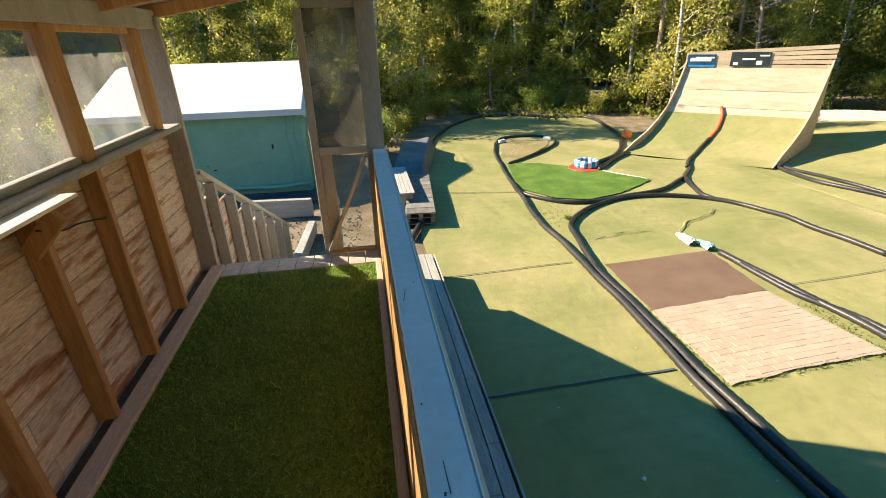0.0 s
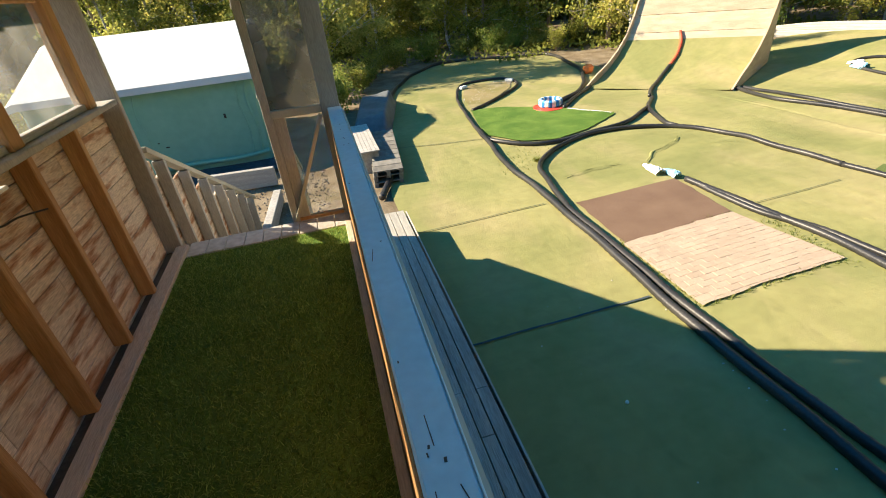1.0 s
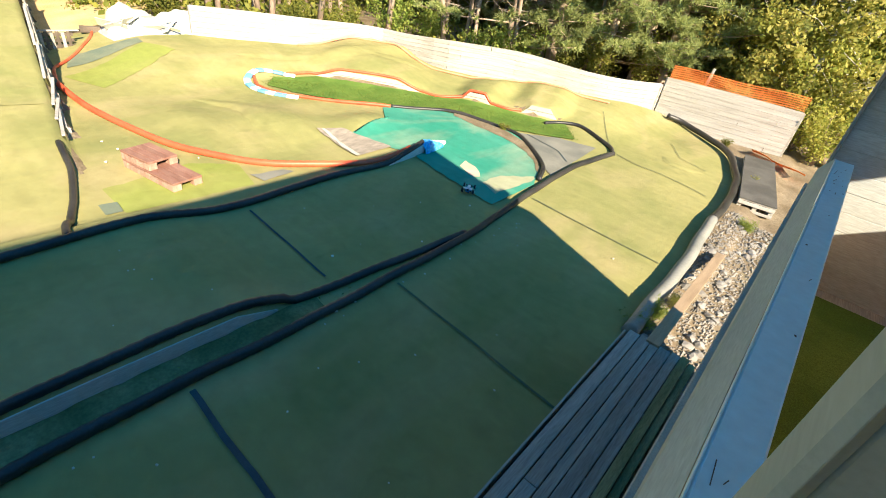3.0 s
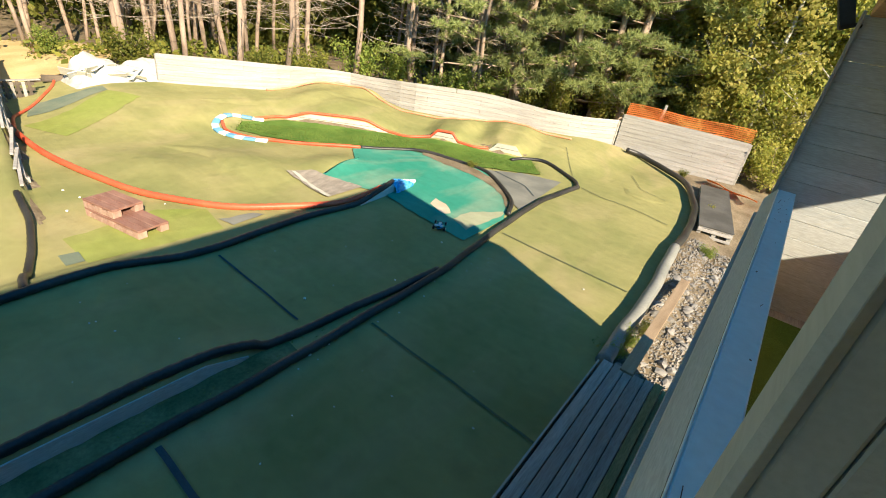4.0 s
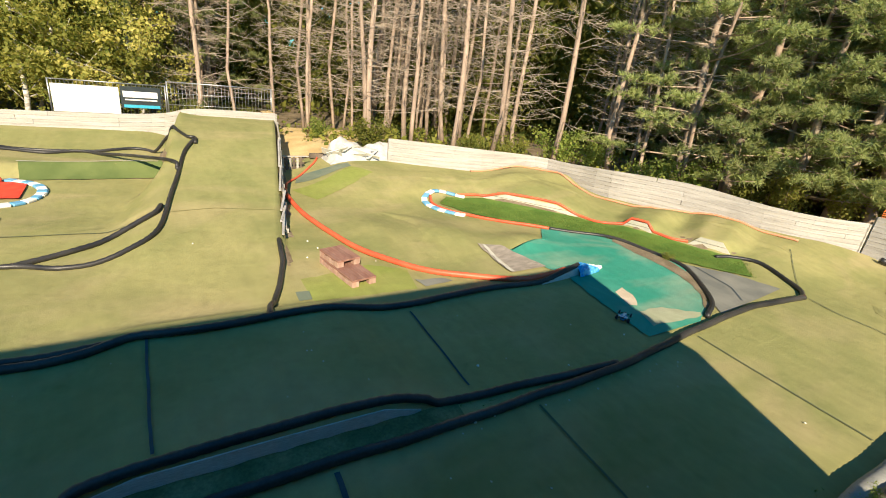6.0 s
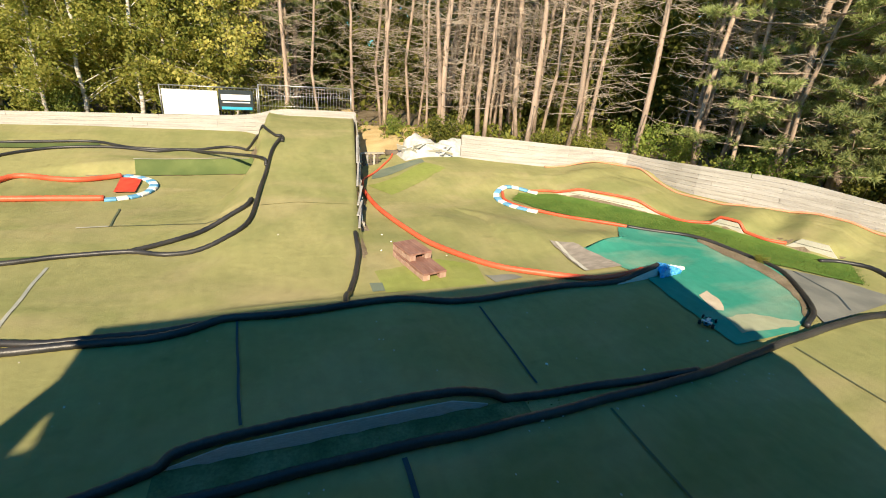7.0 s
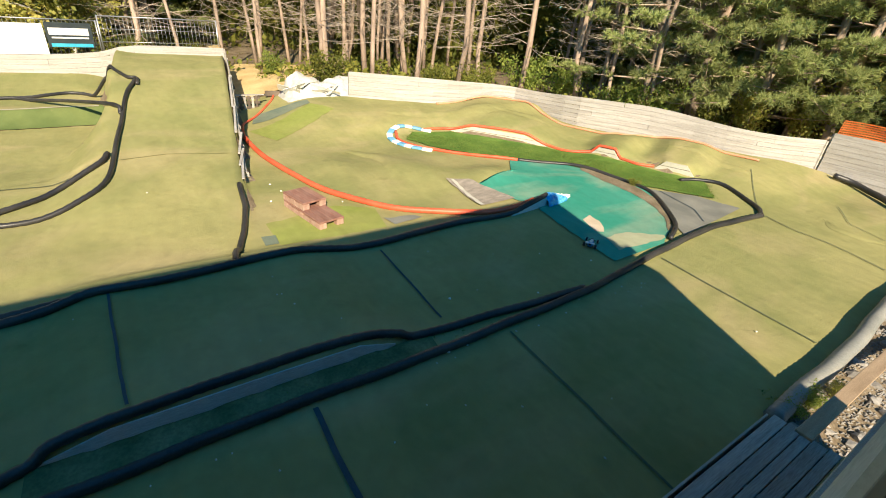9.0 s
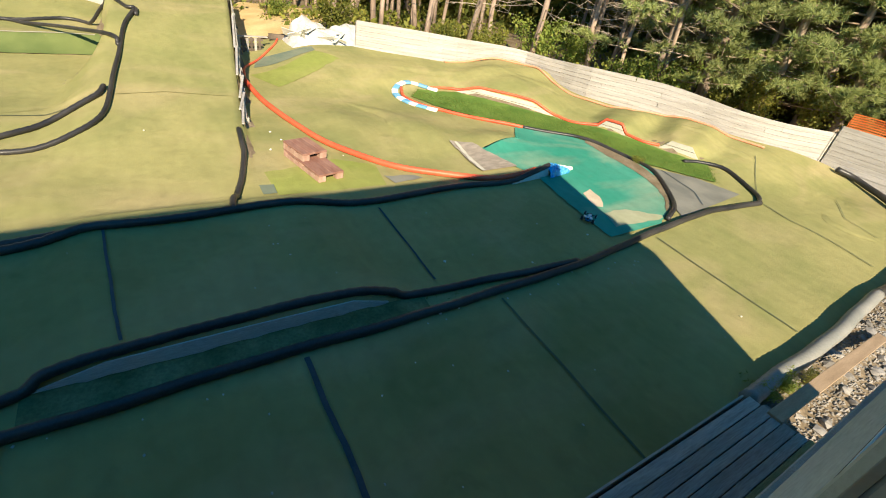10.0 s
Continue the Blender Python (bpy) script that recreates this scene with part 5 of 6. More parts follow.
# kerbs of painted blocks
def kerb(pts, first, label):
    line = spline([(x, y, 0) for x, y in pts], 0.24)
    root = new("painted_kerb", None)
    for i, (p, q) in enumerate(zip(line, line[1:])):
        part("block", barred((p.x, p.y, z_at(p.x, p.y) + 0.028 + random.uniform(-0.006, 0.006)), (q.x, q.y, z_at(q.x, q.y) + 0.028), 0.19 + random.uniform(-0.025, 0.025), 0.07, 0.02), (WHITE, KERB_BLUE)[(i + first) % 2], root)
    return tagged(root, label, "kerb")


kerb([(11.5, -7.15), (11.85, -6.7), (11.98, -6.3), (11.7, -5.88), (11.22, -5.78), (10.58, -5.98), (10.15, -6.35)], 0, "kerb of blue and white painted blocks round the island's tip")
kerb([(14.6, 3.9), (14.2, 3.35), (13.6, 3.05), (12.9, 3.1), (12.5, 3.4), (12.35, 3.85)], 1, "kerb of blue and white painted blocks round the island's tip")
patch("red_board", [(14.4, 3.95), (14.35, 3.42)], [(13.0, 3.8), (12.98, 3.38)], RED_PAINT, 0.04, label="red painted board inside the kerb", category="board")


def jump_board(a, b, h, label):
    """A low pale board face with sloped ends, of two planks, under the edge of a lane jump."""
    a, b = Vector((*a, 0)), Vector((*b, 0))
    d = b - a
    n = Vector((-d.y, d.x, 0)).normalized()
    root = new("jump_board", None)
    for v0, v1 in ((0.0, 0.48), (0.54, 1.0)):
        bm, v = bmesh.new(), []
        for off in (n * -0.02, n * 0.012):
            for t, k in ((0.24 * v0, v0), (1 - 0.24 * v0, v0), (1 - 0.24 * v1, v1), (0.24 * v1, v1)):
                p, foot = a + d * t + off, a + d * t - n * 0.06
                v.append(bm.verts.new((p.x, p.y, z_at(foot.x, foot.y) + 0.012 + k * h)))
        for f in ((0, 1, 2, 3), (7, 6, 5, 4), (3, 2, 6, 7), (0, 3, 7, 4), (1, 5, 6, 2), (0, 4, 5, 1)):
            bm.faces.new([v[i] for i in f])
        part("plank", bm, SEAM_PALE, root)
    return tagged(root, label, "board", "pale boards beside the grass strip")


for (p, q, h, _), lab in zip(JUMPS, ("long low pale board along the grass strip", "pale board with sloped ends beside the grass strip", "pale board with sloped ends beside the grass strip")):
    jump_board(p, q, h + 0.01, lab)

def crumpled(y0, y1, x0, x1, h, material, label, seed):
    """A crumpled plastic hump that thins out towards y1."""
    g = random.Random(seed)
    nu, nv = 16, 12
    verts = []
    for i in range(nu + 1):
        u = i / nu
        wide = 1 - 0.75 * u ** 1.6
        for k in range(nv + 1):
            v = k / nv
            x = (x0 + x1) / 2 + (v - 0.5) * (x1 - x0) * wide
            y = y0 + (y1 - y0) * u
            z = h * math.sin(math.pi * v) ** 0.6 * (1 - 0.85 * u ** 1.3) * min(1, 0.55 + 4 * u) + (g.uniform(0, 0.035) if 0 < k < nv else 0)
            verts.append((x + g.uniform(-0.01, 0.01), y + g.uniform(-0.012, 0.012), z_at(x, y) + 0.03 + z))
    faces = [(i * (nv + 1) + k, i * (nv + 1) + k + 1, (i + 1) * (nv + 1) + k + 1, (i + 1) * (nv + 1) + k) for i in range(nu) for k in range(nv)]
    me = bpy.data.meshes.new("pipe_end_wrap")
    me.from_pydata(verts, [], faces)
    me.materials.append(material)
    return tagged(new("pipe_end_wrap", me), label, "wrap")


PALE_BLUE = mat("pale_blue_tape", (0.2, 0.45, 0.62), (0.36, 0.58, 0.7), 0.1, 0.5, 0.3, 30, vary=0.2)
crumpled(7.45, 7.85, 5.86, 6.04, 0.1, PALE_BLUE, "pale blue tape round the pipe's end", 13)
crumpled(7.72, 8.25, 5.68, 5.9, 0.1, WHITE, "white plastic wrap at the pipe's end", 14)
crumpled(11.25, 11.7, 15.05, 15.3, 0.14, PALE_BLUE, "pale blue wrap on the far hairpin's pipe", 15)
crumpled(11.55, 12.0, 15.3, 15.55, 0.14, WHITE, "white wrap on the far hairpin's pipe", 16)
BAG_BLUE = mat("bright_blue_plastic", (0.02, 0.22, 0.62), (0.16, 0.48, 0.8), 0.07, 0.35, 0.3, 30, vary=0.3, spec=0.5)
crumpled(-6.62, -7.3, 6.08, 6.42, 0.24, BAG_BLUE, "crumpled bright blue plastic bag over the pipe's end", 11)
crumpled(-6.98, -7.5, 6.22, 6.46, 0.11, WHITE, "white torn side of the blue plastic bag", 12)
b = bmesh.new()
v = [b.verts.new(p) for x in (-0.012, 0.012) for p in ((6.09 + x, -5.62, -0.02), (6.2 + x, -6.68, -0.02), (6.2 + x, -6.68, 0.2), (6.09 + x, -5.62, 0.02))]
for f in ((0, 1, 2, 3), (7, 6, 5, 4), (0, 4, 5, 1), (1, 5, 6, 2), (2, 6, 7, 3), (3, 7, 4, 0)):
    b.faces.new([v[q] for q in f])
tagged(part("plywood_wedge", b, JUMP_GREY), "pale grey wedge board under the pipe's end", "board")

tyre = new("painted_tyre", None)
tagged(tyre, "small tyre painted in blue and white stripes on a red disc", "tyre")
TX, TY = 6.45, 13.6
for k in range(20):
    a0, a1 = 2 * math.pi * k / 20, 2 * math.pi * (k + 1) / 20
    b = bmesh.new()
    ring = [[b.verts.new((TX + q * math.cos(a0 + (a1 - a0) * t), TY + q * math.sin(a0 + (a1 - a0) * t), z)) for q, z in ((0.24, 0.05), (0.33, 0.04), (0.355, 0.08), (0.355, 0.2), (0.33, 0.235), (0.26, 0.24), (0.24, 0.22))] for t in (0, 0.5, 1)]
    for one, two in zip(ring, ring[1:]):
        for q in range(7):
            b.faces.new((one[q], two[q], two[(q + 1) % 7], one[(q + 1) % 7]))
    part("stripe", b, (WHITE, BLUE)[k % 2], tyre)
disc = bmesh.new()
bmesh.ops.create_cone(disc, cap_ends=True, segments=28, radius1=0.48, radius2=0.46, depth=0.03, matrix=Matrix.Translation((TX - 0.1, TY - 0.1, 0.025)))
tagged(part("red_disc", disc, RED_PAINT), "flat red disc under the striped tyre", "disc")

# fence on the far wall
def fence_panel(y0, y1, z0, z1, x):
    root = new("wire_fence_panel", None)
    for y in (y0, y1):
        part("post", tube_mesh("post", [Vector((x, y, z0 - 0.05)), Vector((x, y, z1 + 0.02))], 0.024, 8), STEEL, root)
    for z in (z0 + 0.05, z0 + (z1 - z0) * 0.35, z0 + (z1 - z0) * 0.68, z1):
        part("rail", tube_mesh("rail", [Vector((x, y0, z)), Vector((x, y1, z))], 0.02 if z == z1 else 0.009, 6), STEEL, root)
    n = 30
    wire = tube_mesh("wire", [Vector((0, 0, z0)), Vector((0, 0, z1))], 0.0055, 4)
    wire.materials.append(STEEL)
    for k in range(1, n):
        w = part("wire", wire, STEEL, root)
        w.location = (x, y0 + (y1 - y0) * k / n, 0)
    return tagged(root, "galvanised wire mesh fence panel above the far wall", "fence panel", "fence panels")


fence_panel(0.36, -2.98, 1.08, 2.2, 19.0)
fence_panel(3.5, 0.42, 1.05, 2.05, 19.0)
banner("white_banner", (18.93, 3.44), (18.93, 1.72), 1.1, 1.93, WHITE, "plain white sheet tied to the wire fence", [])
banner("black_banner", (18.93, 1.68), (18.93, 0.56), 1.3, 1.98, SCREEN_DARK, "black sponsor banner with white print on the fence", [(0.06, 0.92, 0.5, 0.78, WHITE), (0.06, 0.96, 0.02, 0.16, CYAN), (0.1, 0.9, 0.36, 0.42, WHITE)])

# white heap and dry grass beside the long ramp
heap2 = sheet("white_tarpaulin", [np.c_[np.full(40, 15.0 + 0.045 * k), np.linspace(-6.35, -4.05, 40)] for k in range(30)], mat("dirty_white_tarpaulin", (0.4, 0.4, 0.385), (0.56, 0.56, 0.54), 0.3, 0.6, 0.3, 12, vary=0.12), 0.0)
crease = random.Random(21)
folds = [(crease.uniform(0, 6.28), crease.uniform(4, 10), crease.uniform(0, 6.28), crease.uniform(0.02, 0.05)) for _ in range(9)]
for vtx in heap2.data.vertices:
    u, w = (vtx.co.x - 15.0) / 1.3, (vtx.co.y + 6.35) / 2.3
    ridge = sum(h * abs(math.sin((math.cos(d) * vtx.co.x + math.sin(d) * vtx.co.y) * f + o)) for d, f, o, h in folds)
    tent = max(0.62 - 1.1 * abs(w - 0.74), 0.5 - 0.9 * abs(w - 0.05), 0.28) * max(0.0, min(1.0, 1.5 * u, 3 * (1 - u))) * min(1.0, 9 * (1 - w))
    vtx.co.z = z_at(vtx.co.x, vtx.co.y) - 0.02 + tent + (ridge - 0.1) * min(1.0, 4 * u, 6 * (1 - u), 6 * (1 - w))
heap2.data.polygons.foreach_set("use_smooth", [False] * len(heap2.data.polygons))
tagged(heap2, "crumpled white tarpaulin heaped over planks at the wall's end", "tarpaulin")
toss = random.Random(5)
for k in range(13):
    y = -4.25 - 1.75 * k / 12
    z = 0.62 + 0.28 * max(0.0, 1 - 2.2 * abs(y + 4.75)) + toss.uniform(-0.12, 0.06)
    w, l = toss.uniform(0.1, 0.3), toss.uniform(0.35, 0.85)
    sheet_m = pose(15.25 + toss.uniform(-0.12, 0.2), y, z, toss.uniform(-25, 25), toss.uniform(15, 60), toss.uniform(-35, 35))
    tagged(part("loose_board", boxed((-w / 2, -l / 2, -0.01), (w / 2, l / 2, 0.01), sheet_m, 0.003), (SEAM_PALE, TARP_WHITE)[k % 2]), "pale broken board tossed on the crumpled tarpaulin", "board", "boards on the white heap")
patch("dry_grass", [(16.9, -2.95), (19.5, -2.6), (24, -1.5)], [(16.4, -5.2), (18.5, -6.2), (22.5, -8)], DRY, 0.05, label="patch of straw-coloured dry grass beyond the wall", category="dry grass")
low_fence = new("slat_fence", None)
tagged(low_fence, "low rough slat fence across the gap", "fence")
for k in range(6):
    y = -2.68 - 0.115 * k
    part("slat", boxed((15.5, y - 0.035, -0.02), (15.52, y + 0.035, 0.42 + 0.03 * (k % 2)), None, 0.003), (WOOD_DECK, DARK_WOOD)[k % 2], low_fence)
for z in (0.06, 0.2, 0.34):
    part("rail", boxed((15.522, -3.36, z), (15.545, -2.6, z + 0.075), None, 0.003), DARK_WOOD, low_fence)
part("top_board", boxed((15.5, -3.5, 0.45), (15.6, -2.58, 0.475), None, 0.003), WOOD_PALE, low_fence)
tagged(part("sleeper", barred((16.25, -3.7, z_at(16.2, -4) + 0.07), (15.95, -4.9, z_at(16.2, -4) + 0.07), 0.12, 0.16, 0.01), DARK_WOOD), "dark weathered timber sleeper beside the slat fence", "sleeper")

# orange safety mesh on the end wall
def orange_mesh(p, q, z0, z1, nx, nz, label, lean=0.0):
    root = new("safety_mesh", None)
    p, q = Vector((*p, 0)), Vector((*q, 0))
    b = bmesh.new()
    at = lambda u, v: p + (q - p) * u + Vector((0.02 * math.sin(17 * u), 0.03 * math.sin(11 * u + 5 * v) + lean * v, z0 + (z1 - z0) * v + 0.025 * math.sin(9 * u)))  # noqa: E731
    for i in range(nx + 1):
        for k in range(6):
            bar(b, at(i / nx, k / 6), at(i / nx, (k + 1) / 6), 0.004, 0.016)
    for k in range(nz + 1):
        for i in range(nx):
            bar(b, at(i / nx, k / nz), at((i + 1) / nx, k / nz), 0.004, 0.022)
    ob = part("safety_mesh", b, ORANGE)
    bpy.data.objects.remove(root)
    return tagged(ob, label, "safety mesh")


orange_mesh((4.6, -15.82), (1.0, -16.26), 1.22, 1.62, 60, 7, "orange plastic safety mesh along the wall's top")
orange_mesh((1.6, -15.75), (0.2, -14.9), 0.0, 0.16, 46, 16, "orange plastic safety mesh sagging on the ground", 0.6)
tagged(part("orange_sheet", boxed((9.6, 17.0, 0.0), (9.95, 17.35, 0.32), None, 0.09), ORANGE), "orange plastic sheet bundle beside the ramp", "plastic bundle")

# paving bricks
paving = new("brick_paving", None)
tagged(paving, "worn patch of pink paving bricks set into the track", "paving", kind="structure")
brick = mesh_of("brick", boxed((-0.1, -0.05, 0), (0.1, 0.05, 0.03), None, 0.003))
brick.materials.append(PAVER)
PA, PB, PC, PD = Vector((3.74, 4.3, 0)), Vector((5.98, 4.42, 0)), Vector((3.76, 5.8, 0)), Vector((5.77, 5.98, 0))
patch("sand_bed", [(3.72, 4.25), (6.0, 4.38)], [(3.74, 5.83), (5.79, 6.01)], mat("pale_sand", (0.4, 0.315, 0.24), (0.46, 0.37, 0.285), 0.3, 0.95, 0.4, 60), 0.0232, label="pale sand between the paving bricks", category="sand")
half_brick = mesh_of("brick", boxed((-0.05, -0.05, 0), (0.05, 0.05, 0.03), None, 0.003))
half_brick.materials.append(PAVER)
nu, nv = 10, 15
for j in range(nv):
    for i in range(nu + j % 2):
        half = j % 2 and i in (0, nu)
        u, w = ((i + 0.5) / nu if not j % 2 else (0.25 / nu if i == 0 else (1 - 0.25 / nu if i == nu else i / nu))), (j + 0.5) / nv
        p = (PA * (1 - u) + PB * u) * (1 - w) + (PC * (1 - u) + PD * u) * w
        o = part("brick", half_brick if half else brick, None, paving)
        o.matrix_basis = pose(p.x, p.y, z_at(p.x, p.y) - 0.004 + random.uniform(-0.002, 0.002), random.uniform(-0.4, 0.4), random.uniform(-0.4, 0.4), 3 + random.uniform(-1.2, 1.2)) @ Matrix.Diagonal((1.03, 0.98, 1, 1))

# gravel and stones beside the stand
def stone_mesh(seed, r):
    b = bmesh.new()
    bmesh.ops.create_icosphere(b, subdivisions=1, radius=r)
    g = random.Random(seed)
    for vtx in b.verts:
        vtx.co = Vector((vtx.co.x * g.uniform(0.7, 1.25), vtx.co.y * g.uniform(0.7, 1.25), vtx.co.z * g.uniform(0.5, 0.8)))
    return mesh_of("stone", b)


stones = [stone_mesh(s, 1.0) for s in range(5)]
for s in stones:
    s.materials.append(STONE)
pick = random.Random(4)
for k in range(80):
    x, y = pick.uniform(0.12, 0.92), -4.75 - 5.4 * pick.random() ** 1.2
    r = pick.uniform(0.03, 0.085)
    o = new("stone", pick.choice(stones))
    o.matrix_basis = pose(x, y, z_at(x, y) - 0.02, pick.uniform(-20, 20), pick.uniform(-20, 20), pick.uniform(0, 360)) @ Matrix.Diagonal((r, r, r, 1))
    tagged(o, "rough grey stone on the gravel bank", "stone", "stones on the gravel")
verts, faces = [], []
for k in range(4200):
    x, y = pick.uniform(0.05, 1.0), pick.uniform(-10.4, -4.5)
    if pick.random() < 0.3:
        x, y = pick.uniform(-3.2, -0.3), pick.uniform(8.6, 12.5)
    r = pick.uniform(0.008, 0.028)
    z = z_at(x, y) - 0.03
    i = len(verts)
    verts += [(x - r, y - r * 0.6, z), (x + r, y - r * pick.random(), z), (x + r * 0.3, y + r, z), (x + r * pick.uniform(-0.4, 0.4), y, z + r * pick.uniform(0.8, 1.5))]
    faces += [(i, i + 1, i + 3), (i + 1, i + 2, i + 3), (i + 2, i, i + 3)]
me = bpy.data.meshes.new("gravel")
me.from_pydata(verts, [], faces)
me.materials.append(STONE)
tagged(new("gravel", me), "loose grey gravel beside the stand", "gravel", kind="stuff")

# tufts of weeds along pipes and edges
verts, faces = [], []
for (x0, y0), (x1, y1), n, spread_w in (((6.0, 4.2), (6.05, 5.7), 170, 0.07), ((3.74, 4.24), (5.98, 4.36), 200, 0.025), ((3.72, 4.3), (3.74, 5.9), 200, 0.04), ((5.0, 5.95), (5.8, 6.0), 40, 0.03), ((3.65, 9.3), (4.3, 10.6), 160, 0.25), ((0.86, -4.3), (0.87, 7.4), 120, 0.03), ((1.0, -5.0), (0.75, -5.6), 120, 0.12),
                                       ((4.5, 15.0), (6.2, 18.0), 260, 0.35), ((5.1, -9.15), (7.4, -9.4), 320, 0.09), ((4.25, -8.1), (5.2, -9.15), 260, 0.08), ((3.6, -0.5), (3.65, -3.0), 60, 0.1)):
    for k in range(n):
        t = pick.random()
        x, y = x0 + (x1 - x0) * t + pick.gauss(0, spread_w), y0 + (y1 - y0) * t + pick.gauss(0, spread_w)
        z, h, a = z_at(x, y), pick.uniform(0.015, 0.055), pick.uniform(0, 6.28)
        i = len(verts)
        verts += [(x - 0.008 * math.cos(a), y - 0.008 * math.sin(a), z), (x + 0.008 * math.cos(a), y + 0.008 * math.sin(a), z), (x + pick.gauss(0, 0.03), y + pick.gauss(0, 0.03), z + h)]
        faces.append((i, i + 1, i + 2))
me = bpy.data.meshes.new("weeds")
me.from_pydata(verts, [], faces)
me.materials.append(leafy("weed_leaves", (0.14, 0.2, 0.04), (0.33, 0.34, 0.09)))
tagged(new("weeds", me), "small green and yellow weeds along the pipes", "weeds", kind="stuff")

# worn and mossy places, scraps
tagged(patch("mossy_strip", [(3.47, 1.5), (3.5, -2.3)], [(3.792, 1.5), (3.79, -2.3)], mat("wet_moss", (0.1, 0.13, 0.055), (0.2, 0.21, 0.1), 0.35, 0.9, 0.6, 30, vary=0.25, third=(0.2, 0.17, 0.08)), 0.02, label="dark mossy strip between the two pipes", category="moss"), kind="structure")
patch("bare_patch", [(5.36, -6.86), (5.06, -6.72), (4.9, -6.67), (4.8, -6.8)], [(5.46, -7.17), (5.2, -7.12), (4.98, -7.0), (4.84, -6.86)], mat("bare_concrete", (0.5, 0.42, 0.31), (0.6, 0.52, 0.4), 0.3, 0.9, 0.4, 50), 0.028, label="bare pale spot worn through the turquoise carpet", category="worn spot")
for x, y, rz in ((5.04, 17.75, 30), (6.88, 17.85, -40)):
    o = part("pipe_wrap", barred((-0.16, 0, 0.05), (0.16, 0, 0.05), 0.16, 0.12, 0.03), WHITE)
    o.matrix_basis = pose(x, y, z_at(x, y) + 0.02, 0, 0, rz)
    tagged(o, "pale blue and white wrap on the hairpin pipe", "wrap")
verts, faces = [], []
for k in range(420):
    t = pick.random()
    x, y = 4.6 + 2.0 * t + pick.gauss(0, 0.22), 15.6 + 2.3 * t + pick.gauss(0, 0.3)
    if k > 330:
        x, y = pick.uniform(0.95, 6.2), pick.uniform(-6, 6)
    if k > 390:
        x, y = 3.3 + pick.gauss(0, 0.08), pick.uniform(-6, 5)
    r, z, a = pick.uniform(0.012, 0.05) * (0.4 if k > 330 else 1), z_at(x, y) + 0.004, pick.uniform(0, 6.28)
    i = len(verts)
    verts += [(x + r * math.cos(a + q), y + r * math.sin(a + q) * 0.7, z) for q in (0, 1.6, 3.1, 4.6)] + [(x, y, z + r * 0.6)]
    faces += [(i + q, i + (q + 1) % 4, i + 4) for q in range(4)]
me = bpy.data.meshes.new("stone_chips")
me.from_pydata(verts, [], faces)
me.materials.append(mat("pale_chips", (0.45, 0.43, 0.4), (0.65, 0.62, 0.58), 0.2, 0.9, 0.3, 40))
tagged(new("stone_chips", me), "pale stone chips and scraps scattered on the carpet", "stone chips", kind="stuff")

for x, y in ((3.63, -5.49), (3.67, -5.89), (4.15, -5.69), (4.3, -2.96), (3.4, -2.61), (3.4, -2.34), (3.84, -4.19), (1.77, -6.29), (9.2, -1.9), (8.4, -1.7), (8.8, -2.0), (7.9, -2.9), (9.1, 0.2), (2.1, 3.3), (2.6, -1.2)):
    o = part("paper_scrap", stone_mesh(int(x * 97), pick.uniform(0.012, 0.024)), None)
    o.data.materials.append(WHITE)
    o.location = (x, y, z_at(x, y) + 0.02)
    tagged(o, "small crumpled white scrap on the carpet", "scrap", "white scraps")

# blades on the strips of artificial grass
verts, faces = [], []
def blades(one, two, count):
    a, b = along(one, 60), along(two, 60)
    for k in range(count):
        i, t = pick.randrange(60), pick.random()
        x, y = a[i] + (b[i] - a[i]) * t + (pick.gauss(0, 0.06), pick.gauss(0, 0.06))
        z, h, w, c = z_at(x, y) + 0.02, pick.uniform(0.015, 0.04), 0.008, pick.uniform(0, 6.28)
        j = len(verts)
        verts.extend([(x - w * math.cos(c), y - w * math.sin(c), z), (x + w * math.cos(c), y + w * math.sin(c), z), (x + pick.gauss(0, 0.025), y + pick.gauss(0, 0.025), z + h)])
        faces.append((j, j + 1, j + 2))


blades([(11.55, -6.62), (10.03, -8.6), (9.08, -9.7), (7.79, -10.22), (6.84, -10.9), (5.5, -11.5)], [(11.3, -6.25), (9.53, -7.4), (8.30, -9.0), (7.26, -9.7), (6.14, -9.88), (4.95, -10.9)], 15000)
blades([(4.3, 14.5), (5.3, 14.2), (6.4, 13.4), (7.4, 11.85)], [(3.98, 12.9), (3.9, 11.94), (4.4, 11.05), (5.2, 10.75), (6.18, 11.05), (7.4, 11.8)], 500)
me = bpy.data.meshes.new("grass_blades")
me.from_pydata(verts, [], faces)
me.materials.append(leafy("short_grass_plastic", (0.15, 0.23, 0.04), (0.28, 0.35, 0.085)))
tagged(new("grass_blades", me), "short green blades of the artificial grass strips", "grass", kind="stuff")

# the model car
car = new("model_buggy", None)
CM = pose(4.54, -6.12, z_at(4.54, -6.12) + 0.026, 0, 0, -60) @ Matrix.Scale(0.9, 4)
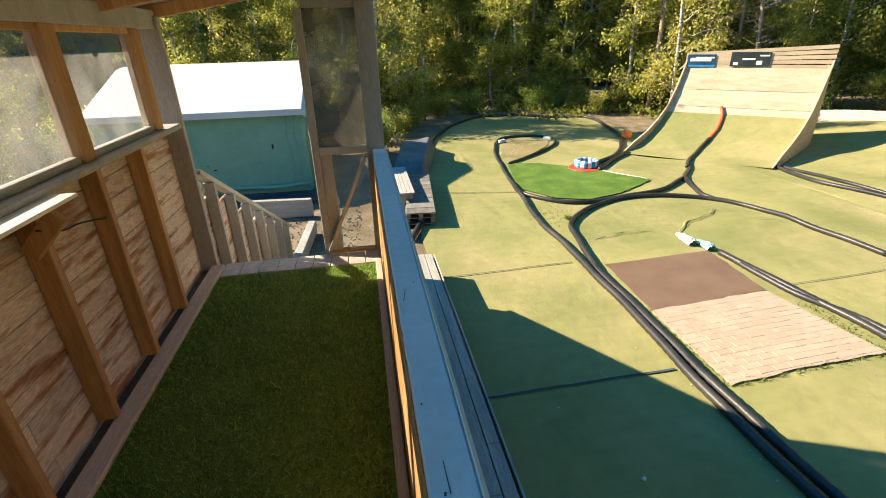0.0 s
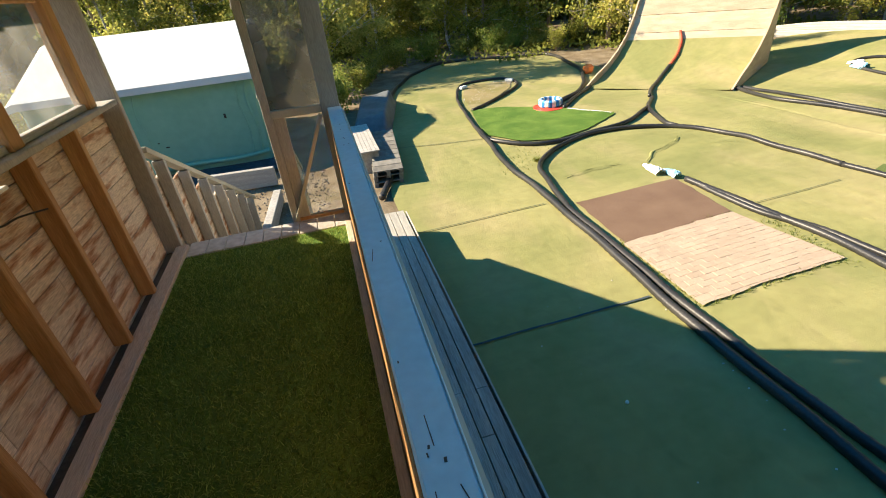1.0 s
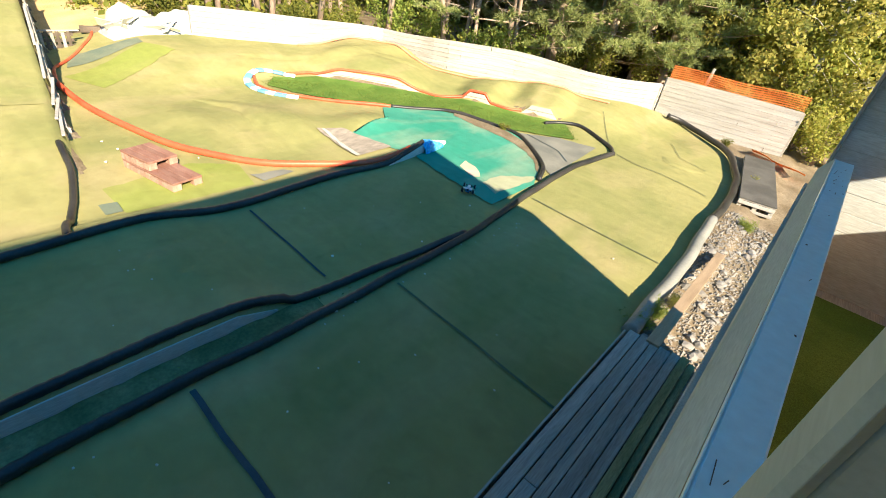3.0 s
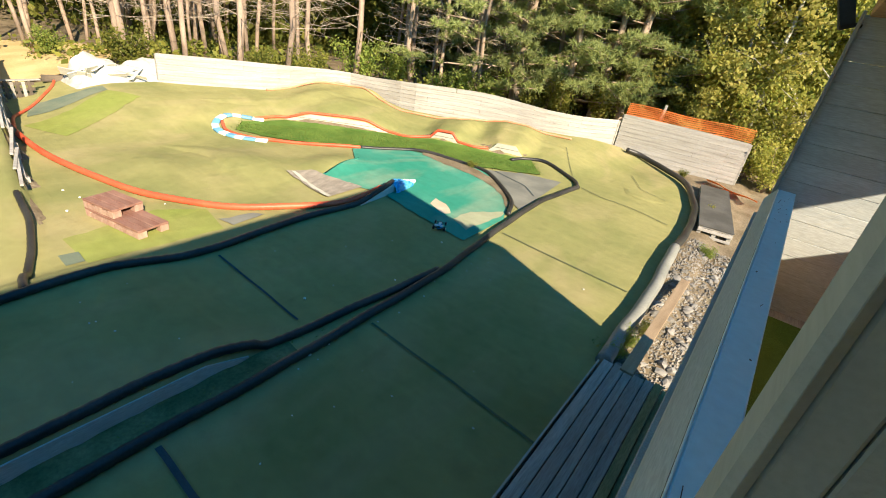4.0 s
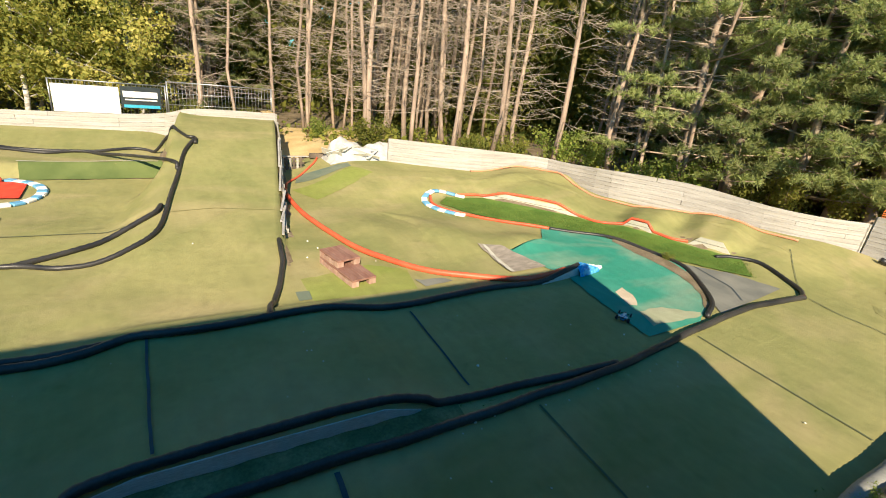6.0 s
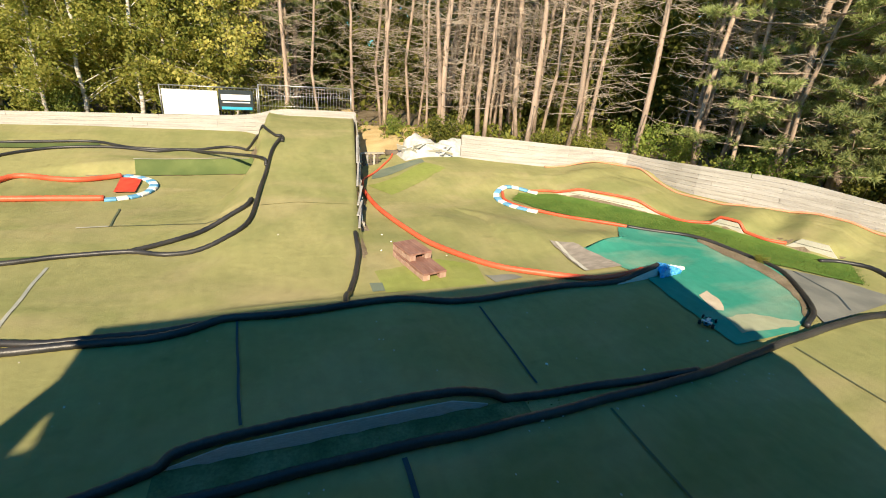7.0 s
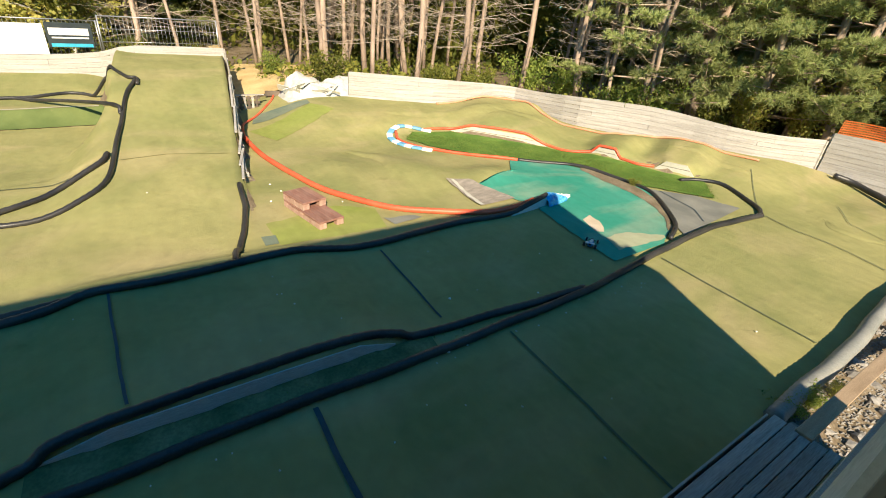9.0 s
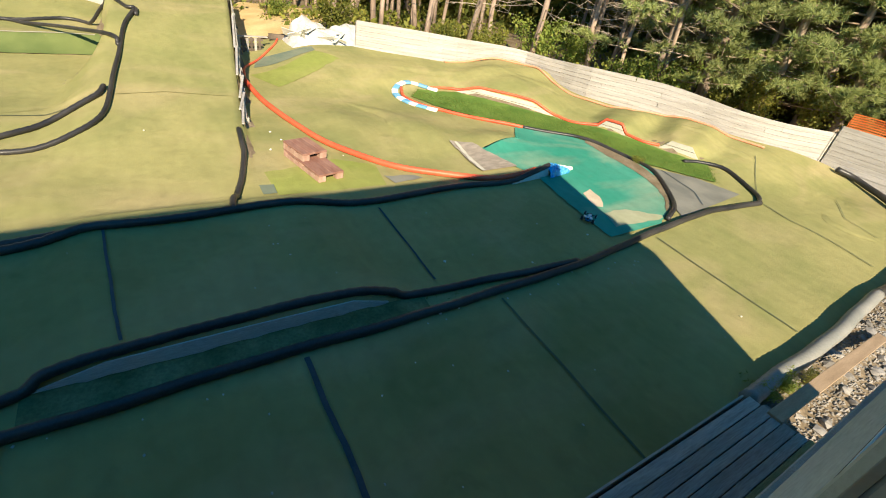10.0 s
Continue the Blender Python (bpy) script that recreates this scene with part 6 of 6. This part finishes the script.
for x, thick in ((-0.13, 0.05), (0.14, 0.036)):
    for y in (-0.108, 0.108):
        w = bmesh.new()
        bmesh.ops.create_cone(w, cap_ends=True, segments=18, radius1=0.042, radius2=0.042, depth=thick, matrix=CM @ pose(x, y, 0.042, 90))
        bmesh.ops.bevel(w, geom=[e for e in w.edges if len(e.link_faces) == 2 and any(len(f.verts) > 4 for f in e.link_faces)], offset=0.008, segments=2, affect="EDGES")
        wheel = part("wheel", w, DARK, car)
        hb = bmesh.new()
        bmesh.ops.create_cone(hb, cap_ends=True, segments=12, radius1=0.022, radius2=0.022, depth=thick + 0.006, matrix=CM @ pose(x, y, 0.042, 90))
        part("rim", hb, WHITE, wheel)
    part("axle", barred(CM @ Vector((x, -0.1, 0.045)), CM @ Vector((x, 0.1, 0.045)), 0.014, 0.01, 0.002), DARK, car)
part("chassis", boxed((-0.17, -0.04, 0.02), (0.19, 0.04, 0.03), CM, 0.004), DARK, car)


def shell(rows, material, name):
    """A closed shell through cross-sections: place along the car, half width, foot and top."""
    b = bmesh.new()
    rings = [[b.verts.new(CM @ Vector(p)) for p in ((x, -w, z0), (x, -0.8 * w, 0.6 * z1 + 0.4 * z0), (x, -0.45 * w, z1), (x, 0.45 * w, z1), (x, 0.8 * w, 0.6 * z1 + 0.4 * z0), (x, w, z0))] for x, w, z0, z1 in rows]
    for p, q in zip(rings, rings[1:]):
        for k in range(6):
            b.faces.new((p[k], q[k], q[(k + 1) % 6], p[(k + 1) % 6]))
    b.faces.new(rings[0][::-1])
    b.faces.new(rings[-1])
    return part(name, b, material, car)


shell(((-0.15, 0.035, 0.03, 0.08), (-0.09, 0.06, 0.03, 0.1), (0.0, 0.062, 0.03, 0.095), (0.09, 0.04, 0.03, 0.07), (0.17, 0.024, 0.03, 0.05)), BLUE, "body")
shell(((-0.1, 0.018, 0.09, 0.112), (-0.03, 0.034, 0.08, 0.118), (0.06, 0.034, 0.06, 0.094), (0.17, 0.026, 0.035, 0.06)), WHITE, "canopy")
part("windscreen", boxed((0.075, -0.02, 0.086), (0.11, 0.02, 0.094), CM, 0.003), DARK, car)
part("wing", boxed((-0.215, -0.085, 0.12), (-0.15, 0.085, 0.127), CM, 0.002), WHITE, car)
for y in (-0.086, 0.082):
    part("wing_plate", boxed((-0.22, y, 0.1), (-0.145, y + 0.004, 0.14), CM, 0.001), WHITE, car)
part("wing_mark", boxed((-0.195, -0.03, 0.1272), (-0.17, 0.03, 0.1285), CM, 0), BLUE, car)
part("wing_mount", boxed((-0.18, -0.02, 0.07), (-0.16, 0.02, 0.1195), CM, 0), DARK, car)
tagged(car, "small blue and white model racing buggy on the turquoise carpet", "model car")


# ---- woods ----
def leaf_mesh(name, centres, size, rng, long=1.5, jitter=0.35):
    """Small pointed leaves, one at each place."""
    n = len(centres)
    a = rng.normal(size=(n, 3))
    a /= np.linalg.norm(a, axis=1)[:, None]
    b = np.cross(a, rng.normal(size=(n, 3)))
    b /= np.linalg.norm(b, axis=1)[:, None]
    s = (size * (1 + jitter * rng.normal(size=n)).clip(0.5, 1.8))[:, None]
    c = np.asarray(centres)
    v = np.stack([c - a * s * long / 2, c + b * s / 2, c + a * s * long / 2, c - b * s / 2], 1).reshape(-1, 3)
    me = bpy.data.meshes.new(name)
    me.from_pydata(v.tolist(), [], np.arange(4 * n).reshape(-1, 4).tolist())
    me.update()
    return me


def needle_mesh(name, centres, ways, length, rng, count=7):
    """Tufts of thin needles that point outwards along their twigs."""
    n = len(centres)
    c = np.repeat(np.asarray(centres), count, 0)
    w = np.repeat(np.asarray(ways), count, 0) * 0.45 + rng.normal(size=(n * count, 3)) * 0.6
    w /= np.linalg.norm(w, axis=1)[:, None]
    side = np.cross(w, rng.normal(size=w.shape))
    side /= np.linalg.norm(side, axis=1)[:, None]
    ln = (length * rng.uniform(0.7, 1.3, len(c)))[:, None]
    v = np.stack([c - side * 0.013, c + side * 0.013, c + w * ln], 1).reshape(-1, 3)
    me = bpy.data.meshes.new(name)
    me.from_pydata(v.tolist(), [], np.arange(3 * n * count).reshape(-1, 3).tolist())
    me.update()
    return me


def join_tubes(name, tubes):
    verts, faces, off = [], [], 0
    for line, rad, sides in tubes:
        me = tube_mesh("t", [Vector(p) for p in line], rad, sides)
        verts += [tuple(v.co) for v in me.vertices]
        faces += [tuple(i + off for i in p.vertices) for p in me.polygons]
        off += len(me.vertices)
        bpy.data.meshes.remove(me)
    me = bpy.data.meshes.new(name)
    me.from_pydata(verts, [], faces)
    me.polygons.foreach_set("use_smooth", [True] * len(me.polygons))
    me.update()
    return me


def trunk_line(rng, h, lean, n=9):
    p = np.cumsum(np.r_[[[0, 0, -0.3]], np.c_[rng.normal(0, lean, (n, 2)), np.full(n, (h + 0.3) / n)]], 0)
    return p


def tree(kind, seed):
    rng = np.random.default_rng(seed)
    root = new(kind, None)
    if kind == "birch_tree":
        h = rng.uniform(8.5, 11)
        line = trunk_line(rng, h, 0.13)
        tubes = [(line, list(np.linspace(0.085, 0.02, len(line))), 7)]
        spots, limbs = [], []
        for k in range(44):
            z = rng.uniform(0.06, 0.97) * h
            base = np.array([np.interp(z, line[:, 2], line[:, i]) for i in range(2)] + [z])
            yaw, out = rng.uniform(0, 6.28), rng.uniform(0.7, 1.9) * (1.15 - z / h) + 0.35
            tip = base + [math.cos(yaw) * out, math.sin(yaw) * out, out * rng.uniform(0.2, 0.9)]
            mid = (base + tip) / 2 + [0, 0, 0.12]
            limbs.append(([base, mid, tip], [0.022, 0.014, 0.006], 4))
            for t in rng.uniform(0.25, 1.1, 9):
                spots.append(base + (tip - base) * t + rng.normal(0, 0.2, 3) - [0, 0, 0.1])
        spots = np.array(spots)
        leaves = np.repeat(spots, 30, 0) + rng.normal(0, 1.0, (len(spots) * 30, 3)) * [0.17, 0.17, 0.13]
        part("trunk", join_tubes("birch_trunk", tubes), BARK_BIRCH, root)
        part("branchwork", join_tubes("birch_branches", limbs), BARK_BIRCH, root)
        part("crown", leaf_mesh("birch_crown", leaves, 0.076, rng), LEAF_DARK if seed == 2 else LEAF_GOLD if seed == 4 else LEAF_BIRCH, root)
        tagged(root, "slim birch with yellowing green leaves at the wood's edge", "tree", "trees of the wood")
    elif kind == "bare_pine_tree":
        h = rng.uniform(13, 16)
        line = trunk_line(rng, h, 0.11)
        r0 = rng.uniform(0.06, 0.105)
        limbs = []
        for k in range(84):
            z = rng.uniform(1.4, 10)
            base = np.array([np.interp(z, line[:, 2], line[:, i]) for i in range(2)] + [z])
            yaw, out = rng.uniform(0, 6.28), rng.uniform(0.5, 1.7)
            tip = base + [math.cos(yaw) * out, math.sin(yaw) * out, out * rng.uniform(-0.25, 0.45)]
            mid = (base + tip) / 2 + [0, 0, rng.uniform(-0.12, 0.12)]
            limbs.append(([base, mid, tip], [0.012, 0.009, 0.004], 4))
            for q in range(5):
                s = base + (tip - base) * rng.uniform(0.35, 0.9)
                limbs.append(([s, s + rng.normal(0, 0.2, 3) + [math.cos(yaw) * 0.28, math.sin(yaw) * 0.28, 0.04]], [0.006, 0.003], 3))
        spots, ways = [], []
        for k in range(20):
            z = rng.uniform(8.5, h)
            yaw, out = rng.uniform(0, 6.28), rng.uniform(0.6, 2.0) * (1.25 - 0.6 * z / h)
            base = np.array([np.interp(z, line[:, 2], line[:, i]) for i in range(2)] + [z])
            way = np.array([math.cos(yaw), math.sin(yaw), 0.35])
            limbs.append(([base, base + way * out], [0.03, 0.01], 4))
            for t in rng.uniform(0.4, 1.1, 9):
                spots.append(base + way * out * t + rng.normal(0, 0.22, 3))
                ways.append(way + rng.normal(0, 0.4, 3))
        part("trunk", join_tubes("pine_trunk", [(line, list(np.linspace(r0, 0.04, len(line))), 9)]), BARK_PINE, root)
        part("branchwork", join_tubes("pine_branches", limbs), BARK_DEAD, root, "bare grey dead branches")
        part("crown", needle_mesh("pine_top", spots, ways, 0.3, rng, 12), NEEDLE, root)
        tagged(root, "tall pine with a reddish bare trunk and dead lower branches", "tree", "trees of the wood")
    elif kind == "green_pine_tree":
        h = rng.uniform(9, 12)
        line = trunk_line(rng, h, 0.08)
        limbs, spots, ways = [], [], []
        for k in range(46):
            z = 0.7 + (h - 1.0) * (k / 46) ** 0.9
            base = np.array([np.interp(z, line[:, 2], line[:, i]) for i in range(2)] + [z])
            yaw, out = k * 2.4 + rng.normal(0, 0.4), (2.5 * (1 - z / h) ** 0.7 + 0.4) * rng.uniform(0.75, 1.2)
            way = np.array([math.cos(yaw), math.sin(yaw), rng.uniform(-0.05, 0.3)])
            limbs.append(([base, base + way * out * 0.5 - [0, 0, 0.08], base + way * out], [0.03, 0.02, 0.006], 4))
            side = np.array([-way[1], way[0], 0.0])
            for q in range(12):
                t, turn = rng.uniform(0.3, 1.0), rng.choice((-1.0, 1.0)) * rng.uniform(0.3, 1.1)
                twig = way * 0.8 + side * turn + [0, 0, rng.uniform(-0.1, 0.45)]
                foot, reach = base + way * out * t, rng.uniform(0.25, 0.6) * (1.2 - 0.5 * t)
                limbs.append(([foot, foot + twig * reach], [0.008, 0.004], 3))
                for k2 in (0.45, 0.75, 1.0):
                    spots.append(foot + twig * reach * k2 + rng.normal(0, 0.04, 3))
                    ways.append(twig * 0.9 + [0, 0, 0.5])
        part("trunk", join_tubes("green_pine_trunk", [(line, list(np.linspace(0.14, 0.03, len(line))), 8)]), BARK_PINE, root)
        part("branchwork", join_tubes("green_pine_branches", limbs), BARK_PINE, root)
        part("crown", needle_mesh("green_pine_crown", spots, ways, 0.17, rng, 34), NEEDLE, root)
        tagged(root, "bushy blue-green pine branched down to the ground", "tree", "trees of the wood")
    else:
        h = rng.uniform(1.2, 2.4)
        limbs, spots = [], []
        for k in range(16):
            yaw, out = rng.uniform(0, 6.28), rng.uniform(0.3, 1.0)
            tip = np.array([math.cos(yaw) * out, math.sin(yaw) * out, h * rng.uniform(0.5, 1.0)])
            limbs.append(([(0, 0, -0.1), tip * [0.4, 0.4, 0.55], tip], [0.015, 0.01, 0.004], 4))
            for t in rng.uniform(0.3, 1.05, 9):
                spots.append(tip * t + rng.normal(0, 0.12, 3))
        spots = np.array(spots)
        part("stemwork", join_tubes("shrub_stems", limbs), BARK_PINE, root)
        part("foliage", leaf_mesh("shrub_leaves", np.repeat(spots, 18, 0) + rng.normal(0, 0.15, (len(spots) * 18, 3)), 0.066, rng), (LEAF_LIME, LEAF_BIRCH, LEAF_DARK)[seed % 3], root)
        tagged(root, "leafy green shrub in front of the trees", "shrub", "shrubs along the wood")
    for o in root.children:
        if o.name.split(".")[0] in ("branchwork", "crown", "foliage", "stemwork"):
            tagged(o, kind="stuff")
    return root


KINDS = {k: [tree(k, s + 10 * i) for s in range(n)] for i, (k, n) in enumerate((("birch_tree", 5), ("bare_pine_tree", 4), ("green_pine_tree", 3), ("shrub", 3)))}
used_once = set()


def plant(kind, x, y, rng, scale=1.0, which=None):
    which = KINDS[kind][rng.integers(len(KINDS[kind])) if which is None else which]
    m = pose(x, y, z_at(x, y) - 0.05, 0, 0, rng.uniform(0, 360))
    if which.name in used_once:
        which = copy_thing(which, m)
    else:
        used_once.add(which.name)
        which.matrix_basis = m
    which.scale = (scale,) * 3


# the wood's edge, and the share of birch, bare pine and green pine along it
EDGE = [(-8.5, 24), (-3.5, 28), (1, 31.5), (6.5, 28.8), (11.8, 24.6), (13, 21.5), (17, 20.2), (22, 18.5), (22.6, 10), (22, 3), (22, -2.5), (17.5, -6), (16, -9), (14.8, -13), (10.5, -15.2), (6.8, -17.3), (3.5, -18.9), (-0.5, -20.5), (-6, -25)]
SHARE = [(0.9, 0.0, 0.1), (0.9, 0.1, 0.0), (0.9, 0.1, 0.0), (0.9, 0.1, 0.0), (0.8, 0.2, 0.0), (0.7, 0.3, 0.0), (0.6, 0.4, 0.0), (0.75, 0.25, 0.0), (0.8, 0.15, 0.05), (0.3, 0.5, 0.2), (0.05, 0.95, 0.0),
         (0.0, 1.0, 0.0), (0.0, 1.0, 0.0), (0.05, 0.95, 0.0), (0.0, 0.15, 0.85), (0.15, 0.0, 0.85), (1.0, 0.0, 0.0), (1.0, 0.0, 0.0)]
wood = np.random.default_rng(7)
for seg, ((a, b), share) in enumerate(zip(zip(EDGE, EDGE[1:]), SHARE)):
    a, b = np.array(a), np.array(b)
    size = float(np.hypot(*(b - a)))
    out = np.array([-(b - a)[1], (b - a)[0]]) / size
    for row, gap in ((0.0, 2.1), (2.8, 2.6)) if seg < 6 else ((0.0, 1.35), (2.4, 1.3), (5.2, 1.4))[:2 if share[0] > 0.6 else 3]:
        for t in np.arange(gap / 2, size, gap):
            p = a + (b - a) * (t + wood.uniform(-0.5, 0.5)) / size + out * (row + wood.uniform(0, 1.6))
            plant(("birch_tree", "bare_pine_tree", "green_pine_tree")[wood.choice(3, p=share)], p[0], p[1], wood, wood.uniform(0.85, 1.2))
    for t in np.arange(0.6, size, 1.5):
        p = a + (b - a) * (t + wood.uniform(-0.6, 0.6)) / size + out * wood.uniform(-0.7, 1.2)
        if wood.uniform() < (0.2 if seg in (4, 5, 6) else 0.75):
            plant("shrub", p[0], p[1], wood, wood.uniform(0.5, 0.95))

for x, y in along([(0.2, 17.5), (0.8, 19.5), (2.5, 23.3), (4.3, 25.4), (7, 26.0), (9.5, 25.2), (11.2, 23.4)], 18):
    plant("shrub", x + wood.uniform(-0.4, 0.4), y + wood.uniform(-0.3, 0.6), wood, wood.uniform(0.45, 0.85))
for x, y in ((0.86, -5.15), (0.8, -5.5), (0.72, -5.9), (0.55, -9.9), (1.0, -12.6), (2.3, -15.4), (6.25, -9.65), (4.15, 9.6)):
    plant("shrub", x, y, wood, wood.uniform(0.1, 0.17))
for x, y, k in ((10.4, -15.6, 1.15), (8.9, -16.4, 1.2), (7.5, -17.0, 1.1), (9.6, -17.6, 1.25), (6.5, -17.9, 1.1), (5.3, -17.9, 1.15), (4.0, -19.4, 1.05), (5.9, -19.4, 1.3)):
    plant("green_pine_tree", x, y, wood, k)
for k, (x, y) in enumerate(((3.1, -18.2), (2.3, -18.3), (1.3, -18.0), (0.3, -18.6), (-0.8, -18.9), (3.9, -19.2), (1.6, -19.6), (-0.4, -20.4))):
    plant("birch_tree", x, y, wood, 0.9 + 0.05 * (k % 4), (4, 0, 4, 3)[k % 4])
for x, y in ((0.2, -16.9), (0.9, -17.2), (-0.6, -17.3)):
    plant("shrub", x, y, wood, 0.75, 1)
tagged(part("stake", barred((3.72, -16.08, -0.05), (3.56, -16.08, 1.78), 0.05, 0.07, 0.006), WOOD_PALE), "pale wooden stake leaning behind the end wall", "stake")
for x, y in ((8.4, 27.6), (10.6, 26.2)):
    plant("birch_tree", x, y, wood, 1.0)
for x, y in ((0.7, 22.9), (-0.9, 22.4)):
    plant("birch_tree", x, y, wood, 1.1)

for y in np.arange(6.5, 20.0, 1.6):
    plant("birch_tree", -12 + wood.uniform(-1, 1), y, wood, 0.58)
    plant("shrub", -10.3 + wood.uniform(-0.6, 0.6), y + 0.7, wood, 0.9)
for y in np.arange(-6, 32, 2.6):
    plant("birch_tree", -19 + wood.uniform(-1.5, 1.5), y, wood, 0.72)
    plant("shrub", -16.5 + wood.uniform(-1, 1), y + 0.8, wood, 1.0)

# deep wood behind: leaves and trunks that nobody could count
deep = []
stems = []
for seg, (a, b) in enumerate(zip(EDGE, EDGE[1:])):
    a, b = np.array(a), np.array(b)
    size = float(np.hypot(*(b - a)))
    out = np.array([-(b - a)[1], (b - a)[0]]) / size
    n = int(size * 2600)
    t, o, z = wood.uniform(-0.15, 1.15, n)[:, None], wood.uniform(16 if seg < 6 else 10, 30 if seg < 6 else 26, n)[:, None], wood.uniform(0, 1, n) ** 1.6 * (6 if seg < 4 else 9 if seg < 6 else 14)
    p = a + (b - a) * t + out * o
    deep.append(np.c_[p, z])
    for k in range(int(size * 2.2)):
        p = a + (b - a) * wood.uniform() + out * wood.uniform(9, 20)
        lean = wood.normal(0, 0.35, 2)
        stems.append(([(*p, -0.2), (*(p + lean), 7), (*(p + 2 * lean), 14)], [0.14, 0.1, 0.05], 5))
for (a, b), (_, c) in zip(zip(EDGE, EDGE[1:]), zip(EDGE[1:], EDGE[2:])):
    a, b, c = np.array(a), np.array(b), np.array(c)
    n = 16000
    way = [math.atan2((q - p)[0], -(q - p)[1]) for p, q in ((a, b), (b, c))]
    turn = (way[1] - way[0] + math.pi) % (2 * math.pi) - math.pi
    ang, o = way[0] + turn * wood.uniform(-0.1, 1.1, n), wood.uniform(9, 27, n)
    if turn < -0.2:
        deep.append(np.c_[b[0] + np.cos(ang) * o, b[1] + np.sin(ang) * o, wood.uniform(0, 1, n) ** 1.3 * 16])
ang, o = wood.uniform(0, 2 * math.pi, 70000), wood.uniform(36, 52, 70000)
tall = np.where((ang > 1.5) & (ang < 4.2), 8, 22)
ring = new("distant_wood", leaf_mesh("distant_wood", np.c_[6 + np.cos(ang) * o, 3 + np.sin(ang) * o, wood.uniform(0, 1, 70000) ** 1.1 * tall], 1.0, wood, 1.4))
ring.data.materials.append(LEAF_DARK)
tagged(ring, "distant mass of dark green foliage", "foliage", kind="stuff")
low_leaves = []
for seg, (a, b) in enumerate(zip(EDGE, EDGE[1:])):
    a, b = np.array(a), np.array(b)
    size = float(np.hypot(*(b - a)))
    out = np.array([-(b - a)[1], (b - a)[0]]) / size
    for k in range(int(size * (16 if seg < 5 else 9))):
        p = a + (b - a) * wood.uniform(-0.05, 1.05) + out * wood.uniform(-4.2 if seg in (2, 3) else -0.5, 9)
        tuft = wood.normal(0, 1, (22, 3)) * [0.3, 0.3, 0.14] + [p[0], p[1], z_at(p[0], p[1]) + 0.2]
        low_leaves.append(tuft)
under = new("undergrowth", leaf_mesh("undergrowth", np.concatenate(low_leaves), 0.11, wood, 1.6))
under.data.materials.append(LEAF_DARK)
tagged(under, "low green undergrowth on the forest floor", "undergrowth", kind="stuff")
far = new("far_wood", leaf_mesh("far_wood", np.concatenate(deep), 0.24, wood, 1.4))
far.data.materials.append(LEAF_DARK)
tagged(far, "dense dark foliage deep in the wood", "foliage", kind="stuff")
far_stems = new("far_trunks", join_tubes("far_trunks", stems))
far_stems.data.materials.append(BARK_PINE)
tagged(far_stems, "distant shaded tree trunks", "trunks", kind="stuff")
